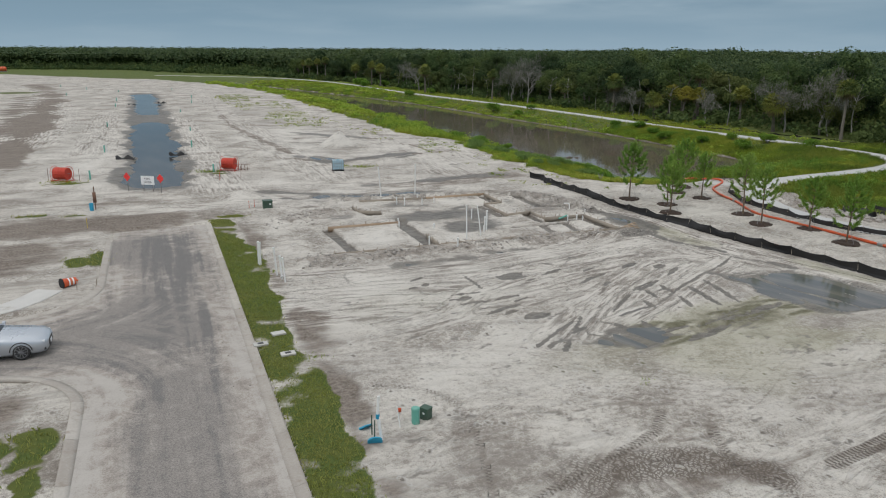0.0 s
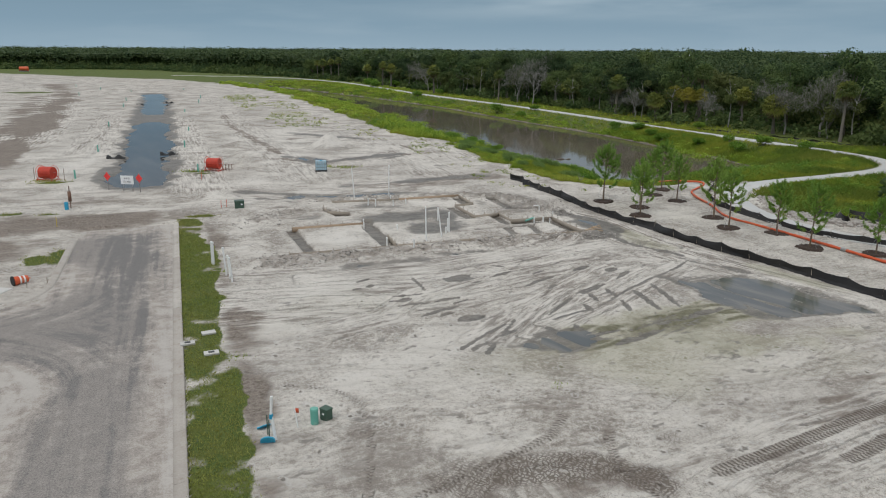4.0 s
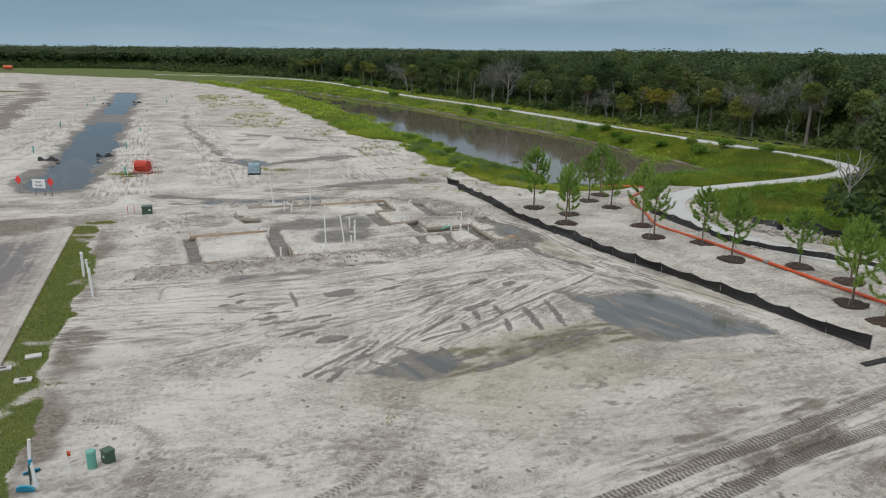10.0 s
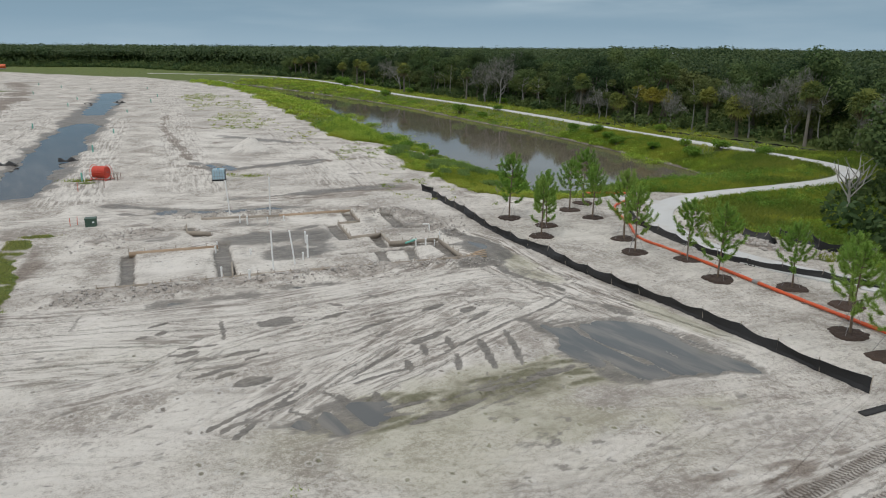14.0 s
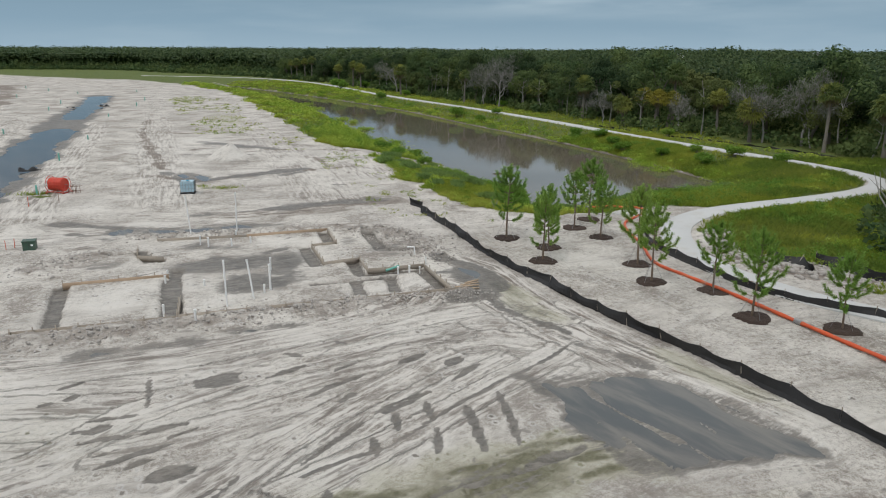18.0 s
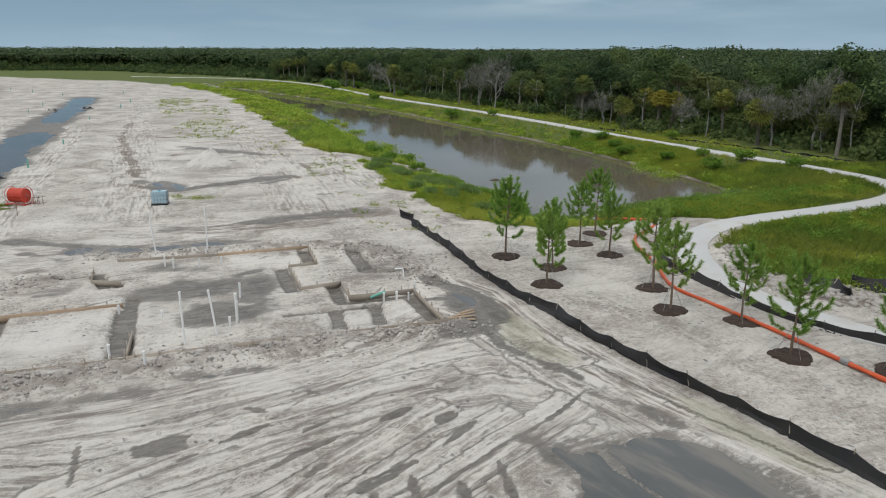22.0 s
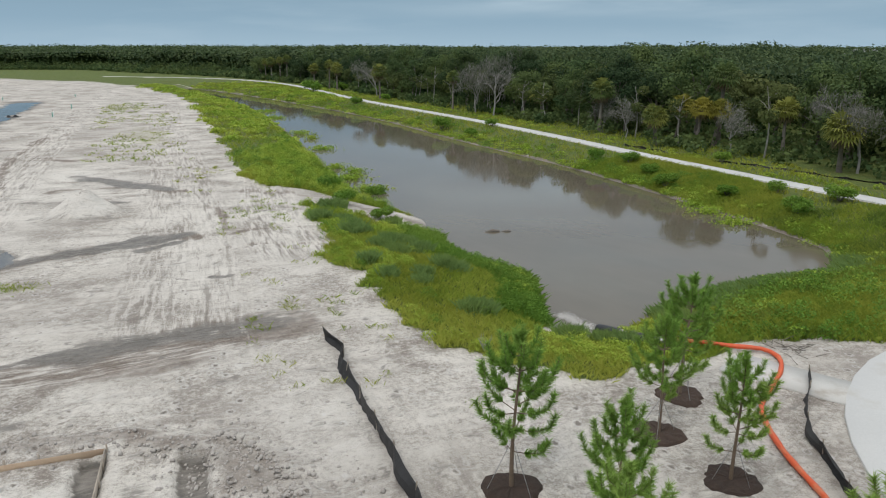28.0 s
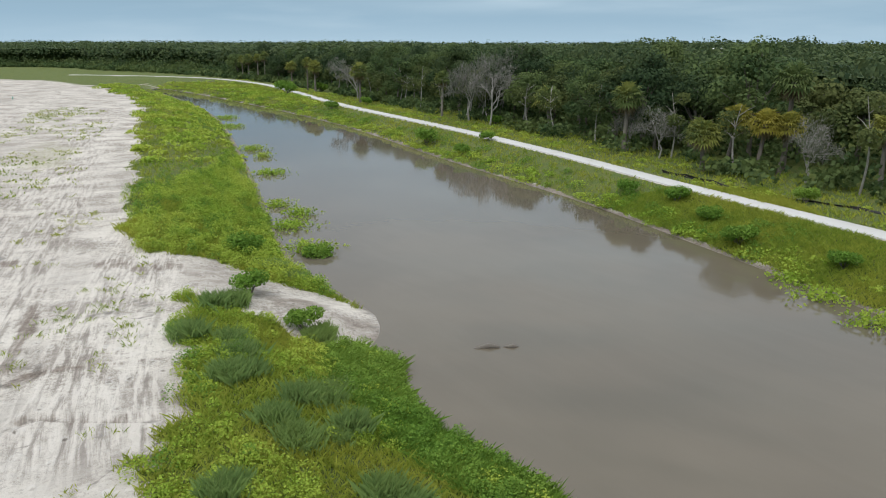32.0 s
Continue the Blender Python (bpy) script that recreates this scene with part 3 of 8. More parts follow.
def band(field, pts, width, amount, ragged=0.6, seed=1):
    """A long stain along a few points."""
    pts = spline(pts, 2.0)
    lo, hi = pts.min(0) - width * 2.5, pts.max(0) + width * 2.5
    i0, i1 = np.searchsorted(GX, (lo[0], hi[0]))
    j0, j1 = np.searchsorted(GY, (lo[1], hi[1]))
    x, y = X[i0:i1, j0:j1], Y[i0:i1, j0:j1]
    d = seg_dist(x, y, pts) + (fbm(x, y, width * 1.6 + 0.3, seed) - 0.5) * 2 * width * ragged
    torn = 0.55 + 0.75 * fbm(x, y, 1.8, 5)
    field[i0:i1, j0:j1] = np.maximum(field[i0:i1, j0:j1], np.minimum(amount, amount * torn) * (1 - smooth(d, width * 0.15, width * 0.66)))


def spindle(px, py, h, ln, w, dp, wt, bend=0.0):
    """One wheel hollow, pointed at both ends, with a thin pale rim."""
    i0, i1 = np.searchsorted(GX, (px - ln * 0.6, px + ln * 0.6))
    j0, j1 = np.searchsorted(GY, (py - ln * 0.6, py + ln * 0.6))
    if i1 - i0 < 2 or j1 - j0 < 2:
        return
    x, y = X[i0:i1, j0:j1] - px, Y[i0:i1, j0:j1] - py
    along, across = x * math.cos(h) + y * math.sin(h), -x * math.sin(h) + y * math.cos(h)
    across = across + bend * along * along / ln + (vnoise(x + px, y + py, 0.5, 2) - 0.5) * 0.14
    q = np.clip(1 - (2 * along / ln) ** 2, 0, 1)
    d = np.abs(across) - w * 0.5 * np.sqrt(q)
    k = (1 - smooth(d, -0.05, 0.06)) * (q > 0)
    H[i0:i1, j0:j1] -= dp * k
    edge = np.exp(-((d - 0.10) / 0.07) ** 2) * (q > 0.02)
    H[i0:i1, j0:j1] += dp * 0.5 * edge
    wet[i0:i1, j0:j1] = np.maximum(wet[i0:i1, j0:j1], wt * k)
    clean[i0:i1, j0:j1] = np.maximum(clean[i0:i1, j0:j1], 0.6 * edge)


def hollow(a, b, w, wt=1.0, dp=0.045):
    """A wheel hollow from a to b."""
    d = (b[0] - a[0], b[1] - a[1])
    spindle((a[0] + b[0]) / 2, (a[1] + b[1]) / 2, math.atan2(d[1], d[0]), math.hypot(*d) * 1.1, w, dp, wt, 0.05)


def streaks(n, cx, cy, rx, ry, turn, heading, spread, length, width, depth, wetness):
    """Wheel hollows strewn over an oval."""
    for _ in range(n):
        r, a = math.sqrt(rs.rand()), rs.rand() * 2 * np.pi
        u, v = r * math.cos(a) * rx, r * math.sin(a) * ry
        c, s = math.cos(radians(turn)), math.sin(radians(turn))
        px, py = cx + u * c - v * s, cy + u * s + v * c
        h = radians(heading + rs.normal() * spread)
        ln, w, dp, wt, bend = rs.uniform(*length), rs.uniform(*width), rs.uniform(*depth) * 0.5, wetness * rs.rand() ** 1.5, rs.normal() * 0.03
        spindle(px, py, h, ln, w, dp, wt, bend)


# drawn-out wheel marks: across and along coordinates of curved lines, with a strength
flow_u, flow_v, flow_k = (np.zeros(X.shape) for _ in range(3))
lug_u, lug_v, lug_k = (np.zeros(X.shape) for _ in range(3))


def flow(points, half, strength, start=0.0, into=None):
    fu, fv, fk = into or (flow_u, flow_v, flow_k)
    ln = spline(points, 1.5)
    lo, hi = ln.min(0) - half * 1.2, ln.max(0) + half * 1.2
    i0, i1 = np.searchsorted(GX, (lo[0], hi[0]))
    j0, j1 = np.searchsorted(GY, (lo[1], hi[1]))
    x, y = X[i0:i1, j0:j1], Y[i0:i1, j0:j1]
    best, u, v = np.full(x.shape, 1e9), np.zeros(x.shape), np.zeros(x.shape)
    run = start
    for a, b in zip(ln[:-1], ln[1:]):
        t = b - a
        n = np.linalg.norm(t)
        t = t / n
        al = (x - a[0]) * t[0] + (y - a[1]) * t[1]
        side = (x - a[0]) * -t[1] + (y - a[1]) * t[0]
        d = np.hypot(side, al - np.clip(al, 0, n))
        m = d < best
        best = np.where(m, d, best)
        u = np.where(m, side, u)
        v = np.where(m, run + np.clip(al, 0, n), v)
        run += n
    ends = smooth(v - start, 0, half) * smooth(run - v, 0, half)
    k = strength * (1 - smooth(best, half * 0.5, half)) * ends
    m = k > fk[i0:i1, j0:j1]
    for f, g in ((fu, u if into else u + start), (fv, v), (fk, k)):
        f[i0:i1, j0:j1] = np.where(m, g, f[i0:i1, j0:j1])


for q, (pts, half, k) in enumerate((
        ([(2.0, 68), (-0.9, 76), (-6.3, 91.2), (-15.8, 115), (-37.6, 167), (-66, 240)], 4.2, 0.6), ([(-12, 68), (-16.2, 78.6), (-22.1, 93.2), (-31.6, 114), (-59, 180), (-87, 254)], 3.6, 0.7),
        ([(3.5, 83.2), (-1.0, 94.1), (-7.8, 115.5), (-19.5, 147.6), (-38.8, 197)], 3.2, 0.8), ([(8, 20), (11.7, 21.9), (15, 23.8), (18.4, 25.6), (23.1, 28.5), (28, 31)], 1.7, 0.6),
        ([(11, 19.4), (15.1, 22.0), (17.5, 23.6), (21.8, 26.1), (27, 29)], 1.3, 0.6), ([(2.0, 15), (2.5, 18.9), (4.2, 21.7), (5.6, 23.6)], 1.6, 0.3), ([(6.0, 16), (4.2, 20), (3.0, 23.5)], 1.4, 0.3),
        ([(4.4, 29.6), (6.5, 33.8), (8.0, 36.7), (9.6, 39.9), (11.5, 41.5), (14, 42.4)], 1.4, 0.9), ([(5.0, 31), (9.2, 35.7), (12.9, 40.1), (15.3, 42.7), (16.0, 45.0), (15.2, 47.6)], 1.5, 0.95),
        ([(-9, 38.4), (-5.5, 39.3), (-0.2, 41.5), (5.8, 45.2), (9.6, 49.1), (11.5, 52.5)], 2.0, 0.8), ([(-5, 31), (-1.5, 33.5), (-0.1, 36.7), (3.5, 40.2), (8.5, 43.5), (13.0, 46)], 1.8, 0.8),
        ([(-12, 33), (-6, 35.2), (0, 38.4), (5, 42)], 1.8, 0.5), ([(-11, 26.6), (-5, 28.0), (1, 28.4), (8, 27.2), (14, 27.6), (21, 31)], 1.8, 0.25), ([(-3, 21), (3, 24.6), (9, 25.0), (16, 26.4)], 1.4, 0.2),
        ([(-8, 24), (-4.5, 30), (-1, 36)], 1.5, 0.25), ([(-54.6, 87.6), (-64.3, 112.8), (-85, 157), (-124, 222), (-154, 256)], 7.0, 1.0), ([(-42, 84), (-52, 108), (-70, 150)], 4, 0.8),
        ([(-20, 62), (-26, 76), (-36, 100), (-50, 134)], 3.5, 0.9), ([(-17, 66), (-6, 67.5), (4, 73)], 2.2, 0.7), ([(-25, 56), (-14, 60), (-3, 66)], 2.2, 0.7), ([(15, 66), (17.5, 60), (20, 54), (23, 47), (27, 40)], 3.0, 0.14),
        ([(8.4, 71), (11, 65), (13, 59), (16, 52)], 1.6, 0.2), ([(-3.8, 92), (-3, 90), (-1.9, 91), (1.2, 91.9)], 0.9, 0.6))):
    flow(pts, half, k, 40.0 * q)

# footprints and clods all over the loose sand
loose = (pond_d > 9) & (SV > 2) & (path_d > 1.4)
H = H - 0.03 * smooth(fbm(X, Y, 0.5, 1, 2), 0.60, 0.72) * loose
H = H + 0.015 * smooth(fbm(X, Y, 0.7, 4, 2), 0.58, 0.74) * loose
pock = smooth(fbm(X, Y, 0.5, 2, 2), 0.66, 0.76) * smooth(fbm(X, Y, 5, 5, 2), 0.42, 0.6)
wet = np.maximum(wet, 0.52 * pock * loose)

# wheel ruts fanning over the lot
streaks(70, 5.5, 38.5, 10.5, 6.0, 45, 40, 10, (0.8, 3.0), (0.14, 0.26), (0.04, 0.09), 0.62)
streaks(40, 9, 42.5, 7, 4.0, 42, 46, 14, (0.5, 1.8), (0.16, 0.30), (0.04, 0.09), 0.75)
streaks(40, -1, 39, 7, 4.5, 30, 26, 10, (0.6, 2.4), (0.14, 0.24), (0.03, 0.08), 0.6)
streaks(44, 13, 46.5, 5, 2.8, 30, 20, 24, (0.6, 2.2), (0.14, 0.28), (0.04, 0.08), 0.7)
streaks(30, 2, 31.5, 6, 2.6, 20, 40, 16, (0.6, 2.0), (0.14, 0.28), (0.04, 0.09), 0.75)
streaks(70, -4, 33, 6, 6, 30, 22, 24, (0.25, 0.9), (0.14, 0.24), (0.02, 0.05), 0.55)
streaks(190, 8, 27, 10, 4.5, 15, 14, 30, (0.25, 0.8), (0.16, 0.28), (0.03, 0.06), 0.58)
streaks(80, 17, 28, 7, 3.5, 25, 18, 16, (0.3, 1.2), (0.16, 0.28), (0.03, 0.06), 0.6)
streaks(90, 3, 22.5, 8, 3.5, 5, 10, 40, (0.25, 0.9), (0.14, 0.30), (0.04, 0.08), 0.6)
streaks(34, 9.5, 22.6, 3.6, 1.5, 10, 30, 30, (0.3, 0.8), (0.16, 0.34), (0.04, 0.08), 0.8)
streaks(40, -9, 56, 5, 4, 20, 25, 20, (0.8, 2.6), (0.14, 0.3), (0.03, 0.08), 0.8)
streaks(60, 1, 53, 9, 5, 22, 30, 30, (0.5, 2.4), (0.18, 0.28), (0.02, 0.06), 0.75)
streaks(24, -8, 68, 10, 5, 22, 24, 12, (1.0, 5.0), (0.16, 0.34), (0.02, 0.05), 0.6)
streaks(26, -6, 86, 10, 12, 22, 50, 30, (0.8, 4.5), (0.14, 0.32), (0.02, 0.05), 0.6)
streaks(60, 18, 56, 4, 14, 22, 60, 40, (0.5, 2.2), (0.19, 0.32), (0.02, 0.05), 0.3)
streaks(20, -22, 72, 8, 8, 22, 110, 12, (2.0, 8.0), (0.18, 0.34), (0.02, 0.05), 0.5)
# deep wheel hollows that hold water, on the west of the fan
for a, b, w in (((-1.4, 36.3), (0.2, 36.8), 0.24), ((-0.9, 34.9), (0.5, 35.4), 0.26), ((0.3, 33.5), (2.0, 35.0), 0.30), ((0.8, 35.5), (2.1, 36.4), 0.24), ((1.8, 35.3), (2.5, 36.0), 0.22), ((-0.1, 34.1), (0.3, 34.4), 0.24),
                ((1.2, 33.5), (1.8, 34.1), 0.34), ((-3.5, 38.5), (-2.9, 39.2), 0.30), ((-2.9, 37.7), (-2.6, 38.1), 0.42), ((-1.0, 35.5), (-0.4, 36.1), 0.55), ((-1.4, 35.4), (-1.2, 35.7), 0.30), ((-3.6, 37.1), (-3.2, 37.5), 0.28)):
    hollow(a, b, w, 1.15)
# and on its east
for a, b, w in (((3.8, 39.8), (5.0, 41.1), 0.36), ((2.8, 38.7), (3.3, 39.2), 0.22), ((5.6, 38.4), (7.3, 40.4), 0.28), ((6.8, 38.0), (7.3, 38.9), 0.30), ((3.9, 42.1), (4.7, 41.9), 0.34), ((5.7, 43.5), (6.2, 43.2), 0.30), ((6.2, 40.6), (6.9, 41.4), 0.24),
                ((8.4, 37.3), (10.0, 39.0), 0.34), ((8.7, 41.5), (9.6, 42.4), 0.46), ((10.5, 41.3), (11.1, 42.1), 0.62), ((10.8, 40.0), (11.8, 41.4), 0.34), ((2.1, 33.0), (3.2, 33.7), 0.75), ((-0.6, 39.6), (0.2, 37.4), 0.20)):
    hollow(a, b, w, 1.05)
# bars pressed across the fan by a blade
for a, b, w in (((10.3, 36.4), (10.5, 34.8), 0.30), ((11.4, 37.9), (11.9, 34.9), 0.36), ((12.5, 38.9), (13.1, 35.4), 0.30), ((8.9, 37.3), (9.1, 36.1), 0.32), ((9.9, 38.2), (10.2, 36.9), 0.34), ((8.3, 35.6), (8.6, 34.6), 0.40), ((6.1, 32.3), (7.4, 30.8), 0.36), ((7.4, 32.6), (8.3, 30.9), 0.4)):
    hollow(a, b, w, 1.05)
hollow((1.3, 39.0), (2.6, 40.1), 1.0, 0.85, 0.03)
for pts, w in (([(6.4, 34.0), (7.2, 35.5), (8.0, 36.9), (8.8, 38.1), (10.0, 39.0)], 0.26), ([(6.6, 33.3), (7.8, 34.4), (8.8, 35.1), (10.1, 36.8), (10.8, 37.8), (12.0, 39.1), (12.9, 40.2), (14.4, 41.7), (15.8, 43.8)], 0.24),
               ([(3.3, 29.2), (4.7, 33.2)], 0.3), ([(2.2, 29.7), (4.2, 32.6)], 0.3), ([(2.7, 29.6), (4.6, 31.8)], 0.24)):
    rut(H, wet, spline(pts, 1.0), w, 0.05, 1.0)
# soil churned by many wheels
for x, y, rx, ry, a, k in ((4.6, 20.4, 3.4, 1.5, 12, 0.95), (7.4, 20.4, 2.2, 1.2, -20, 0.75), (2.2, 19.6, 2.0, 1.2, 20, 0.7), (19.4, 25.4, 3.6, 0.8, 30, 0.7), (22.6, 24.4, 2.6, 1.6, 40, 0.8), (9.6, 22.8, 2.6, 0.9, 15, 0.5), (14.6, 25.3, 4.5, 0.5, 8, 0.45)):
    smudge(churn, x, y, rx, ry, a, k, 0.9, 0.6, 3)
# tyre tracks with lugs
for q, (pts, half, k) in enumerate((
        ([(9.7, 20.5), (12.1, 21.9), (14.3, 23.2), (16.3, 24.5), (18.4, 25.7), (20.7, 27.0), (23.5, 28.9), (27, 31.3)], 0.36, 1.0), ([(14.0, 21.4), (16.9, 23.3), (18.8, 24.6), (21.0, 25.8), (24.1, 27.5), (28, 29.8)], 0.36, 1.0),
        ([(0.5, 18.6), (3.5, 21.2), (5.2, 22.6), (5.8, 24.4)], 0.30, 0.5), ([(7.2, 23.4), (7.0, 21), (8.3, 18.8)], 0.30, 0.5), ([(-4.6, 25.9), (-2.4, 25.5), (-1.3, 24.4), (-0.8, 22.6), (-0.5, 20.3), (-0.2, 17)], 0.24, 0.45),
        ([(-1.0, 24.0), (1.6, 24.2), (4.0, 22.2)], 0.26, 0.4), ([(17.5, 20.6), (20.5, 22.4), (23.5, 25.5), (25, 30)], 0.32, 0.55), ([(20, 21.5), (22.8, 24.4), (24, 29)], 0.32, 0.5))):
    flow(pts, half, k, 30.0 * q, (lug_u, lug_v, lug_k))
for q, (ya, yb, bend) in enumerate(((33.0, 41.0, 0.6), (34.6, 43.0, 0.8), (36.4, 45.0, 1.0), (38.2, 46.6, 1.0), (40.0, 48.2, 0.8))):
    flow([(-12, ya - 1.5), (-5, ya + 0.6), (1, ya + 2.6 - bend), (7, (ya + yb) / 2 + 2.0), (12.5, yb + 1.2), (16.5, yb - 0.6)], 1.5, 0.8, 600 + 40 * q)
for q, (a, b) in enumerate((((2.2, 29.2), (11.5, 43.5)), ((4.6, 29.8), (14.0, 43.0)), ((6.8, 31.2), (15.8, 42.4)))):
    flow([a, ((a[0] + b[0]) / 2 - 0.4, (a[1] + b[1]) / 2 + 0.4), b], 1.3, 0.95, 900 + 30 * q)
# the swirl where machines turned, east of the footings
turn_line = spline([(9.6, 57.0), (11.6, 55.2), (12.9, 52.2), (14.3, 48.6), (16.4, 45.4), (18.6, 42.4)], 1.0)
flow(turn_line[::3], 2.0, 1.0, 1000)
flow([(8.1, 50.1), (9.6, 52.3), (11.4, 51.2), (12.1, 49.0), (13.6, 46.6)], 0.9, 1.0, 1050)
flow([(10.0, 54.2), (11.5, 54.9), (12.6, 52.8), (12.7, 50.6), (13.4, 48.0), (15.6, 45.0)], 1.1, 1.0, 1100)
for x, y, a in ((11.2, 53.0, -60), (12.0, 51.0, -75), (12.6, 49.2, -60), (13.4, 47.6, -50), (10.2, 53.6, 10), (15.2, 45.6, -50)):
    smudge(wet, x, y, 1.7, 0.34, a, 1.0, 0.6, 0.4, 2)
smudge(wet, 11.7, 52.9, 3.0, 1.5, -65, 0.95, 0.5, 0.4, 2)
band(wet, [(9.6, 56.4), (11.3, 55.4), (12.6, 53.4), (12.9, 51.6), (12.2, 50.0), (10.9, 49.3)], 1.5, 1.2, 0.4, 3)
smudge(algae, 13.6, 50.6, 2.4, 0.8, -55, 0.8, 0.8, 0.5, 3)
smudge(dirt, 12.0, 53.0, 3.6, 2.2, -60, 0.5, 0.8, 0.5, 2)
smudge(wet, 14.6, 47.4, 3.6, 1.1, -50, 0.5, 0.6, 0.4, 4)
flow([(12.6, 51), (14.8, 46.8), (17.4, 42.8), (20.2, 39.2), (23, 35.6)], 2.4, 1.0, 1150)
flow([(14.8, 49.5), (17.2, 45.4), (19.8, 41.6), (22.4, 37.4)], 1.4, 1.0, 1200)
smudge(dirt, 17.4, 44.6, 6.5, 1.6, -56, 0.42, 0.9, 0.6, 2)
smudge(wet, 17.8, 42.2, 2.8, 0.5, -54, 0.8, 0.8, 0.5, 1)
smudge(wet, 16.2, 43.6, 2.2, 0.35, -50, 0.7, 0.8, 0.5, 3)
smudge(algae, 14.4, 48.0, 3.0, 1.0, -50, 0.6, 0.7, 0.4, 1)
smudge(algae, 20.6, 40.8, 4.0, 0.9, -58, 0.55, 0.7, 0.4, 1)

# puddles: hollows with uneven floors
PUDDLES = [spline(p, 0.6, True) for p in (
    [(13.1, 40.5), (15.2, 40.3), (17.5, 40.9), (19.6, 40.4), (21.4, 37.6), (22.9, 34.9), (20.6, 34.5), (18.7, 34.2), (17.6, 33.4), (16.2, 34.2), (15.0, 36.2), (13.8, 38.6)],
    [(4.4, 29.9), (4.9, 31.0), (6.4, 32.2), (8.1, 32.6), (8.4, 31.2), (7.7, 30.2), (6.6, 29.5)],
    [(-4.6, 41.0), (-2.4, 41.8), (0.2, 42.9), (0.0, 43.6), (-2.4, 42.9), (-4.6, 41.9)],
    [(1.0, 43.9), (2.6, 44.5), (4.4, 45.2), (4.2, 45.8), (2.4, 45.3), (0.9, 44.6)],
    [(-13.0, 61.2), (-9.0, 61.0), (-5.0, 62.8), (-2.2, 64.4), (-4.6, 64.9), (-8.0, 63.4), (-12.0, 63.2)],
    [(10.6, 55.2), (11.6, 54.7), (12.4, 53.0), (12.5, 51.3), (11.6, 51.2), (11.3, 52.8), (10.6, 54.2)],
    [(-17.6, 84.0), (-14.6, 81.2), (-12.2, 82.0), (-14.0, 84.2), (-16.6, 86.2)])]
for ring, dip in zip(PUDDLES, (0.12, 0.10, 0.12, 0.10, 0.10, 0.10, 0.08)):
    lo, hi = ring.min(0) - 2, ring.max(0) + 2
    i0, i1 = np.searchsorted(GX, (lo[0], hi[0]))
    j0, j1 = np.searchsorted(GY, (lo[1], hi[1]))
    x, y = X[i0:i1, j0:j1], Y[i0:i1, j0:j1]
    d = np.where(inside(x, y, ring), -1, 1) * seg_dist(x, y, ring, True) + (fbm(x, y, 1.6, 3) - 0.5) * 1.1 + (fbm(x, y, 0.4, 1) - 0.5) * 0.4
    k = 1 - smooth(d, -0.9, 0.3)
    turned = x * 0.82 + y * 0.57, x * 0.57 - y * 0.82
    floor = -dip - 0.015 + (fbm(turned[1], turned[0] * 4.5, 2.6, 1) - 0.42) * 0.30
    shut = 1 - smooth(d, 1.2, 1.9)
    H[i0:i1, j0:j1] = np.maximum(H[i0:i1, j0:j1], 0.012 - 0.06 * (1 - shut))
    H[i0:i1, j0:j1] = H[i0:i1, j0:j1] * (1 - k) + floor * k
    wet[i0:i1, j0:j1] = np.maximum(wet[i0:i1, j0:j1], 0.75 * (1 - smooth(d, -0.4, 0.55)))
smudge(algae, 11.3, 32.8, 5.8, 2.2, 30, 0.95, 1.0, 0.7, 3)
smudge(algae, 12.6, 31.2, 6.5, 2.2, 14, 0.66, 1.0, 0.7, 2)
smudge(algae, 9.0, 29.0, 10, 4.0, 14, 0.36, 1.0, 0.6, 4)
smudge(algae, -3.0, 35.0, 5, 4.0, 20, 0.2, 1.0, 0.6, 2)
smudge(dirt, 19, 57, 6, 15, 22, 0.27, 0.9, 0.6, 1)
smudge(dirt, 26, 41, 4, 9, 22, 0.22, 0.9, 0.6, 2)
band(dirt, [(-8, 66.4), (-3, 68.6), (3.8, 73.2)], 3.2, 0.62, 0.7, 3)
band(dirt, [(-19, 84), (-14, 82), (-9, 86), (-5, 89)], 2.6, 0.95, 0.7, 2)
band(dirt, [(-22, 104), (-17, 106), (-12, 104)], 2.4, 0.9, 0.7, 2)
band(dirt, [(-16, 62), (-8, 61), (-1, 63.6)], 2.0, 0.55, 0.7, 2)
band(dirt, [(-7, 100), (-3.6, 91.7), (-2.9, 89.2), (-1.8, 91), (1.4, 91.9)], 0.7, 0.75, 0.6, 3)
for _ in range(26):
    a = rs.uniform(-4.5, 4.5)
    smudge(algae, 11.6 + a * 0.85 + rs.normal() * 0.4, 33.0 + a * 0.5 + rs.normal() * 0.7, rs.uniform(0.8, 2.2), rs.uniform(0.22, 0.42), 33 + rs.normal() * 10, 0.98, 0.8, 0.6, rs.randint(5))
smudge(algae, 8.5, 30.2, 4.5, 1.4, 10, 0.45, 0.9, 0.5, 4)
streaks(16, 11.4, 33.1, 4.0, 1.0, 33, 32, 8, (1.5, 4.5), (0.25, 0.5), (0.05, 0.09), 1.0)
smudge(wet, 2.0, 39.4, 1.0, 0.45, 12, 0.8, 0.3, 0.25, 5)

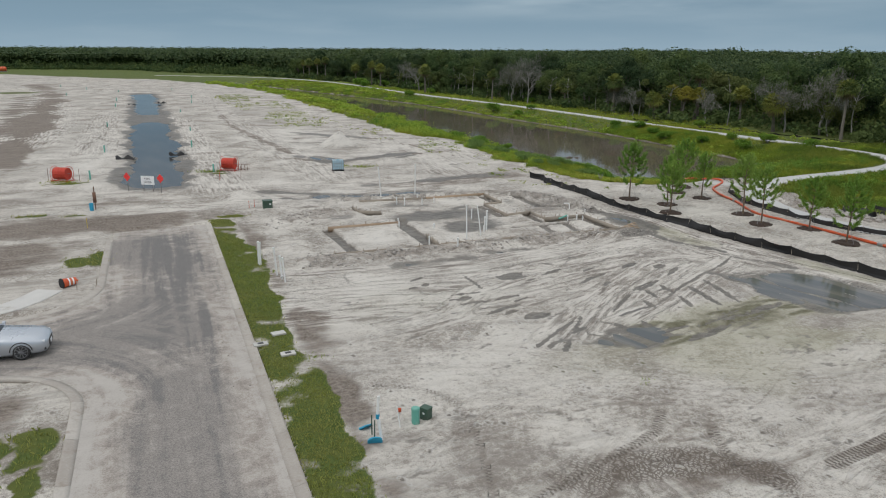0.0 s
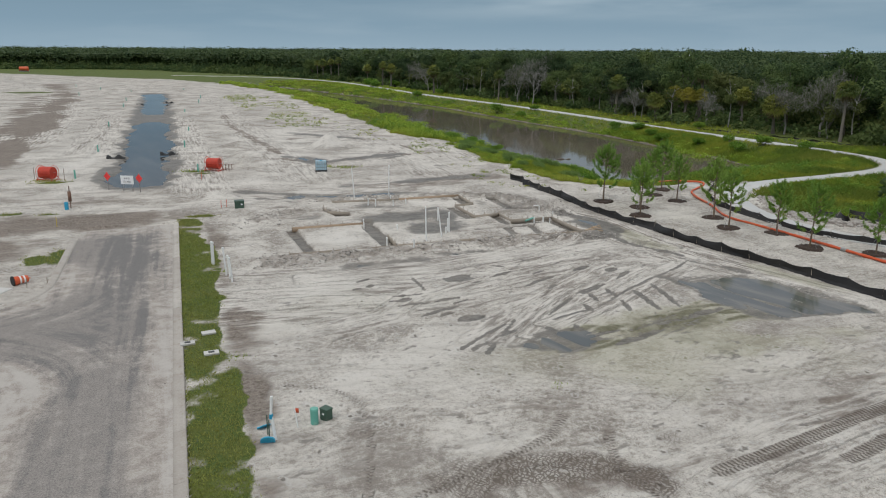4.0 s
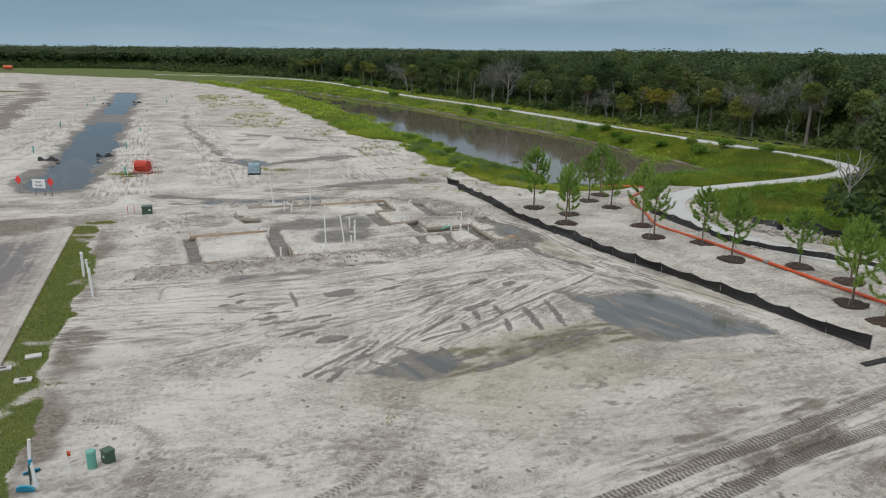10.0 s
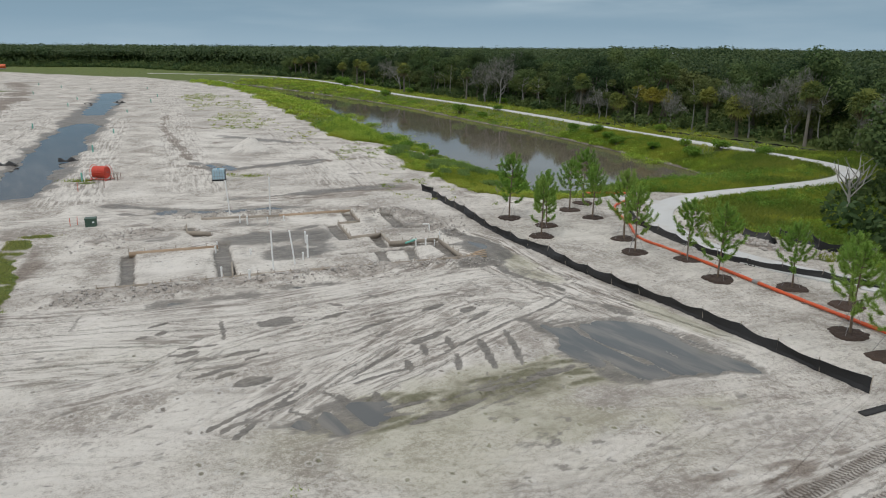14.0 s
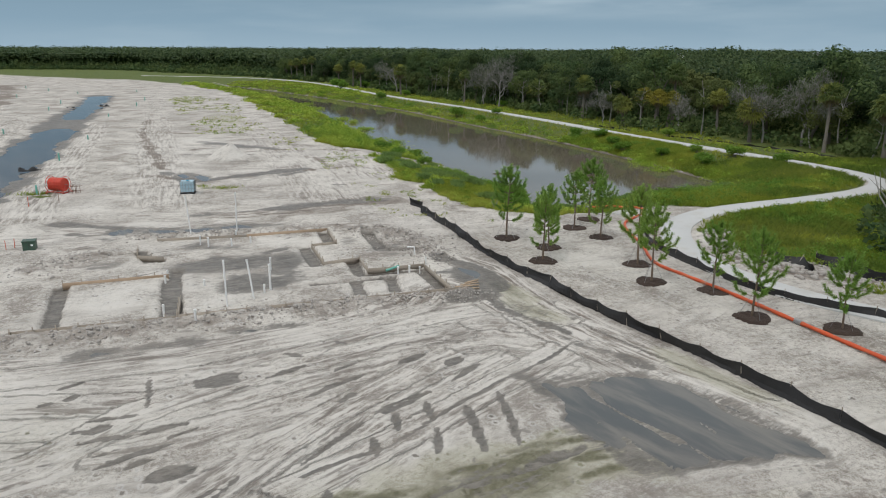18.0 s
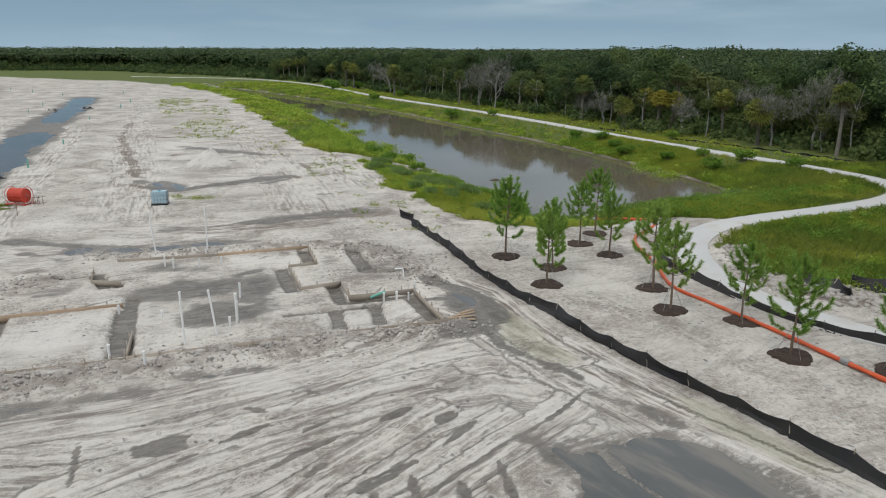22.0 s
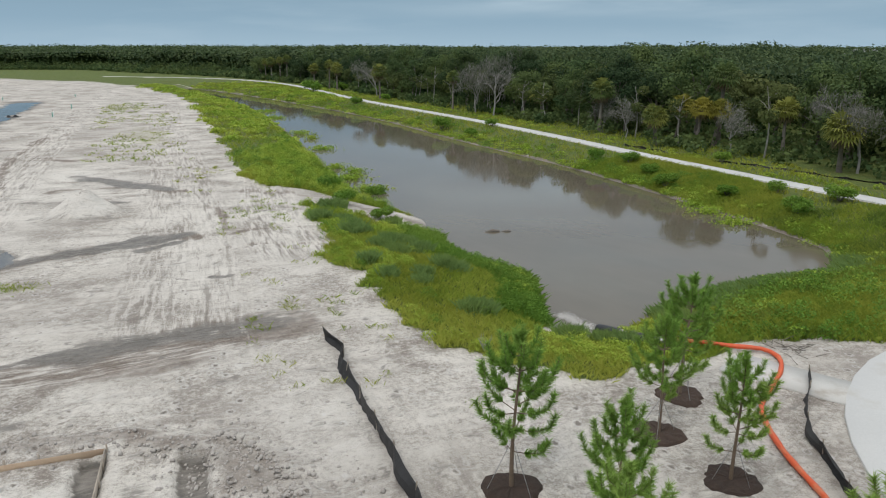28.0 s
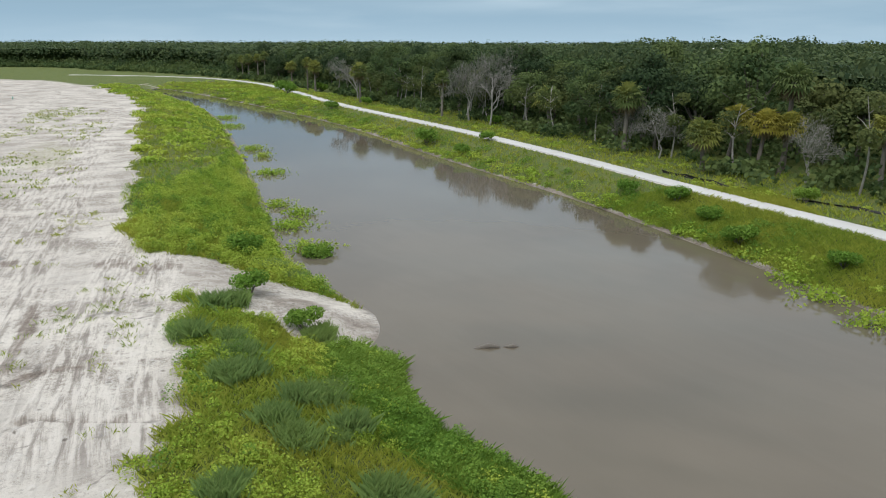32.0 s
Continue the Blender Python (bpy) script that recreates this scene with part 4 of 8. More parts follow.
# brown soil: tracks in the foreground, the verge, the street's end, the haul road
for pts in ([(9.7, 20.5), (14.3, 23.2), (18.4, 25.7), (23.5, 28.9)], [(14.0, 21.4), (18.8, 24.6), (24.1, 27.5)]):
    rut(H, wet, spline(pts, 1.5), 0.52, 0.035, 0.0)
smudge(dirt, 4.8, 20.6, 4.4, 1.7, 12, 0.42, 0.9, 0.6, 2)
smudge(dirt, 20.5, 25.0, 6.5, 2.4, 28, 0.36, 0.9, 0.7, 1)
smudge(dirt, 10.5, 23.8, 9, 2.6, 8, 0.24, 0.9, 0.7, 2)
smudge(dirt, 18.6, 25.0, 3.4, 0.8, 30, 0.7, 0.9, 0.6, 4)
for pts in ([(11.7, 21.9), (15, 23.8), (18.4, 25.6), (23.1, 28.5)], [(15.1, 22.0), (17.5, 23.6), (21.8, 26.1)], [(2.5, 18.9), (4.2, 21.7)]):
    band(dirt, pts, 0.9, 0.5, 0.7, 3)
smudge(dirt, 5.0, 20.2, 4.6, 2.0, 10, 0.55, 1.0, 0.7, 1)
smudge(dirt, 20.5, 26.6, 5.0, 1.2, 28, 0.55, 0.9, 0.7, 2)
smudge(dirt, 22.2, 25.0, 4.0, 1.3, 30, 0.65, 0.9, 0.7, 3)
band(dirt, [(4, 24.6), (9, 24.4), (15, 25.0), (20, 26.6)], 0.4, 0.5, 0.5, 2)
band(dirt, [(15.4, 25.4), (19.6, 27.4), (23, 29.4)], 0.5, 0.8, 0.4, 3)
band(dirt, [(15.0, 26.4), (18.6, 27.8), (21, 28.6)], 0.4, 0.7, 0.4, 1)
soil = smooth(SV, 1.2, 2.2) * (1 - smooth(SV + (fbm(X, Y, 4, 2) - 0.5) * 5, 1.8, 4.0)) * (SS > -10) * (SS < 34)
dirt = np.maximum(dirt, 0.72 * soil * (0.5 + fbm(X, Y, 2.5, 4)))
smudge(dirt, -8.1, 32.9, 0.6, 0.35, 10, 0.95, 0.6, 0.4, 2)
for x, y, rx, ry, a, k in ((-24, 52, 6.5, 3.4, 20, 0.9), (-31, 49, 10, 5, 20, 0.8), (-27, 42, 5, 5.5, 0, 0.8), (-17.5, 23, 2.6, 2.2, 20, 0.8), (-19, 53.5, 4, 1.5, 20, 0.6), (-26.5, 58.5, 5, 2.5, 20, 0.5),
                           (-11.5, 53.5, 2.2, 1.2, 20, 0.6), (-12.5, 57.5, 1.6, 0.9, 20, 0.6), (-36, 58, 6, 2, 20, 0.45)):
    smudge(dirt, x, y, rx, ry, a, k, 0.8, 0.5, 3)
for pts, w, k in (([(-50, 78), (-56, 92), (-69, 121), (-104, 194), (-143, 257)], 5.5, 1.5), ([(-44, 70), (-50, 84), (-62, 112)], 2.0, 0.6), ([(-58, 90), (-74, 122), (-110, 192)], 3.0, 1.2), ([(-44, 141), (-36, 120), (-23, 94), (-20, 88)], 1.6, 0.75),
                  ([(-23, 94), (-21, 84), (-23, 76)], 1.0, 0.5), ([(-36, 124), (-30, 121)], 2.0, 0.7), ([(-42, 141), (-46, 160)], 2.0, 0.45), ([(-180, 300), (-140, 262), (-100, 232)], 5, 0.6)):
    band(dirt, pts, w, k, 0.5, 4)
# grey damp bands across the open ground
for pts, w, k in (([(-17, 63.6), (-8, 62.2), (-1.8, 64.4)], 1.9, 0.75), ([(-9, 67.0), (-4, 69.6), (4.2, 74.3)], 2.0, 0.8), ([(-2.5, 70.2), (3.8, 74.0)], 2.4, 0.6), ([(-19, 86), (-14.6, 81.4), (-10.2, 85.2), (-5.4, 89.6)], 1.7, 0.8),
                  ([(-9.5, 85.5), (-8.2, 88.8)], 1.2, 0.8), ([(-6.8, 85.6), (-5.0, 88.2)], 1.0, 0.8), ([(-24, 111), (-18, 107.6), (-13, 105)], 2.2, 0.75), ([(-22, 99), (-14, 99.6)], 1.0, 0.6), ([(-15, 61), (-11.5, 59.6)], 1.0, 0.6)):
    band(wet, pts, w, min(1.0, k * 1.3), 0.6, 2)
for _ in range(90):
    x, y = rs.uniform(-80, -14), rs.uniform(58, 230)
    if seg_dist(np.array([x]), np.array([y]), S_EDGE)[0] < 10 or x < -0.45 * (y - 20) - 26:
        continue
    smudge(wet if rs.rand() < 0.5 else dirt, x, y, rs.uniform(2, 6.5), rs.uniform(0.4, 1.1), 20 + rs.normal() * 8, rs.uniform(0.4, 0.62), 0.8, 0.5, rs.randint(5))
for _ in range(16):
    smudge(wet, rs.uniform(-12, 2), rs.uniform(76, 100), rs.uniform(0.5, 1.6), rs.uniform(0.2, 0.5), 25 + rs.normal() * 20, rs.uniform(0.4, 0.7), 0.7, 0.5, rs.randint(5))
smudge(wet, -0.3, 80.6, 0.9, 0.4, 10, 0.9, 0.5, 0.6, 2)
smudge(algae, -32, 146, 12, 3.0, 115, 0.55, 0.8, 0.6, 3)
smudge(algae, -10.5, 78.2, 2.0, 0.8, 15, 0.7, 0.7, 0.5, 3)

# clean pale sand: between the fences, along the bank, on the pads
for x, y, rx, ry, a, k in ((19, 58, 5.5, 15, 22, 0.12), (-4, 35, 7.5, 6, 30, 0.55), (-2, 27.5, 7, 3.5, 15, 0.5), (-12, 62, 8, 3, 20, 0.5), (-40, 84, 9, 22, 22, 0.6), (-22, 100, 9, 24, 22, 0.5), (25, 42, 4, 9, 20, 0.2), (0, 84, 5, 10, 30, 0.35), (-7, 100, 8, 10, 30, 0.3), (-6.2, 48.1, 2.7, 2.5, 20, 0.9), (-1.2, 48.6, 2.2, 1.4, 20, 0.8), (5.2, 51.2, 1.6, 1.2, 20, 0.8),
                           (9, 52, 1.5, 1.1, 20, 0.8), (2.0, 56.8, 1.6, 2.2, 20, 0.7), (-1, 60, 3, 1.1, 20, 0.6), (-7.6, 53.6, 1.5, 1.2, 20, 0.7), (-2.5, 50, 1.5, 1.6, 20, 0.6), (8, 66, 4, 6, 30, 0.6), (-20, 70, 8, 4, 20, 0.5)):
    smudge(clean, x, y, rx, ry, a, k, 0.6, 0.3, 2)

# footings: rough spoil along the boards, trenches with sludge, a soaked floor
smudge(wet, -2.2, 54.6, 4.6, 2.6, 20, 1.0, 0.9, 0.8, 1)
smudge(wet, -0.4, 57.6, 1.6, 0.7, 50, 0.9, 0.9, 0.7, 3)
smudge(wet, 3.6, 60.0, 1.4, 1.6, 20, 0.62, 0.9, 0.6, 2)
smudge(wet, 0.2, 51.4, 2.8, 1.8, 20, 1.0, 0.9, 0.9, 3)
smudge(wet, -4.6, 58.2, 2.6, 1.3, 20, 0.85, 0.9, 0.8, 4)
smudge(wet, 0.6, 55.6, 2.0, 2.4, 20, 0.9, 0.9, 0.9, 2)
smudge(wet, 6.3, 58.6, 1.6, 2.4, 20, 0.6, 0.9, 0.6, 1)
smudge(wet, -9.4, 54.0, 1.4, 0.9, 20, 0.6, 0.6, 0.4, 3)
pad = inside(X, Y, np.array([(-10.2, 50.4), (-7.4, 43.6), (11.2, 50.4), (9.0, 55.2), (6.4, 58.5), (4.6, 62.8), (2.0, 63.0), (-9.0, 59.2)]))
H = np.where(pad, H * 0.35, H)
rough = (fbm(X, Y, 0.6, 4, 2) - 0.35)
for pts, w, up in (([(-9.5, 42.0), (-6, 43.2), (2.0, 46.6), (7.5, 48.7), (11.6, 49.9)], 2.2, 0.42), ([(-10.5, 60.3), (-5.5, 61.6), (1.6, 63.6), (4.5, 63.2)], 1.6, 0.28), ([(5.2, 63.2), (7.6, 61.2), (8.6, 58.6), (9.6, 57.0)], 2.6, 0.45), ([(-13, 52.5), (-11.2, 56)], 2.4, 0.25)):
    ln = spline(pts, 1.0)
    lo, hi = ln.min(0) - 4, ln.max(0) + 4
    i0, i1 = np.searchsorted(GX, (lo[0], hi[0]))
    j0, j1 = np.searchsorted(GY, (lo[1], hi[1]))
    x, y = X[i0:i1, j0:j1], Y[i0:i1, j0:j1]
    k = 1 - smooth(seg_dist(x, y, ln) + (fbm(x, y, 1.5, 2) - 0.5) * 0.8, w * 0.2, w * 0.6)
    H[i0:i1, j0:j1] += k * (0.10 + up * rough[i0:i1, j0:j1])
    dirt[i0:i1, j0:j1] = np.maximum(dirt[i0:i1, j0:j1], 0.5 * k)
TRENCHES = (((-9.75, 50.0), (-7.05, 44.0), 0.75), ((-4.55, 51.6), (-2.55, 46.5), 1.0), ((-8.6, 57.0), (-7.2, 55.0), 0.7), ((-7.2, 55.0), (-6.6, 55.2), 0.6), ((-4.9, 53.4), (-4.5, 51.8), 0.7), ((-10.3, 56.2), (-9.2, 56.7), 0.5),
            ((1.55, 62.5), (2.6, 59.6), 0.7), ((1.15, 58.6), (2.7, 54.7), 0.75), ((4.6, 55.7), (5.4, 53.3), 0.7), ((5.5, 53.1), (8.7, 54.2), 0.8), ((8.7, 54.2), (10.2, 50.9), 0.75),
            ((4.6, 62.6), (6.1, 58.4), 0.85), ((6.1, 58.4), (8.2, 58.4), 0.7), ((5.4, 51.9), (6.0, 49.6), 0.6), ((7.2, 52.6), (7.7, 50.4), 0.6), ((3.2, 51.2), (7.4, 52.7), 0.45))
for a, b, w in TRENCHES:
    a, b = np.array(a), np.array(b)
    lo, hi = np.minimum(a, b) - 1.2, np.maximum(a, b) + 1.2
    i0, i1 = np.searchsorted(GX, (lo[0], hi[0]))
    j0, j1 = np.searchsorted(GY, (lo[1], hi[1]))
    x, y = X[i0:i1, j0:j1], Y[i0:i1, j0:j1]
    t = (b - a) / np.linalg.norm(b - a)
    along, across = (x - a[0]) * t[0] + (y - a[1]) * t[1], (x - a[0]) * -t[1] + (y - a[1]) * t[0]
    d = np.maximum(np.abs(across) - w / 2, np.maximum(-along, along - np.linalg.norm(b - a)) - w * 0.3) + (vnoise(x, y, 0.5, 2) - 0.5) * 0.10
    k = 1 - smooth(d, -0.06, 0.10)
    H[i0:i1, j0:j1] = H[i0:i1, j0:j1] * (1 - k) - 0.24 * k
    wet[i0:i1, j0:j1] = np.maximum(wet[i0:i1, j0:j1], 1.0 * k)

# heaps of tipped sand
for x, y, r, h in ((-15.2, 95.3, 2.9, 2.0), (-19.0, 61.8, 2.2, 0.55), (-23.5, 86.5, 2.6, 0.6), (-27.5, 96, 2.6, 0.6), (-21.8, 78.5, 2.0, 0.5)):
    d = np.hypot(X - x, (Y - y)) + (fbm(X, Y, 1.4, 3) - 0.5) * 0.8
    H += h * np.clip(1 - d / r, 0, 1) ** 1.15
    clean = np.maximum(clean, 0.9 * (1 - smooth(d, r * 0.7, r)) * (h > 1))
# a washed-out gully towards the bank
rut(H, wet, spline([(-2.2, 86.0), (-0.7, 86.4), (-0.2, 87.3), (2.0, 87.4), (4.0, 87.6), (5.6, 88.4)], 0.5), 0.5, 0.10, 0.35, 0.7)
band(dirt, [(-2.2, 86.0), (-0.2, 87.3), (2.0, 87.4), (5.6, 88.4)], 0.6, 0.6, 0.6, 2)
# damp, muddy rim of the pond and the earth washed along the far shore
rim = (1 - smooth(pond_d + (fbm(X, Y, 2.0, 3) - 0.5) * 1.4, 0.3, 1.1))
dirt = np.maximum(dirt, 0.9 * rim * (1 - bare))
wet = np.maximum(wet, 0.5 * rim)
dirt = np.maximum(dirt, 0.52 * (1 - smooth(spit_d + (fbm(X, Y, 1.1, 2) - 0.5) * 2, 0.4, 1.6)))
# bare, littered earth beside the looping path
smudge(dirt, 31.5, 54.6, 4.6, 1.5, -42, 0.75, 0.7, 0.6, 3)
smudge(grass, 31.5, 54.6, 1, 1, 0, 0.0)
patchy = np.hypot((X - 31.5) * 0.74 - (Y - 54.6) * 0.67, ((X - 31.5) * 0.67 + (Y - 54.6) * 0.74) * 2.2)
grass *= smooth(patchy + (fbm(X, Y, 1.5, 2) - 0.5) * 3, 3.2, 5.0)
band(dirt, [(29.0, 64.5), (28.0, 61.5), (27.7, 58.5), (28.4, 55.8), (30.5, 53.2)], 1.5, 0.85, 0.5, 3)
strip_d = seg_dist(X, Y, np.array([(28.6, 64.0), (27.9, 61.5), (27.7, 58.5), (28.6, 55.6)]))
grass *= smooth(strip_d + (fbm(X, Y, 1.0, 2) - 0.5) * 1.6, 0.5, 1.2)
# small grass patches on the building side
for x, y, rx, ry in ((-22.2, 42.5, 1.0, 2.6), (-23.0, 41.6, 0.9, 1.2), (-14.4, 21.4, 0.9, 1.6), (-15.4, 19.6, 0.8, 1.6), (-32, 53.6, 1.4, 0.5), (-29, 53.8, 0.9, 0.35), (-16.0, 20.8, 1.1, 1.4), (-13.6, 19.4, 0.5, 1.4), (-36.4, 66.9, 2.0, 0.8), (-25.3, 74.3, 1.6, 0.6), (-121, 207, 9, 5), (-24.3, 73.4, 1.0, 0.6), (-17.4, 54.0, 1.4, 0.5)):
    smudge(grass, x, y, rx, ry, 20, 0.8, 0.5, 0.5, 2)

# water lingers in the hollows, the crests dry out pale
def blurred(f, r):
    for ax in (0, 1):
        c = np.cumsum(np.pad(f, [(r + 1, r) if q == ax else (0, 0) for q in (0, 1)], mode="edge"), axis=ax)
        f = (np.take(c, range(2 * r + 1, c.shape[ax]), ax) - np.take(c, range(0, c.shape[ax] - 2 * r - 1), ax)) / (2 * r + 1)
    return f


relief = H - blurred(H, 4)
fine_zone = (X > -26) & (X < 34) & (Y > 15) & (Y < 110) & loose & (grass < 0.3)
wet = np.maximum(wet, 0.46 * smooth(-relief, 0.006, 0.035) * fine_zone)
clean = np.maximum(clean, 0.5 * smooth(relief, 0.002, 0.02) * fine_zone)


def sheet(name, gx, gy, hgt, zone_a, zone_b, zone_c, zone_d, material):
    nx, ny = len(gx), len(gy)
    me = bpy.data.meshes.new(name)
    co = np.empty((nx * ny, 3), np.float32)
    xx, yy = np.meshgrid(gx, gy, indexing="ij")
    co[:, 0], co[:, 1], co[:, 2] = xx.ravel(), yy.ravel(), hgt.ravel()
    idx = np.arange(nx * ny).reshape(nx, ny)
    quad = np.stack([idx[:-1, :-1], idx[1:, :-1], idx[1:, 1:], idx[:-1, 1:]], -1).reshape(-1, 4)
    me.vertices.add(len(co))
    me.vertices.foreach_set("co", co.ravel())
    me.loops.add(quad.size)
    me.loops.foreach_set("vertex_index", quad.ravel().astype(np.int32))
    me.polygons.add(len(quad))
    me.polygons.foreach_set("loop_start", np.arange(0, quad.size, 4, dtype=np.int32))
    me.polygons.foreach_set("use_smooth", np.ones(len(quad), bool))
    me.update(calc_edges=True)
    for key, chans in (("zone_a", zone_a), ("zone_b", zone_b), ("zone_c", zone_c), ("zone_d", zone_d)):
        at = me.color_attributes.new(key, "FLOAT_COLOR", "POINT")
        buf = np.ones((nx * ny, 4), np.float32)
        for i, c in enumerate(chans):
            buf[:, i] = c.ravel()
        at.data.foreach_set("color", buf.ravel())
    me.materials.append(material)
    return new(name, me)


def ground_material():
    k = Nodes("trodden_sand_and_grass")
    pos = k.n("NewGeometry", 0)
    a, b, c = k.attr("zone_a"), k.attr("zone_b"), k.attr("zone_c")
    d = k.attr("zone_d")
    big, mid, small = k.noise(pos, 0.09, 4), k.noise(pos, 0.7, 5, 0.62), k.noise(pos, 6.0, 6, 0.70)
    fine = k.noise(pos, 2.6, 5, 0.62, 0, 0.6)
    comb = k.noise(k.scaled(pos, (0.55, 1.6, 1.0), -0.62), 1.3, 5, 0.62, 0, 1.6)
    far_drag = k.noise(k.scaled(pos, (0.10, 0.9, 1.0), -0.38), 0.8, 5, 0.65)
    streak = k.math("ADD", k.math("MULTIPLY", comb, 0.5), k.math("MULTIPLY", k.noise(pos, 1.3, 5, 0.6, 0, 1.0), 0.5))
    grit = k.noise(pos, 24.0, 4, 0.7)
    tone = k.math("ADD", k.math("MULTIPLY", fine, 0.22), k.math("ADD", k.math("MULTIPLY", streak, 0.12), k.math("ADD", k.math("MULTIPLY", small, 0.42), k.math("MULTIPLY", grit, 0.30))))
    tone = k.math("ADD", tone, k.math("MULTIPLY", k.math("SUBTRACT", k.noise(pos, 0.26, 5, 0.62, 0, 0.5), 0.5), 0.55))
    sand = k.mix(k.step(tone, 0.40, 0.62), (0.230, 0.199, 0.168), (0.625, 0.586, 0.527))
    sand = k.mix(k.step(far_drag, 0.52, 0.68, 0, 0.55), sand, (0.250, 0.220, 0.193))
    sand = k.mix(k.step(big, 0.44, 0.66, 0, 0.5), sand, (0.330, 0.298, 0.264))
    sand = k.mix(k.math("MULTIPLY", b[1], k.step(tone, 0.40, 0.62, 0.35, 0.95)), sand, (0.665, 0.628, 0.572))
    def lines(turn, along, across, scale, thin):
        r = k.noise(k.scaled(pos, (along, across, 1.0), turn), scale, 2, 0.45, 0, 0.6)
        return k.step(k.math("ABSOLUTE", k.math("SUBTRACT", r, 0.5)), thin * 0.35, thin, 1.0, 0.0)
    worn = k.step(k.noise(pos, 0.16, 4), 0.40, 0.60)
    # thin tracks, their groove shade drawn as dark lines in the sand's colour
    track = k.math("MAXIMUM", k.math("MULTIPLY", lines(-0.77, 0.10, 1.1, 0.9, 0.030), worn), k.math("MULTIPLY", lines(-0.30, 0.09, 0.9, 0.8, 0.028), k.math("SUBTRACT", 1.0, k.math("MULTIPLY", worn, 0.7))))
    track = k.math("MAXIMUM", track, k.math("MULTIPLY", lines(-1.15, 0.10, 0.8, 0.7, 0.022), k.step(k.noise(pos, 0.11, 3), 0.52, 0.66)))
    sand = k.mix(k.math("MULTIPLY", k.math("MULTIPLY", track, k.step(b[1], 0.0, 0.5, 1.0, 0.15)), k.step(small, 0.35, 0.65, 0.0, 0.3)), sand, (0.190, 0.165, 0.143))
    crest = k.math("MAXIMUM", lines(-0.80, 0.12, 1.5, 1.1, 0.022), lines(-0.28, 0.12, 1.3, 1.0, 0.020))
    sand = k.mix(k.math("MULTIPLY", crest, k.step(fine, 0.35, 0.62, 0.0, 0.25)), sand, (0.62, 0.60, 0.56))
    # trodden pocks: the hollow's shade and its bright rim are put into the colour
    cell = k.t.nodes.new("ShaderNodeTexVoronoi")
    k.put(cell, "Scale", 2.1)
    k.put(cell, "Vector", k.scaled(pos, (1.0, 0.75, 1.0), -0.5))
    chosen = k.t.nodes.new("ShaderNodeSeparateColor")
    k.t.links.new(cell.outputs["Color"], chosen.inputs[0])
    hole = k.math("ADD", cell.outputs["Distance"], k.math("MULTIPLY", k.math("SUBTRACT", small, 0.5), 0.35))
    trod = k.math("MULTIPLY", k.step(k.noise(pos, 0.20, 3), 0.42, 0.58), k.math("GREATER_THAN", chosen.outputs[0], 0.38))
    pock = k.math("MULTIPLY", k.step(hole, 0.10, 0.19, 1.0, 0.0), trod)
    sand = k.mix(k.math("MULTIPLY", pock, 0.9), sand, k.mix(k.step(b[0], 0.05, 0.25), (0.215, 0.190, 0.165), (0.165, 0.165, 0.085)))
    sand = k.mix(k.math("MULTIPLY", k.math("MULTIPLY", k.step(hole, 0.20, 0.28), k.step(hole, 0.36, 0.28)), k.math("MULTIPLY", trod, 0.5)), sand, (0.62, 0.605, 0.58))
    swept = k.t.nodes.new("ShaderNodeCombineXYZ")
    k.put(swept, 0, c[0])
    k.put(swept, 1, k.math("MULTIPLY", c[1], 0.10))
    drag = k.noise(swept.outputs[0], 3.4, 5, 0.68, 0, 0.35)
    drag_wide = k.noise(swept.outputs[0], 0.7, 3, 0.5)
    dark_line = k.math("MULTIPLY", k.step(drag, 0.51, 0.61), k.step(drag_wide, 0.40, 0.56))
    sand = k.mix(k.math("MULTIPLY", c[2], k.step(drag_wide, 0.54, 0.66, 0, 0.45)), sand, (0.205, 0.178, 0.153))
    sand = k.mix(k.math("MULTIPLY", c[2], k.step(drag, 0.52, 0.40, 0, 0.9)), sand, (0.655, 0.615, 0.56))
    sand = k.mix(k.math("MULTIPLY", k.math("MULTIPLY", c[2], dark_line), k.step(small, 0.30, 0.60, 0.45, 0.9)), sand, (0.165, 0.140, 0.120))
    jit = k.math("ADD", k.math("MULTIPLY", k.math("SUBTRACT", fine, 0.5), 0.9), k.math("MULTIPLY", k.math("SUBTRACT", small, 0.5), 0.6))
    jit2 = k.math("ADD", k.math("MULTIPLY", k.math("SUBTRACT", mid, 0.5), 0.9), k.math("MULTIPLY", k.math("SUBTRACT", small, 0.5), 0.6))
    jit3 = k.math("ADD", k.math("ADD", jit2, k.math("MULTIPLY", k.math("MULTIPLY", k.math("SUBTRACT", drag, 0.5), c[2]), 2.2)), k.math("MULTIPLY", k.math("SUBTRACT", far_drag, 0.5), 0.8))
    jitw = k.math("ADD", jit, k.math("ADD", k.math("MULTIPLY", k.math("SUBTRACT", comb, 0.5), 0.7), k.math("MULTIPLY", k.math("SUBTRACT", mid, 0.5), 0.7)))
    brush = k.noise(k.scaled(pos, (0.5, 2.2, 1.0), -0.45), 0.9, 6, 0.68, 0, 2.0)
    jitw = k.math("ADD", jitw, k.math("MULTIPLY", k.math("SUBTRACT", brush, 0.5), 1.5))
    m_dirt = k.step(k.math("ADD", a[2], jit3), 0.30, 0.80, 0, 0.9)
    m_wet = k.step(k.math("ADD", a[0], k.math("MULTIPLY", jitw, 0.85)), 0.36, 0.80, 0, 0.92)
    m_algae = k.step(k.math("ADD", b[0], jit2), 0.40, 1.05, 0, 0.88)
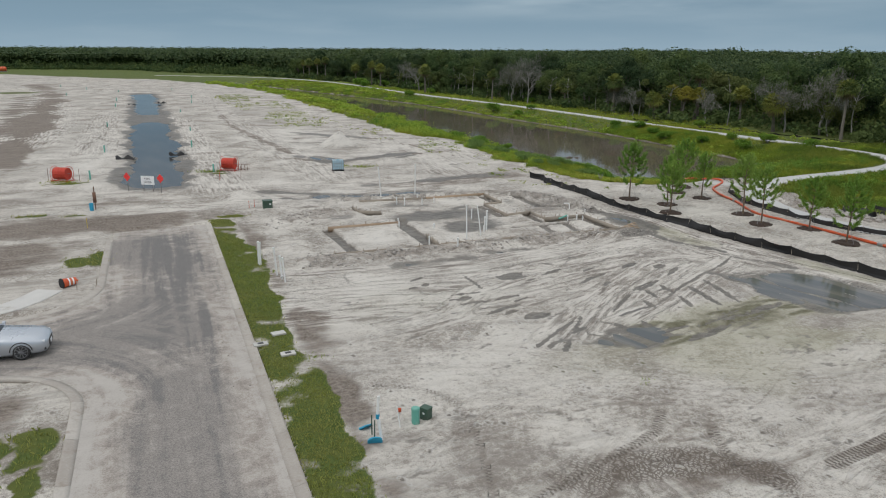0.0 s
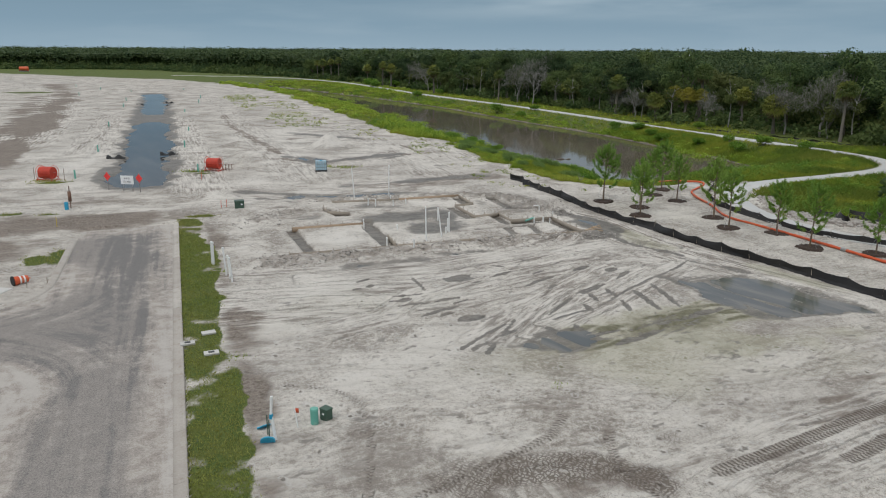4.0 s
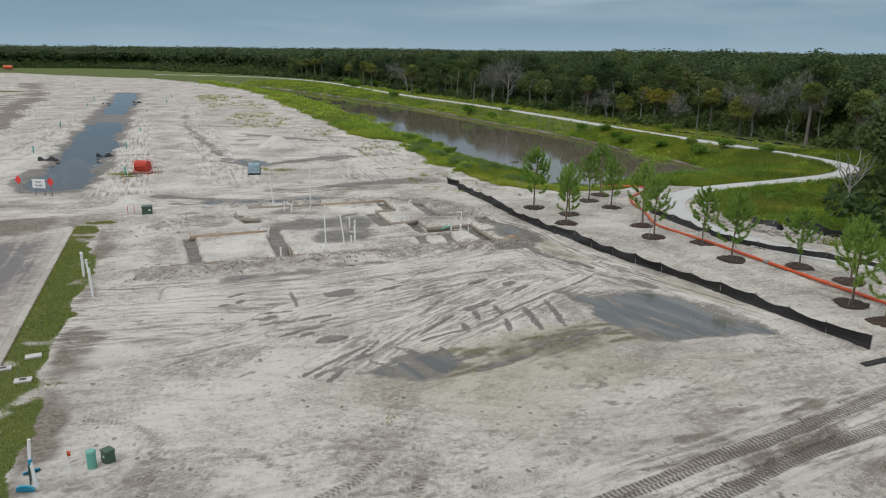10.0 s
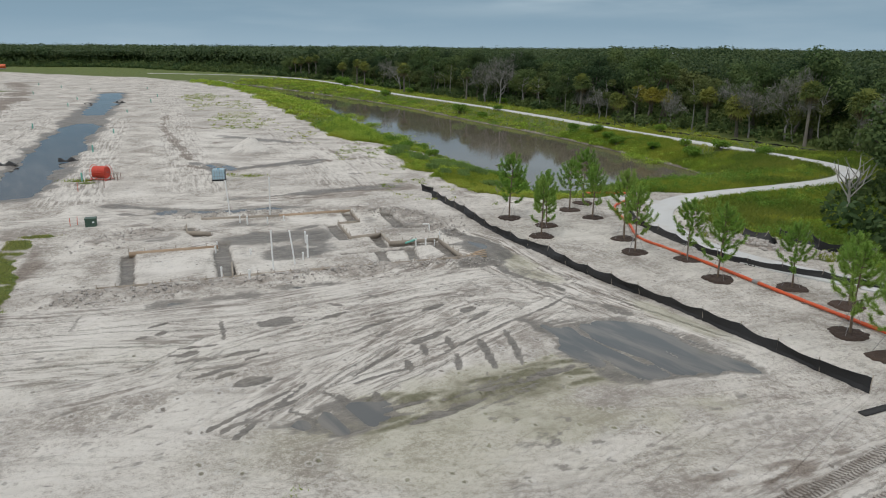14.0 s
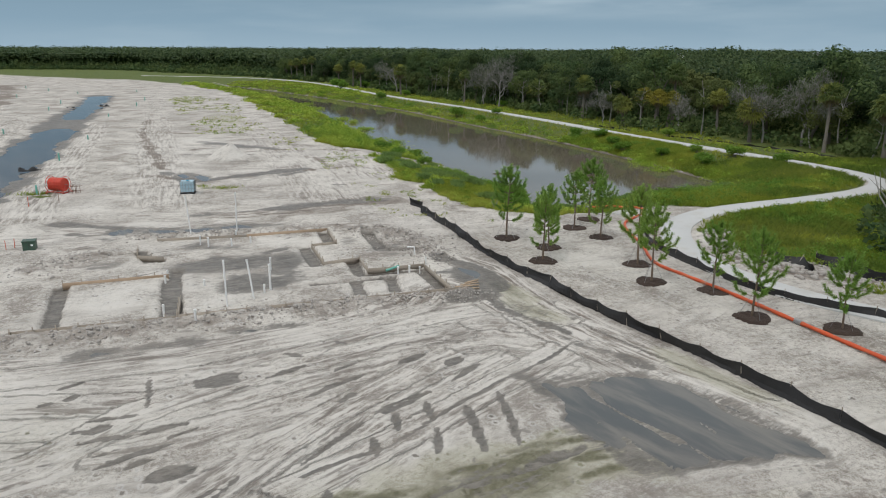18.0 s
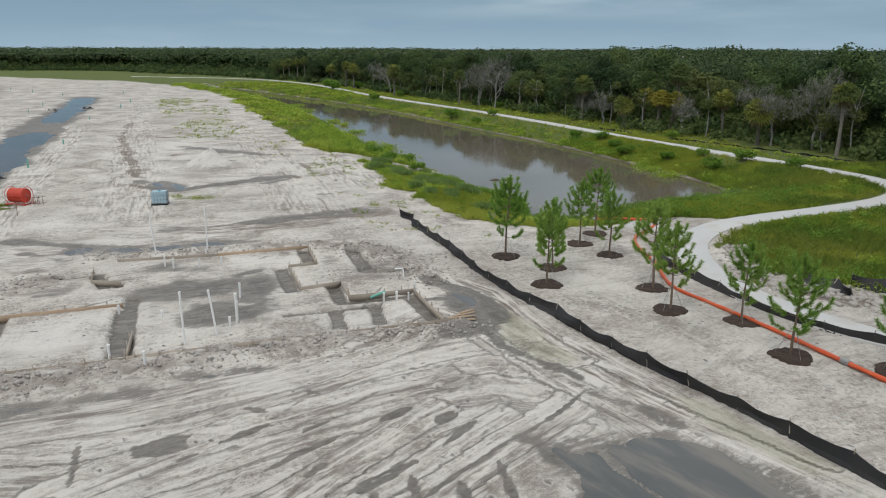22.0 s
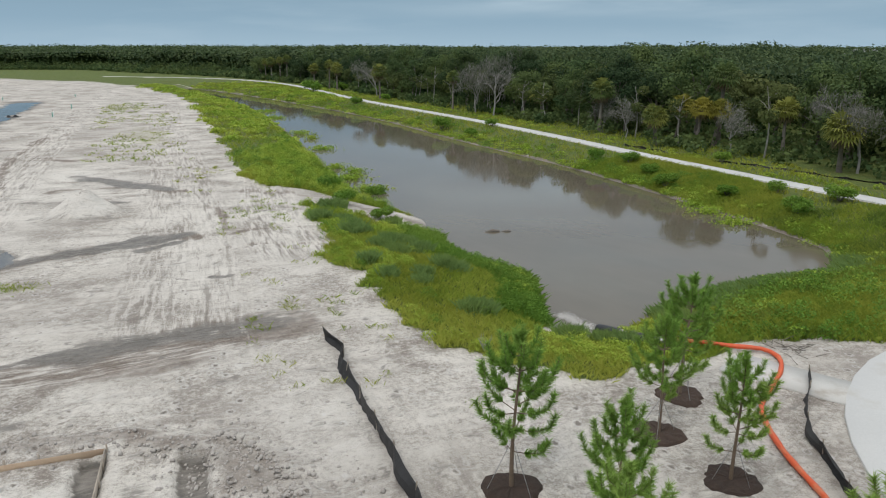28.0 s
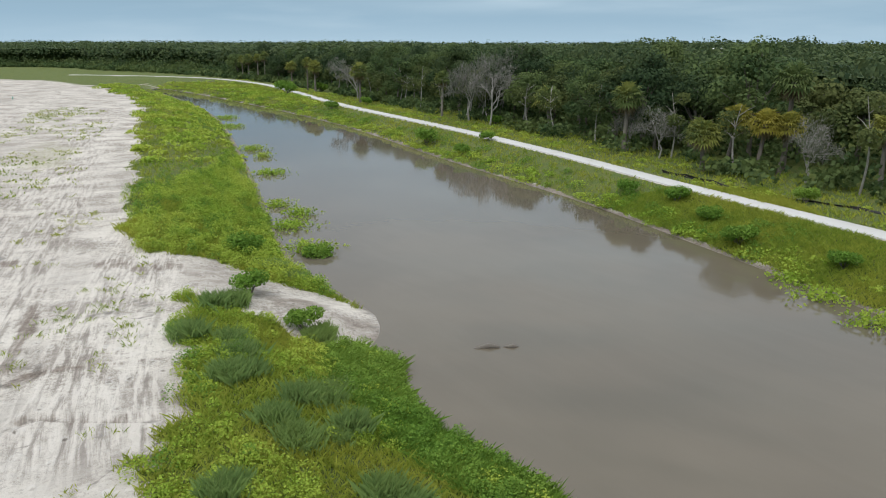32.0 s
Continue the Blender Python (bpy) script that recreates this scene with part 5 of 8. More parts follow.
    m_grass = k.step(k.math("ADD", a[1], k.math("MULTIPLY", jit2, 0.7)), 0.38, 0.62)
    col = k.mix(m_dirt, sand, k.mix(k.step(k.math("ADD", k.math("MULTIPLY", small, 0.6), k.math("MULTIPLY", brush, 0.4)), 0.36, 0.64), (0.105, 0.082, 0.066), (0.285, 0.240, 0.200)))
    col = k.mix(k.step(b[0], 0.02, 0.45, 0, 0.5), col, k.mix(small, (0.30, 0.285, 0.185), (0.47, 0.45, 0.34)))
    col = k.mix(m_algae, col, k.mix(k.math("ADD", k.math("MULTIPLY", b[0], -0.55), k.math("ADD", fine, 0.12)), (0.100, 0.094, 0.050), (0.40, 0.385, 0.265)))
    col = k.mix(m_wet, col, k.mix(k.step(k.math("ADD", k.math("MULTIPLY", fine, 0.3), k.math("ADD", k.math("MULTIPLY", brush, 0.4), k.math("MULTIPLY", k.math("ADD", k.math("MULTIPLY", drag, c[2]), k.math("MULTIPLY", brush, k.math("SUBTRACT", 1.0, c[2]))), 0.4))), 0.40, 0.70), (0.066, 0.059, 0.050), (0.205, 0.185, 0.160)))
    turf = k.mix(k.step(small, 0.3, 0.7), (0.058, 0.088, 0.019), (0.112, 0.148, 0.034))
    turf = k.mix(k.step(mid, 0.42, 0.62, 0, 0.6), turf, (0.130, 0.138, 0.032))
    col = k.mix(m_grass, col, turf)
    warp = k.scaled(pos, (1, 1, 1), -0.95)
    lace = k.math("MAXIMUM", k.n("TexWave", 1, Vector=warp, Scale=2.3, Distortion=16.0, Detail=4.0, Detail_Scale=0.9), k.n("TexWave", 1, Vector=k.scaled(pos, (1, 1, 1), 0.35), Scale=2.0, Distortion=18.0, Detail=4.0, Detail_Scale=0.8))
    m_churn = k.step(k.math("ADD", b[2], k.math("MULTIPLY", jit2, 0.9)), 0.30, 0.75)
    col = k.mix(k.math("MULTIPLY", m_churn, k.step(k.math("ADD", lace, k.math("MULTIPLY", k.math("SUBTRACT", small, 0.5), 1.2)), 0.45, 0.95, 0.25, 0.85)), col, (0.128, 0.103, 0.083))
    phase = k.math("ADD", k.math("MULTIPLY", d[1], 5.8), k.math("ADD", k.math("MULTIPLY", k.math("GREATER_THAN", d[0], 0.0), 0.5), k.math("MULTIPLY", k.math("ABSOLUTE", d[0]), 1.6)))
    lug = k.step(k.math("ABSOLUTE", k.math("SUBTRACT", k.math("FRACT", phase), 0.5)), 0.14, 0.30, 1.0, 0.0)
    m_lug = k.math("MULTIPLY", k.step(k.math("ADD", d[2], k.math("MULTIPLY", jit, 0.9)), 0.30, 0.62), lug)
    col = k.mix(k.math("MULTIPLY", k.step(d[2], 0.15, 0.6), k.step(fine, 0.35, 0.6, 0.1, 0.4)), col, (0.215, 0.183, 0.155))
    col = k.mix(k.math("MULTIPLY", m_lug, k.step(small, 0.30, 0.60, 0.35, 0.9)), col, (0.115, 0.093, 0.076))
    hgt = k.math("ADD", k.math("SUBTRACT", k.math("MULTIPLY", streak, 0.7), k.math("ADD", k.math("MULTIPLY", pock, 0.5), k.math("ADD", k.math("MULTIPLY", track, 0.35), k.math("MULTIPLY", k.math("MULTIPLY", drag, c[2]), 1.2)))), k.math("SUBTRACT", k.math("ADD", k.math("MULTIPLY", small, 0.7), k.math("MULTIPLY", grit, 0.2)), k.math("MULTIPLY", m_lug, 0.6)))
    k.bump(hgt, k.math("SUBTRACT", 1.0, k.math("MULTIPLY", m_wet, 0.6)), 0.075)
    k.put(k.p, "Specular IOR Level", 0.3)
    return k.done(col, k.math("SUBTRACT", 0.95, k.math("MULTIPLY", m_wet, 0.5)))


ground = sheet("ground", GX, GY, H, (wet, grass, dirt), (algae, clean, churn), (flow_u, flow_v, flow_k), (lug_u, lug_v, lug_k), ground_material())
tagged(ground, "pale trodden sand with wet patches, ruts and grassy banks", "ground", kind="structure")


# ---- water ----
def water_material(name, deep, rough=0.04, scale=1.2, strength=0.05, spec=0.5, silt=0.0):
    k = Nodes(name)
    pos = k.n("NewGeometry", 0)
    big = k.noise(pos, 0.05, 4)
    col = k.mix(k.step(big, 0.35, 0.7), deep, tuple(c * 1.25 for c in deep))
    murk = k.noise(k.scaled(pos, (0.35, 1.6, 1.0), 0.93), 0.55, 5, 0.6, 0, 0.6)
    col = k.mix(k.step(murk, 0.40, 0.68, 0, silt), col, (0.225, 0.203, 0.172))
    rip = k.noise(k.scaled(pos, (1.0, 2.2, 1.0), 0.6), scale, 3, 0.5)
    calm = k.step(k.noise(pos, 0.03, 2), 0.42, 0.62, 0.15, 1.0)
    k.bump(rip, k.math("MULTIPLY", calm, strength), 0.06)
    k.put(k.p, "IOR", 1.33)
    k.put(k.p, "Specular IOR Level", spec)
    return k.done(col, k.step(k.noise(pos, 0.08, 3), 0.4, 0.7, rough, rough + 0.03))


def flat_patch(name, ring, z, material):
    bm = bmesh.new()
    bm.faces.new([bm.verts.new((p[0], p[1], z)) for p in ring])
    bmesh.ops.triangulate(bm, faces=bm.faces[:])
    bmesh.ops.recalc_face_normals(bm, faces=bm.faces[:])
    if bm.faces[0].normal.z < 0:
        bmesh.ops.reverse_faces(bm, faces=bm.faces[:])
    me = bpy.data.meshes.new(name)
    bm.to_mesh(me)
    bm.free()
    me.materials.append(material)
    return new(name, me)


M["pond"] = water_material("brown_pond_water", (0.116, 0.099, 0.074), 0.035, 0.9, 0.11, 0.5, 0.04)
M["puddle"] = water_material("grey_puddle_water", (0.088, 0.090, 0.088), 0.05, 2.0, 0.02, 0.5, 0.6)
M["ditch"] = water_material("dark_ditch_water", (0.050, 0.050, 0.050), 0.06, 1.5, 0.04, 0.28, 0.3)


def grown(ring, by):
    c = ring.mean(0)
    t = np.roll(ring, -1, 0) - np.roll(ring, 1, 0)
    nrm = np.stack([t[:, 1], -t[:, 0]], 1) / (np.linalg.norm(t, axis=1)[:, None] + 1e-9)
    area = np.sum(ring[:, 0] * np.roll(ring[:, 1], -1) - ring[:, 1] * np.roll(ring[:, 0], -1))
    return ring + nrm * by * (1 if area > 0 else -1)


tagged(flat_patch("pond_water", grown(SHORE, 2.0), WATER, M["pond"]), "still brown pond water reflecting the grey sky", "water", kind="structure")
DITCH = np.vstack([DITCH[0] + (DITCH[0] - DITCH[1]) / np.linalg.norm(DITCH[0] - DITCH[1]) * 2.0, DITCH])
side = np.stack([-np.gradient(DITCH[:, 1]), np.gradient(DITCH[:, 0])], 1)
side /= np.linalg.norm(side, axis=1)[:, None]
tagged(flat_patch("ditch_water", np.vstack([DITCH + side * 6.2, (DITCH - side * 6.2)[::-1]]), -0.2, M["ditch"]), "rainwater flooding the bed of an unfinished street", "water", kind="structure")
for ring, level in zip(PUDDLES, (-0.085, -0.07, -0.085, -0.07, -0.07, -0.07, -0.055)):
    tagged(flat_patch("puddle", grown(ring, 1.0), level, M["puddle"]), "shallow grey puddle on churned sand", "puddle", kind="structure")


# ---- street, kerbs, side walk, path ----
def arc(cx, cs, r, a0, a1, n=12):
    """Points of an arc in the street's own axes."""
    return [street(cx + r * math.cos(radians(a0 + (a1 - a0) * i / n)), cs + r * math.sin(radians(a0 + (a1 - a0) * i / n))) for i in range(n + 1)]


NW = arc(-10.9, 22.7, 4.6, 0, -90)           # kerb return into the side street
SW = arc(-10.4, 8.0, 4.1, 90, 0)
ring = [street(-0.42, -60), street(-0.42, 35.2), street(-6.3, 34.6)] + NW + [street(-60, 18.1), street(-60, 12.1)] + SW + [street(-6.3, -60)]
bm = bmesh.new()
face = bm.faces.new([bm.verts.new((p.x, p.y, -0.012)) for p in ring])
if face.normal.z < 0 or face.calc_area() and (face.normal_update() or face.normal.z < 0):
    bmesh.ops.reverse_faces(bm, faces=bm.faces[:])
ext = bmesh.ops.extrude_face_region(bm, geom=bm.faces[:])
bmesh.ops.translate(bm, vec=(0, 0, -0.1), verts=[e for e in ext["geom"] if isinstance(e, bmesh.types.BMVert)])
bmesh.ops.triangulate(bm, faces=[f for f in bm.faces if len(f.verts) > 4])
bmesh.ops.recalc_face_normals(bm, faces=bm.faces[:])
me = bpy.data.meshes.new("road")
bm.to_mesh(me)
bm.free()
me.materials.append(M["asphalt"])
tagged(new("road", me), "old asphalt street smeared with sand and soil", "road", kind="structure")


def swept(name, pts, profile, material, label, category, kind="structure", closed_ends=True, parent=None):
    """A profile of (sideways, up) pairs carried along a level line."""
    pts = np.array([(p[0], p[1], p[2] if len(p) > 2 else 0.0) for p in pts], float)
    t = np.gradient(pts[:, :2], axis=0)
    t /= np.linalg.norm(t, axis=1)[:, None] + 1e-9
    sd = np.stack([t[:, 1], -t[:, 0]], 1)
    prof = np.array(profile, float)
    n, m = len(pts), len(prof)
    v = np.empty((n, m, 3))
    v[:, :, :2] = pts[:, None, :2] + sd[:, None] * prof[None, :, :1]
    v[:, :, 2] = pts[:, None, 2] + prof[None, :, 1]
    i, j = np.arange(n - 1)[:, None] * m, np.arange(m)[None]
    k = (j + 1) % m
    b = Bag().add(v.reshape(-1, 3), np.stack([i + j, i + k, i + m + k, i + m + j], -1).reshape(-1, 4))
    if closed_ends:
        b.add(v[0], [list(range(m))]).add(v[-1], [list(range(m))[::-1]])
    if parent is not None:
        return part(name, b, material, parent, label)
    return solid(name, b, material, label, category, kind=kind)


KERB = [(-0.22, -0.12), (-0.22, -0.006), (-0.06, 0.01), (0.08, 0.045), (0.17, 0.052), (0.20, 0.035), (0.20, -0.12)]


def lengths(name, pts, size, label):
    """Kerb cast in lengths of a few metres, one piece each."""
    kerb = thing(name, label, "kerb", kind="structure")
    pts = np.array([(p[0], p[1], 0.0) for p in pts])
    d = np.concatenate([[0], np.cumsum(np.linalg.norm(np.diff(pts, axis=0), axis=1))])
    n = max(1, int(d[-1] / size))
    for i in range(n):
        q = np.linspace(d[-1] * i / n + 0.006, d[-1] * (i + 1) / n - 0.006, 6)
        seg = np.stack([np.interp(q, d, pts[:, k]) for k in range(3)], 1)
        swept("kerb_length", seg, KERB, M["kerb"], "", "", parent=kerb)
    return kerb


lengths("kerb_east", [street(-0.2, -18), street(-0.2, 35.2)], 3.0, "low concrete kerb half buried in sand beside turf")
lengths("kerb_north", [street(-6.5, 32.2)] + [p for p in arc(-10.9, 22.7, 4.4, 0, -90, 16)] + [street(-24, 18.3)], 2.6, "curved concrete kerb at the side street's corner")
lengths("kerb_south", [street(-24, 11.9)] + arc(-10.4, 8.0, 3.9, 90, 0, 16) + [street(-6.5, -16)], 2.6, "curved concrete kerb round a bare corner plot")
walkway = [street(-8.9, 22.6), street(-10.2, 20.6), street(-12.4, 19.7), street(-17, 19.5), street(-26, 19.5)]
swept("pavement", spline([(p.x, p.y) for p in walkway], 0.5), [(-0.72, -0.1), (-0.72, 0.03), (-0.70, 0.045), (0.70, 0.045), (0.72, 0.03), (0.72, -0.1)], M["concrete"], "short stretch of pale concrete pavement behind a kerb", "pavement")

trail = np.column_stack([PATH_LINE, np.full(len(PATH_LINE), 0.02)])
swept("path", trail, [(-1.0, -0.15), (-1.0, 0.05), (-0.97, 0.07), (0.97, 0.07), (1.0, 0.05), (1.0, -0.15)], M["path"], "new white concrete footpath winding round the pond", "path")
swept("path_apron", [(23.2, 70.2, 0.02), (24.4, 69.2, 0.03), (25.6, 68.2, 0.04), (26.6, 67.4, 0.04)], [(-1.0, -0.15), (-1.0, 0.04), (1.0, 0.04), (1.0, -0.15)], M["concrete"], "rough concrete apron where the path begins to curve", "path")


# ---- things beside the street ----
def meter_box(at, turn, closed):
    ob = thing("meter_box", "pale concrete meter box with a %s lid, set in turf" % ("blank" if closed else "dark"), "meter box", (at[0], at[1], ground_z(*at) + 0.01), turn, "meter boxes in the verge")
    part("body", rounded_box((0.60, 0.38, 0.09), (0, 0, 0), 0.02), M["concrete"], ob)
    if not closed:
        part("lid", rounded_box((0.24, 0.17, 0.03), (0, 0, 0.075), 0.008), M["ink"], ob, "black plastic lid")
    return ob


def ground_z(x, y):
    i, j = min(np.searchsorted(GX, x), len(GX) - 1), min(np.searchsorted(GY, y), len(GY) - 1)
    return float(H[i, j])


meter_box((-8.97, 30.77), 30, True)
meter_box((-8.1, 28.6), 24, False)
meter_box((-9.45, 29.55), 26, False)


def pipe_post(at, height, r=0.055, lean=(0, 0), label="upright white plastic pipe standing in the sand", mat="pvc", group="white pipes", cap=True):
    z = ground_z(*at)
    ob = thing("plastic_pipe", label, "pipe", (at[0], at[1], z), 0, group)
    part("pipe", Bag().tube([(0, 0, -0.2), (lean[0] * 0.5, lean[1] * 0.5, height * 0.5), (lean[0], lean[1], height)], r, 10), M[mat], ob, smooth_faces=True)
    if cap:
        part("cap", Bag().tube([(lean[0], lean[1], height - 0.09), (lean[0], lean[1], height + 0.012)], r * 1.25, 10), M[mat], ob)
    return ob


for at, h, r, ln in (((-12.3, 41.3), 1.35, 0.065, (0, 0)), ((-12.45, 41.5), 1.35, 0.055, (0.02, 0)), ((-10.9, 39.3), 1.55, 0.05, (-0.15, 0.1)), ((-10.5, 38.7), 1.3, 0.05, (-0.1, 0.05)), ((-10.2, 38.1), 1.35, 0.05, (-0.12, 0.05))):
    pipe_post(at, h, r, ln, "white plastic pipe standing by the turf verge", group="white pipes by the verge")
# bent riser and service stubs near the street
riser = thing("bent_riser_pipe", "kinked white plastic riser pipe beside a blue lid", "pipe", (-3.75, 22.0, ground_z(-3.75, 22.0)), 0, "service stubs")
part("pipe", Bag().tube([(0, 0, -0.1), (-0.12, 0.05, 0.85)], 0.05, 10), M["pvc"], riser, smooth_faces=True)
part("upper_pipe", Bag().tube([(-0.14, 0.05, 0.80), (-0.10, 0.1, 1.5)], 0.045, 10), M["pvc"], riser, smooth_faces=True)
part("joint", Bag().tube([(-0.13, 0.05, 0.74), (-0.13, 0.055, 0.90)], 0.065, 10), M["blue"], riser, "blue joint ring")


def lid_cover(at, turn, tilt):
    ob = thing("blue_cover", "round blue plastic valve cover lying on sand", "cover", (at[0], at[1], ground_z(*at) + 0.05), turn, "service stubs")
    d = Bag().tube([(0, 0, 0), (0, tilt * 0.03, 0.03), (0, tilt * 0.04, 0.05)], [0.24, 0.24, 0.20], 18)
    part("disc", d, M["blue"], ob)
    part("grip", Bag().tube([(-0.08, 0, 0.06), (0, 0, 0.075), (0.08, 0, 0.06)], 0.012, 6), M["blue"], ob)
    return ob


lid_cover((-3.95, 21.75), 10, 2)
lid_cover((-4.35, 22.75), 40, 1)
green_post = thing("utility_pedestal", "round teal plastic utility pedestal in sand", "pedestal", (-2.72, 23.1, ground_z(-2.72, 23.1)), 0, "service stubs")
part("barrel", Bag().tube([(0, 0, -0.1), (0, 0, 0.50), (0, 0, 0.53)], [0.135, 0.135, 0.12], 16), M["teal"], green_post, smooth_faces=True)
part("cap", Bag().tube([(0, 0, 0.50), (0, 0, 0.56), (0, 0, 0.58)], [0.145, 0.145, 0.11], 16), M["teal"], green_post)
pad = thing("utility_box", "dark green metal utility box on a sunken base", "utility box", (-2.38, 23.42, ground_z(-2.38, 23.42)), -35, "utility boxes")
part("body", rounded_box((0.42, 0.36, 0.46), (0, 0, -0.05), 0.02), M["green_box"], pad)
part("lid", rounded_box((0.46, 0.40, 0.09), (0, 0, 0.40), 0.03), M["green_box"], pad)
part("label_plate", rounded_box((0.10, 0.008, 0.08), (0, -0.183, 0.22), 0.002), M["sign_white"], pad)
for o in pad.children:
    o.scale = (0.78, 0.78, 0.85)


def marker_stake(at, height, mat, lean=(0.05, 0.02), label="thin survey stake in the sand", flag=None):
    ob = thing("survey_stake", label, "stake", (at[0], at[1], ground_z(*at)), 0, "survey stakes")
    part("stick", Bag().tube([(0, 0, -0.1), (lean[0], lean[1], height)], 0.022, 5), M[mat], ob)
    if flag:
        part("ribbon", Bag().box((0.14, 0.012, 0.16), (lean[0] + 0.07, lean[1], height - 0.22)), M[flag], ob, "bright marking ribbon")
    return ob


marker_stake((-3.2, 22.75), 0.75, "pvc", (-0.12, 0.1), "leaning survey stake with an orange ribbon", "orange")
marker_stake((-4.1, 22.3), 0.7, "green_box", (0, 0), "thin green survey stake in sand")
marker_stake((-4.0, 22.1), 0.65, "green_box", (0.02, 0), "thin green survey stake in sand")
marker_stake((-17.0, 57.0), 0.6, "orange", (0, 0), "short orange stake by a green box")
marker_stake((-16.7, 57.4), 0.6, "orange", (0, 0.05), "short orange stake by a green box")
marker_stake((-26.4, 50.0), 0.7, "yellow", (0.02, 0), "short yellow painted stake")
marker_stake((-21.4, 71.0), 1.1, "rust", (0.02, 0), "rusty bar standing in sand")
marker_stake((-23.0, 69.5), 0.8, "orange", (0, 0), "short orange stake in bare sand")

trafo = thing("transformer_box", "dark green transformer box on bare ground", "utility box", (-15.6, 57.2, ground_z(-15.6, 57.2)), 20, "utility boxes")
part("body", rounded_box((0.72, 0.62, 0.56), (0, 0, -0.05), 0.03), M["green_box"], trafo)
part("lid", rounded_box((0.77, 0.67, 0.09), (0, 0, 0.50), 0.03), M["green_box"], trafo)
part("door_seam", rounded_box((0.02, 0.012, 0.4), (0, -0.313, 0.05), 0.003), M["ink"], trafo)
part("warning_plate", rounded_box((0.13, 0.01, 0.11), (0.18, -0.314, 0.26), 0.002), M["sign_white"], trafo, "small pale warning plate")

# traffic drum lying on its side
drum = thing("traffic_drum", "orange and white traffic drum lying on its side", "traffic drum", (-21.3, 37.3, ground_z(-21.3, 37.3) + 0.23), 52)
zs = (0, 0.20, 0.34, 0.44, 0.58, 0.68, 0.86)
rad = lambda q: 0.29 - 0.09 * q
for i, (a, b) in enumerate(zip(zs, zs[1:])):
    part("drum_band", Bag().tube([(-0.46 + a, 0, 0), (-0.46 + b - 0.004, 0, 0)], [rad(a), rad(b)], 18), M["sign_white"] if i in (2, 4) else M["orange"], drum, "white reflective band" if i in (2, 4) else "", True)
part("handle", Bag().tube([(0.46, -0.08, 0), (0.54, -0.06, 0), (0.54, 0.06, 0), (0.46, 0.08, 0)], 0.018, 6), M["orange"], drum)
part("foot_ring", Bag().tube([(-0.50, 0, 0), (-0.44, 0, 0)], 0.33, 18), M["tyre"], drum, "black rubber foot ring")
for o in drum.children:
    o.scale = (0.85, 0.85, 0.85)
marker_stake((-20.6, 36.6), 0.5, "wood", (0.05, 0), "short wooden stake at a kerb")
marker_stake((-19.9, 37.3), 0.5, "wood", (0.02, 0), "short wooden stake at a kerb")

# road closed sign between two red diamonds
sign = thing("road_sign", "white ROAD CLOSED sign on two posts before standing water", "sign", (-27.4, 63.4, ground_z(-27.4, 63.4)), -8)
part("panel", rounded_box((1.22, 0.03, 0.76), (0, 0, 0.62), 0.01), M["sign_white"], sign)
for x in (-0.45, 0.45):
    part("post", Bag().box((0.05, 0.05, 0.9), (x, 0.045, -0.15)), M["steel"], sign)
for row, words in enumerate(("ROAD", "CLOSED")):
    cu = bpy.data.curves.new("lettering", "FONT")
    cu.body, cu.size, cu.align_x, cu.align_y, cu.extrude = words, 0.20, "CENTER", "CENTER", 0.003
    tmp = bpy.data.objects.new("lettering", cu)
    scene.collection.objects.link(tmp)
    bpy.context.view_layer.update()
    me = bpy.data.meshes.new_from_object(tmp.evaluated_get(bpy.context.evaluated_depsgraph_get()))
    bpy.data.objects.remove(tmp)
    me.materials.append(M["ink"])
    ob = part("lettering", me, M["ink"], sign, "black capital letters")
    ob.matrix_basis = pose(0, -0.022, 1.14 - row * 0.30, 90, 0, 0)
for at in ((-29.3, 63.7), (-26.1, 62.9)):
    dm = thing("end_marker", "red diamond end-of-road marker on a post", "sign", (at[0], at[1], ground_z(*at)), -22, "end-of-road markers")
    b = rounded_box((0.56, 0.02, 0.56), (0, 0, -0.28), 0.004)
    bmesh.ops.rotate(b, cent=(0, 0, 0), matrix=Matrix.Rotation(radians(45), 3, "Y"), verts=b.verts)
    bmesh.ops.translate(b, vec=(0, 0, 1.25), verts=b.verts)
    part("panel", b, M["sign_red"], dm)
    part("post", Bag().box((0.05, 0.04, 1.5), (0, 0.035, -0.2)), M["steel"], dm)


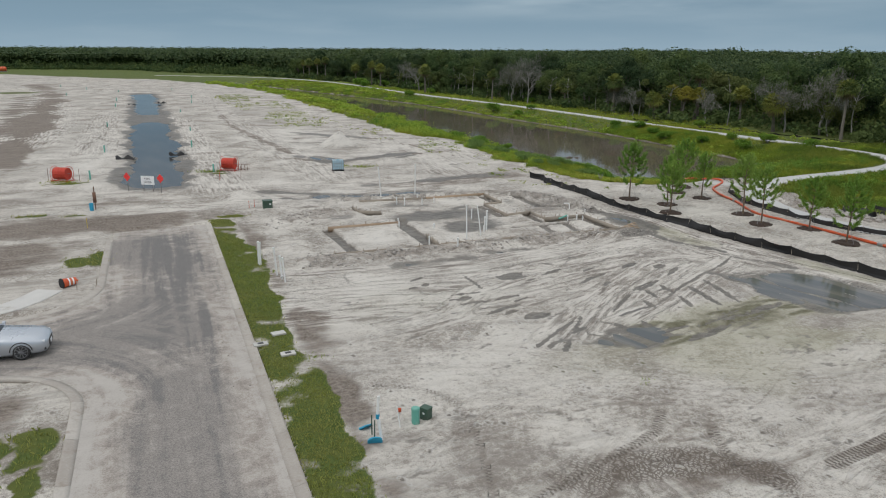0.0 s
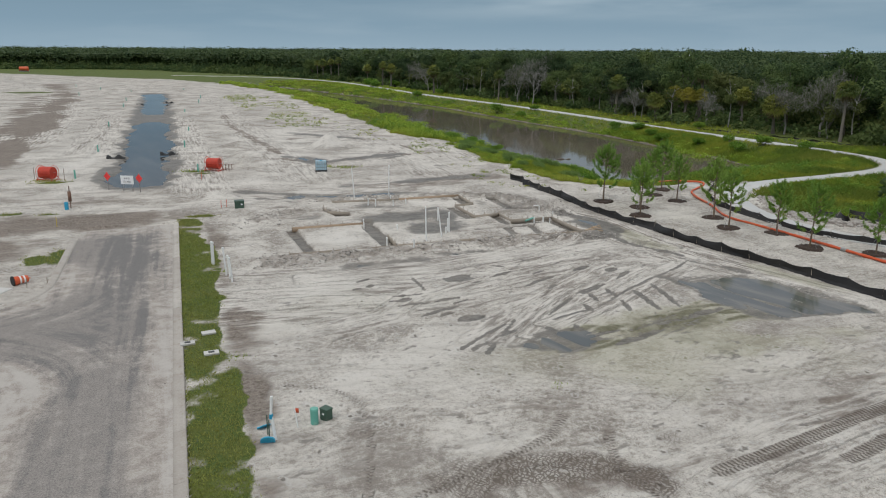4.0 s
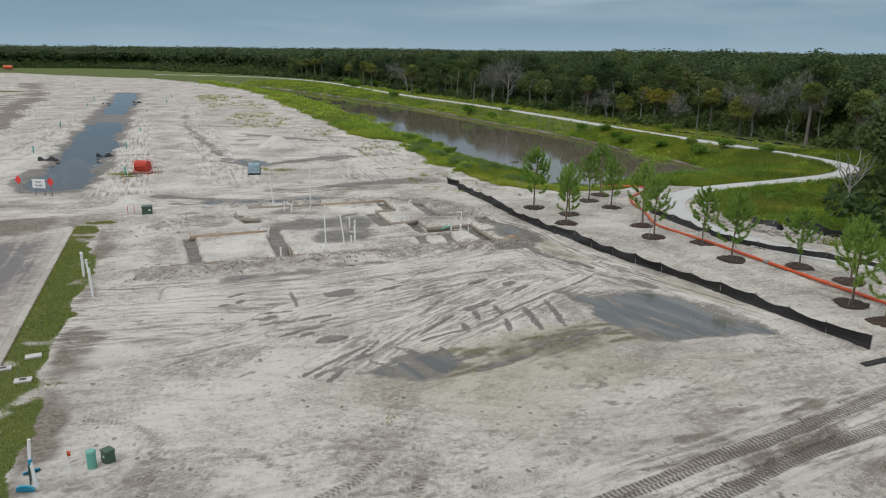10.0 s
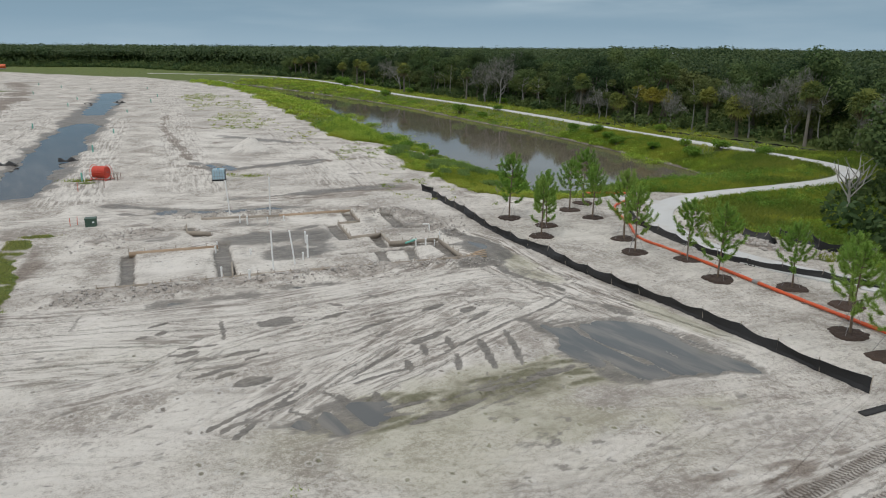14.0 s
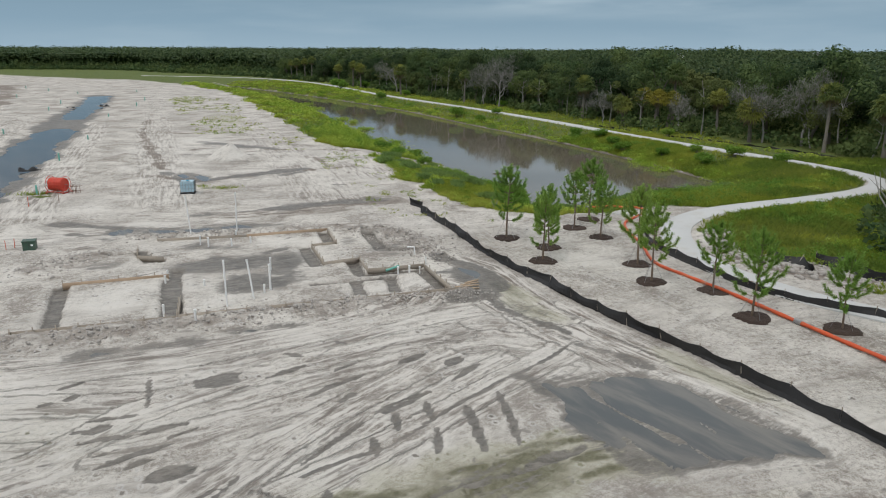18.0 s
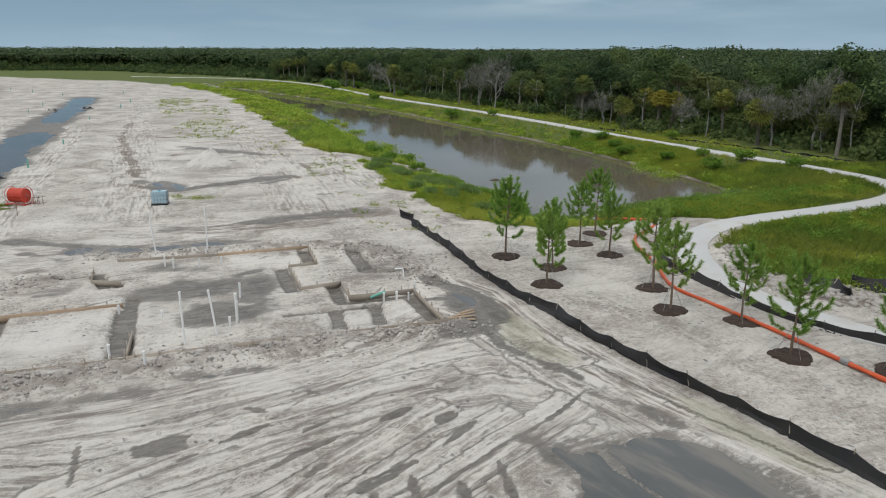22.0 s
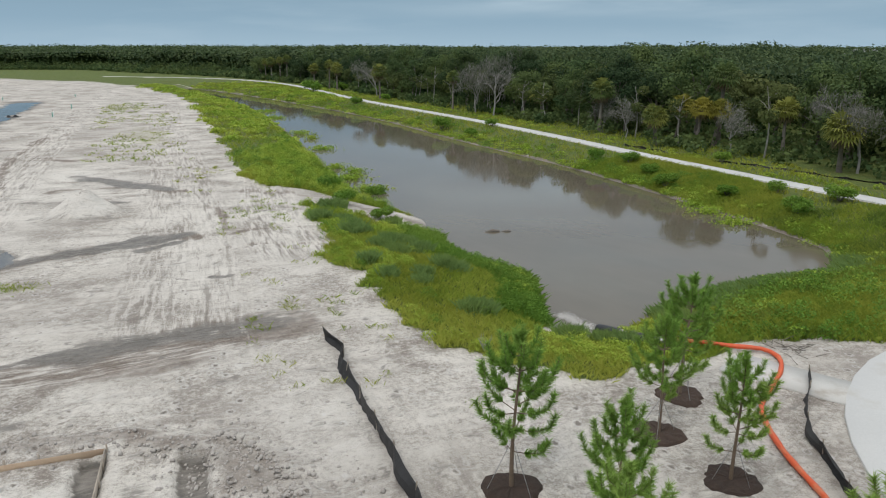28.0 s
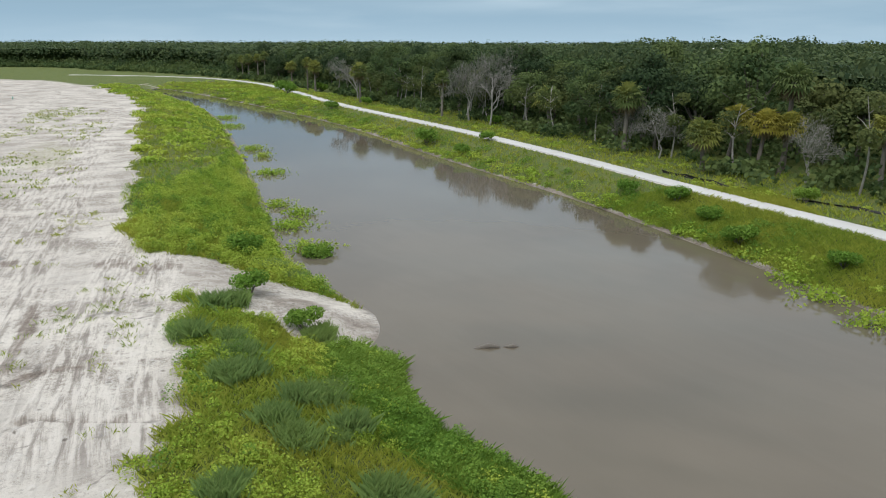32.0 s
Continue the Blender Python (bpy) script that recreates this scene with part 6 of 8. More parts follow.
def cable_reel(at, turn, label, rack):
    """A coil of red conduit on a stand with hoops."""
    ob = thing("cable_reel", label, "cable reel", (at[0], at[1], ground_z(*at)), turn, "cable reels")
    coil = part("coil", Bag().tube([(-0.75, 0, 0.86), (0.75, 0, 0.86)], 0.60, 20), M["red"], ob, "coil of red conduit", True)
    for i, x in enumerate(np.linspace(-0.72, 0.72, 13)):
        a = np.linspace(0, 2 * np.pi, 25)
        part("winding", Bag().tube(np.stack([np.full(25, x), np.cos(a) * (0.62 - 0.02 * (i % 2)), np.sin(a) * (0.62 - 0.02 * (i % 2)) + 0.86], 1), 0.068, 6, False), M["red"], coil, "", True)
    for x in (-0.84, 0.84):
        a = np.linspace(0, 2 * np.pi, 25)
        part("hoop", Bag().tube(np.stack([np.full(25, x), np.cos(a) * 0.82, np.sin(a) * 0.82 + 0.86], 1), 0.03, 6, False), M["red"], ob)
        for sgn in (-1, 1):
            part("leg", Bag().tube([(x * 1.1, sgn * 0.75, -0.05), (x * 1.05, 0, 0.9)], 0.035, 6), M["red"], ob)
        part("foot_rail", Bag().tube([(x * 1.1, -0.8, 0.03), (x * 1.1, 0.8, 0.03)], 0.035, 6), M["red"], ob)
    part("axle", Bag().tube([(-1.0, 0, 0.88), (1.0, 0, 0.88)], 0.035, 8), M["steel"], ob)
    part("cross_rail", Bag().tube([(-0.95, -0.78, 0.18), (0.95, -0.78, 0.18)], 0.035, 6), M["red"], ob)
    if rack:
        rk = Bag()
        for x in (1.35, 1.75, 2.15):
            for y in (-0.35, 0.35):
                rk.tube([(x, y, 0), (x, y, 0.78)], 0.025, 5)
        for z in (0.2, 0.78):
            for y in (-0.35, 0.35):
                rk.tube([(1.25, y, z), (2.5, y, z)], 0.025, 5)
        part("side_rack", rk, M["rust"], ob, "empty rusty steel rack")
    else:
        for x in (-1.9, -1.2, 1.9):
            part("upright_bar", Bag().tube([(x, 0.2, -0.1), (x, 0.25, 1.35)], 0.025, 5), M["rust"], ob)
    for o in ob.children:
        o.scale = (0.84, 0.84, 0.84)
    return ob


cable_reel((-37.4, 68.4), -8, "red conduit reel on a stand among weeds", False)
cable_reel((-23.7, 75.2), -8, "red conduit reel on a hooped stand with a rack", True)

tote = thing("liquid_tote", "pale blue caged liquid tote on a pallet", "tank", (-12.6, 75.6, ground_z(-12.6, 75.6)), 12)
part("tank", rounded_box((1.12, 0.94, 0.92), (0, 0, 0.15), 0.07, 3), M["tank"], tote)
cage = Bag()
for x in np.linspace(-0.58, 0.58, 6):
    for y in (-0.49, 0.49):
        cage.tube([(x, y, 0.12), (x, y, 1.1)], 0.012, 4)
for y in np.linspace(-0.49, 0.49, 5):
    for x in (-0.58, 0.58):
        cage.tube([(x, y, 0.12), (x, y, 1.1)], 0.012, 4)
for z in (0.14, 0.45, 0.78, 1.1):
    cage.tube([(-0.58, -0.49, z), (0.58, -0.49, z), (0.58, 0.49, z), (-0.58, 0.49, z), (-0.58, -0.49, z)], 0.013, 4, False)
part("cage", cage, M["steel"], tote)
part("pallet", rounded_box((1.2, 1.0, 0.12), (0, 0, 0), 0.01), M["black_pipe"], tote)
part("filler_cap", Bag().tube([(0, 0, 1.06), (0, 0, 1.12)], 0.12, 14), M["blue"], tote)


def valve_stub(at, height, mat="teal", pair=True):
    ob = thing("valve_marker", "short teal plastic utility marker post", "marker post", (at[0], at[1], ground_z(*at)), 0, "utility marker posts")
    part("post", Bag().tube([(0, 0, -0.1), (0, 0, height), (0, 0, height + 0.04)], [0.085, 0.085, 0.05], 10), M[mat], ob, smooth_faces=True)
    if pair:
        part("stick", Bag().tube([(0.2, 0.05, -0.1), (0.22, 0.05, height + 0.15)], 0.05, 6), M["pvc"], ob)
    return ob


for i, at in enumerate(((-55.2, 117.6), (-40.3, 112.6), (-25.0, 74.1), (-35.2, 69.2), (-71.7, 158.5), (-53.2, 145.2), (-42.4, 88.2), (-66, 190), (-80, 178), (-95, 214), (-60, 172), (-101, 196), (-110, 226), (-84, 226), (-125, 240), (-33.6, 93.2))):
    valve_stub(at, (0.75, 0.6, 0.8, 0.85)[i % 4], "teal", i % 2 == 0)
stub = thing("hydrant_stub", "blue capped water stub with a brown tagged stake", "hydrant stub", (-28.7, 55.6, ground_z(-28.7, 55.6)), 0)
part("stub_pipe", Bag().tube([(0, 0, -0.1), (0, 0, 0.55), (0, 0, 0.6)], [0.15, 0.15, 0.1], 12), M["blue"], stub, smooth_faces=True)
part("stake", Bag().tube([(0.12, 0.4, -0.1), (0.14, 0.4, 1.8)], 0.035, 6), M["rust"], stub)
part("tag", Bag().box((0.22, 0.12, 0.8), (0.12, 0.4, 0.55)), M["rust"], stub, "reddish wrapped tag")

# black inlet covers beside the flooded bed
for at, turn in (((-37.7, 83.0), 20), ((-33.0, 86.6), 25), ((-71.6, 167), 20), ((-66.4, 171), 20)):
    ob = thing("inlet_cover", "black fabric draped over a drain inlet beside water", "drain cover", (at[0], at[1], ground_z(*at)), turn, "drain covers")
    b = bmesh.new()
    bmesh.ops.create_grid(b, x_segments=10, y_segments=6, size=0.5)
    for v in b.verts:
        v.co.x *= 2.0
        v.co.z = 0.42 * max(0.0, 1 - (abs(v.co.y) * 2) ** 2) * (0.55 + 0.45 * math.sin(v.co.x * 5.5)) + 0.02
    bmesh.ops.solidify(b, geom=b.faces[:], thickness=0.02)
    part("fabric", b, M["fence_black"], ob)

# far site tank and stacked material
tk = thing("site_tank", "orange tank trailer far across the site", "tank", (-236, 397, 0.0), 20)
part("tank", Bag().tube([(-2.2, 0, 1.5), (2.2, 0, 1.5)], 1.15, 14), M["orange"], tk, smooth_faces=True)
part("frame", rounded_box((5.0, 1.8, 0.35), (0, 0, 0.05), 0.05), M["steel"], tk)


# ---- silt fences, hose, formwork ----
def silt_fence(name, line, height, label, group, gap=2.0, lean=0.12, seed=3):
    """Black fabric between wooden stakes, slack and uneven along its top."""
    rs = np.random.RandomState(seed)
    pts = np.asarray(line, float)
    d = np.concatenate([[0], np.cumsum(np.linalg.norm(np.diff(pts, axis=0), axis=1))])
    n = max(1, int(d[-1] / gap))
    ob = thing(name, label, "silt fence", group=group)
    tops = rs.uniform(-0.10, 0.06, n + 1)
    leans = rs.normal(size=n + 1) * lean
    for i in range(n + 1):
        p = np.array([np.interp(d[-1] * i / n, d, pts[:, k]) for k in range(2)])
        z = ground_z(*p)
        part("stake", Bag().tube([(p[0], p[1], z - 0.2), (p[0] + leans[i] * 0.8, p[1] + leans[i] * 0.5, z + height + tops[i] + 0.07)], 0.022, 5), M["wood"], ob)
    for i in range(n):
        m = 9
        q = np.linspace(0, 1, m)
        s = d[-1] * (i + q) / n
        xy = np.stack([np.interp(s, d, pts[:, k]) for k in range(2)], 1)
        t = np.gradient(xy, axis=0)
        t /= np.linalg.norm(t, axis=1)[:, None]
        nr = np.stack([t[:, 1], -t[:, 0]], 1)
        sag = 0.13 * np.sin(np.pi * q) * rs.uniform(0.4, 1.4)
        belly = 0.16 * np.sin(np.pi * q) * rs.normal()
        ln = leans[i] * (1 - q) + leans[i + 1] * q
        v = []
        for thick in (0.0, 0.02):
            for f in (0.0, 0.35, 0.7, 1.0):
                z = np.array([ground_z(*p) for p in xy]) - 0.04
                up = f * (height + tops[i] * (1 - q) + tops[i + 1] * q - sag)
                side_off = belly * math.sin(math.pi * min(1, f * 1.1)) + thick + rs.normal(size=m) * 0.012 + (0.10 if f == 0 else 0) * rs.rand(m)
                v.append(np.column_stack([xy + nr * side_off[:, None] + np.outer(ln * f, (0.8, 0.5)), z + up]))
        v = np.array(v)
        b = Bag()
        for a in range(2):
            for r in range(3):
                for c in range(m - 1):
                    b.add([v[a * 4 + r, c], v[a * 4 + r, c + 1], v[a * 4 + r + 1, c + 1], v[a * 4 + r + 1, c]], [(0, 1, 2, 3) if a == 0 else (3, 2, 1, 0)])
        for c in range(m - 1):
            b.add([v[3, c], v[3, c + 1], v[7, c + 1], v[7, c]], [(0, 1, 2, 3)])
        part("fabric_panel", b, M["fence_black"], ob)
    return ob


silt_fence("silt_fence", spline([(6.9, 72.0), (8.0, 70.1), (7.9, 69.2), (9.0, 66.6), (10.4, 63.4), (11.6, 60.0), (13.7, 55.0), (16.4, 50.0), (18.6, 46.0), (20.6, 43.0), (22.3, 39.9), (24.0, 36.7), (25.7, 33.4)], 0.5), 0.66,
           "long sagging black silt fence along the building lot", "silt fences")
silt_fence("silt_fence", spline([(25.9, 69.0), (24.5, 66.4), (23.6, 63.2), (23.4, 60.4), (23.9, 57.4), (25.1, 54.2), (26.6, 51.1), (29.0, 48.4), (31.6, 46.7), (36, 43.6), (42, 39)], 0.5), 0.52, "black silt fence leaning beside the white path", "silt fences", 2.0, 0.2, 5)
silt_fence("silt_fence", [(29.6, 56.9), (30.4, 55.8), (31.2, 54.6)], 0.55, "collapsed piece of black silt fence in rubble", "silt fences", 1.2, 0.35, 6)
silt_fence("silt_fence", [(32.0, 56.6), (33.0, 55.0), (33.4, 53.6), (35.4, 51.4)], 0.72, "torn black silt fence before tall grass", "silt fences", 1.3, 0.3, 7)
silt_fence("silt_fence", spline([(33.5, 136), (37.1, 129.1), (40.5, 123.9), (44.1, 119.5), (52, 108), (56, 98)], 1.0), 0.32, "low black silt fence before the woods", "silt fences", 3.0, 0.1, 8)
# fallen end of the long fence
fl = Bag().box((1.5, 0.30, 0.05), (0, 0, 0)).box((0.8, 0.25, 0.06), (0.6, -0.3, 0.0), 40)
solid("fallen_fabric", fl, M["fence_black"], "loose black fence fabric fallen on sand", "fabric", (25.2, 32.0, ground_z(25.2, 32.0) + 0.01), 25)

hose = thing("discharge_hose", "orange lay-flat discharge hose with a black outlet pipe", "hose")
course = spline([(21.3, 73.0, -0.30), (22.7, 72.3, -0.05), (24.0, 71.6, 0.06), (24.9, 71.3, 0.10), (25.25, 70.5, 0.10), (24.8, 69.2, 0.10), (23.6, 67.4, 0.10), (22.8, 66.0, 0.10), (22.45, 63.5, 0.10), (22.6, 60.0, 0.10), (22.35, 57.0, 0.10),
                 (22.5, 55.3, 0.10), (23.4, 53.4, 0.10), (24.9, 50.3, 0.10), (26.6, 46.2, 0.10), (28.5, 41.7, 0.10), (31, 36, 0.10), (34.5, 28, 0.10)], 0.35)
for i in range(0, len(course) - 1, 40):
    seg = course[i:i + 41]
    if len(seg) > 2:
        wob = 0.092 + 0.010 * np.sin(np.arange(len(seg)) * 1.7)
        part("hose_length", Bag().tube(seg, wob, 10), M["orange"], hose, smooth_faces=True)
        part("coupling", Bag().tube(seg[:2], 0.128, 10), M["steel"], hose, "grey metal coupling")
for a, b in (((19.45, 77.2, -1.45), (20.1, 75.6, -1.05)), ((20.45, 74.8, -0.85), (21.35, 73.0, -0.38))):
    a, b = np.array(a), np.array(b)
    ribs = np.array([a + (b - a) * k / 24 for k in range(25)])
    part("outlet_pipe", Bag().tube(ribs, np.where(np.arange(25) % 2, 0.25, 0.225), 14), M["black_pipe"], hose, "ribbed black outlet pipe")
fo = Bag()
rs = np.random.RandomState(4)
pts = np.stack([rs.uniform(-1, 1, 260) ** 3 * 0.5, rs.rand(260) * 2.6, rs.rand(260) * 0.04], 1)
fo.quads(leaf_quads(rs, np.repeat(pts, 8, 0) + rs.normal(size=(2080, 3)) * (0.16, 0.16, 0.006), 0.045, 4.0))
solid("churned_water", fo, M["foam"], "white churned water below the outlet pipe", "water", (19.2, 77.3, WATER + 0.02), 32, kind="stuff")
rk = Bag()
for _ in range(90):
    p = rs.normal(size=2) * (0.55, 0.28)
    s = rs.uniform(0.08, 0.26)
    rk.box((s, s * rs.uniform(0.6, 1), s * 0.6), (p[0], p[1], -0.04), rs.uniform(0, 180), 0.6)
solid("outlet_stones", rk, M["rubble"], "pale stones between the outlet pipes", "stones", (20.3, 75.2, -0.98), 30, kind="stuff")
ru = Bag()
for _ in range(420):
    t, w = rs.uniform(-4.5, 4.5), rs.normal() * 0.75
    x, y = 31.4 + t * 0.74 + w * 0.67, 54.4 - t * 0.67 + w * 0.74
    s = rs.uniform(0.06, 0.30)
    ru.box((s * rs.uniform(0.8, 2.0), s, s * 0.55), (x, y, ground_z(x, y) - 0.02), rs.uniform(0, 180), 0.65)
eroded = spline([(28.9, 64.0), (28.0, 61.5), (27.8, 58.5), (28.6, 55.8)], 0.3)
for _ in range(380):
    x, y = eroded[rs.randint(len(eroded))] + rs.normal(size=2) * 0.55
    s = rs.uniform(0.05, 0.24)
    if seg_dist(np.array([x]), np.array([y]), PATH_LINE)[0] > 1.15:
        ru.box((s * rs.uniform(0.8, 2.0), s, s * 0.6), (x, y, ground_z(x, y) - 0.02), rs.uniform(0, 180), 0.6)
solid("rubble_strip", ru, M["rubble"], "broken clods and litter on bare earth", "rubble", kind="stuff")
cl = Bag()
for pts, wd, n in (([(-9.5, 42.0), (-6, 43.2), (2.0, 46.6), (7.5, 48.7), (11.6, 49.9)], 0.7, 2200), ([(-10.5, 60.3), (-5.5, 61.6), (1.6, 63.6), (4.5, 63.2)], 0.5, 900), ([(5.2, 63.2), (7.6, 61.2), (8.6, 58.6), (9.6, 57.0)], 0.9, 1700), ([(-13, 52.5), (-11.2, 56)], 0.8, 400)):
    ln = spline(pts, 0.5)
    for _ in range(n):
        p = ln[rs.randint(len(ln))] + rs.normal(size=2) * wd
        s = abs(rs.normal()) * 0.045 + 0.02
        cl.box((s * rs.uniform(0.9, 1.8), s, s * 0.7), (p[0], p[1], ground_z(*p) - 0.015), rs.uniform(0, 180), 0.6)
solid("soil_clods", cl, M["rubble"], "crumbled soil clods heaped along the footings", "soil", kind="stuff")

forms = thing("footing_forms", "wooden footing forms and stakes round trenches", "formwork")


def board(a, b, mat="wood", up=0.15, thick=0.045):
    a, b = np.array(a, float), np.array(b, float)
    ln = np.linalg.norm(b - a)
    n = max(1, round(ln / 3.6))
    for i in range(n):
        p, q = a + (b - a) * i / n, a + (b - a) * (i + 1) / n
        z = max(ground_z(*p), ground_z(*q), -0.05) * 0.3
        c = (p + q) / 2
        ang = math.degrees(math.atan2(*(q - p)[::-1]))
        bg = Bag().box((np.linalg.norm(q - p) - 0.01, thick, up + 0.2), (c[0], c[1], z - 0.2), ang)
        part("board", bg, M[mat], forms)
    for i in range(int(ln / 0.9) + 1):
        p = a + (b - a) * min(1, i * 0.9 / ln)
        nv = np.array((-(b - a)[1], (b - a)[0])) / ln * 0.05
        part("stake", Bag().box((0.05, 0.05, 0.62), (p[0] + nv[0], p[1] + nv[1], -0.3), 20, 0.9), M["wood"], forms)


for a, b, m in (((1.8, 62.9), (3.0, 59.4), "wood"), ((3.0, 59.4), (1.55, 58.75), "wood"), ((1.55, 58.75), (3.1, 54.8), "wood"), ((3.1, 54.8), (5.0, 55.9), "wood"), ((5.0, 55.9), (5.8, 53.6), "wood"), ((5.8, 53.6), (8.9, 54.75), "wood"),
                ((8.9, 54.75), (10.55, 50.6), "wood"), ((11.1, 50.5), (-8.4, 43.4), "wood"), ((-9.75, 50.2), (-4.9, 52.1), "wood_new"), ((-3.2, 60.9), (1.8, 62.9), "wood_new"), ((-8.6, 59.5), (-3.2, 60.9), "wood"),
                ((-8.9, 57.2), (-8.2, 55.6), "wood"), ((-8.2, 55.6), (-6.5, 55.4), "wood"), ((-2.1, 46.2), (-2.9, 48.6), "wood")):
    board(a, b, m)
loose = thing("loose_boards", "pale loose boards at a corner of the footings", "boards", (11.2, 50.7, ground_z(11.2, 50.7)), 20)
for i in range(4):
    part("board", Bag().box((1.5 - 0.2 * i, 0.14, 0.04), (0.2 * i, 0.2 * i - 0.2, 0.03 + 0.045 * i), 12 * i - 14), M["wood_new"], loose)

# plumbing risers in and round the footings: place, height, radius, lean
TALL = (((-6.95, 61.0), 2.55, 0.045, (-0.2, 0.0)), ((-4.15, 61.9), 2.65, 0.045, (0.05, 0.0)), ((-0.2, 47.5), 2.3, 0.045, (-0.05, 0.05)), ((0.8, 48.6), 2.0, 0.045, (-0.28, 0.1)))
SHORT = (((1.25, 50.0), 1.4, 0.055), ((1.15, 50.4), 0.9, 0.05), ((1.05, 49.6), 0.45, 0.05), ((0.35, 53.5), 0.75, 0.05), ((-5.5, 58.7), 0.6, 0.045), ((-4.85, 58.3), 0.6, 0.05), ((-3.45, 58.5), 0.5, 0.045), ((-2.5, 59.4), 0.4, 0.05), ((-3.9, 60.9), 0.4, 0.05),
         ((7.5, 53.7), 0.5, 0.05), ((8.15, 53.6), 0.6, 0.055), ((8.7, 54.1), 0.4, 0.04), ((-0.85, 45.1), 0.6, 0.055), ((-2.65, 45.95), 0.6, 0.05), ((-5.0, 52.2), 0.55, 0.045), ((-4.9, 51.6), 0.45, 0.05), ((-2.4, 50.6), 0.35, 0.05), ((9.0, 54.9), 0.5, 0.035))
for at, h, r, ln in TALL:
    pipe_post(at, h, r, ln, "tall slim white pipe standing in the footings", group="tall pipes in the footings")
for at, h, r in SHORT:
    pipe_post(at, h, r, (0, 0), "white plumbing riser standing in the footings", group="plumbing risers")
spare = thing("pipe_offcut", "short teal pipe offcut lying across a trench", "pipe", (7.25, 53.75, 0.06), 25)
part("pipe", Bag().tube([(-0.45, 0, 0), (0.35, 0.1, 0.16)], 0.07, 10), M["teal"], spare, smooth_faces=True)
bracket = thing("bent_pipe", "white bent pipe by a flooded trench", "pipe", (8.0, 57.1, ground_z(8.0, 57.1)), 10)
part("pipe", Bag().tube([(-0.25, 0, 0.5), (0.15, 0, 0.5), (0.2, 0, 0.42), (0.22, 0, -0.1)], 0.045, 8), M["pvc"], bracket, smooth_faces=True)
brace = thing("pipe_brace", "white diagonal pipe tie between two pipes", "pipe", (-10.4, 38.45, ground_z(-10.4, 38.4)), -58)
part("pipe", Bag().tube([(-0.32, 0, 0.12), (0.32, 0, 0.38)], 0.04, 8), M["pvc"], brace, smooth_faces=True)


# ---- young planted pines ----
def make_pine(seed, height):
    rs = np.random.RandomState(seed)
    ob = thing("pine_tree", "young pine in a ring of brown mulch, tied with wires", "pine tree", group="planted pines")
    lean = rs.normal(size=2) * 0.06
    stem = lambda f: np.array((lean[0] * f + 0.04 * math.sin(5 * f + seed), lean[1] * f + 0.04 * math.cos(4 * f), height * f))
    part("trunk", Bag().tube([stem(f) - np.array((0, 0, 0.1 if f == 0 else 0)) for f in np.linspace(0, 0.97, 9)], np.linspace(0.062, 0.014, 9), 8), M["bark_pine"], ob, smooth_faces=True)
    needles = []

    def brush(path, density, length):
        """Needles all round a shoot, swept forward."""
        path = np.asarray(path)
        n = int(density * np.linalg.norm(np.diff(path, axis=0), axis=1).sum()) + 12
        f = rs.rand(n) * (len(path) - 1.001)
        i = f.astype(int)
        base = path[i] + (path[i + 1] - path[i]) * (f - i)[:, None]
        way = path[i + 1] - path[i]
        way /= np.linalg.norm(way, axis=1)[:, None] + 1e-9
        d = rs.normal(size=(n, 3))
        d -= way * np.sum(d * way, 1)[:, None]
        d /= np.linalg.norm(d, axis=1)[:, None] + 1e-9
        d = d * 0.95 + way * 0.7 + np.array((0, 0, 0.05))
        d /= np.linalg.norm(d, axis=1)[:, None]
        ln = length * rs.uniform(0.7, 1.15, n)
        w = np.cross(d, rs.normal(size=(n, 3)))
        w *= 0.009 / (np.linalg.norm(w, axis=1)[:, None] + 1e-9)
        tip = base + d * ln[:, None]
        needles.append(np.stack([base - w, base + w, tip], 1))

    turn = rs.rand() * 6.28
    for q, (f, count, long) in enumerate(((0.25, 3, 0.85), (0.40, 4, 1.0), (0.52, 5, 0.95), (0.64, 5, 0.82), (0.75, 5, 0.66), (0.85, 4, 0.48))):
        for k in range(count):
            if f < 0.3 and rs.rand() < 0.35:
                continue
            a = turn + q * 0.9 + k * 2 * np.pi / count + rs.normal() * 0.3
            p0 = stem(f + rs.normal() * 0.015)
            reach = long * rs.uniform(0.75, 1.2) * height / 4.0
            way = np.array((math.cos(a), math.sin(a), 0))
            rise = reach * (0.15 + 0.9 * f)
            p1 = p0 + way * reach * 0.5 + np.array((0, 0, rise * 0.25))
            p2 = p0 + way * reach * 0.88 + np.array((0, 0, rise * 0.70))
            p3 = p0 + way * reach * 1.02 + np.array((0, 0, rise + 0.22))
            needles.clear()
            wood = Bag().tube([p0, p1, p2, p3], [0.016, 0.012, 0.009, 0.006], 4, False)
            brush([p0 + (p1 - p0) * 0.7, p1, p2, p3], 420, 0.20)
            for s in (-1, 1):
                if rs.rand() < 0.4:
                    continue
                b0 = p0 + (p2 - p0) * rs.uniform(0.45, 0.75)
                b1 = b0 + way * 0.22 * reach + np.cross(way, (0, 0, 1.0)) * s * rs.uniform(0.20, 0.34) * reach + np.array((0, 0, 0.20))
                wood.tube([b0, b1], [0.007, 0.005], 3, False)
                brush([b0 + (b1 - b0) * 0.2, b1], 420, 0.17)
            limb = part("branch", wood, M["bark_pine"], ob)
            part("needles", Bag().tris(np.concatenate(needles)), M["foliage_pine"], limb)
    needles.clear()
    brush([stem(0.78), stem(0.90), stem(1.0) + np.array((0, 0, 0.20))], 420, 0.19)
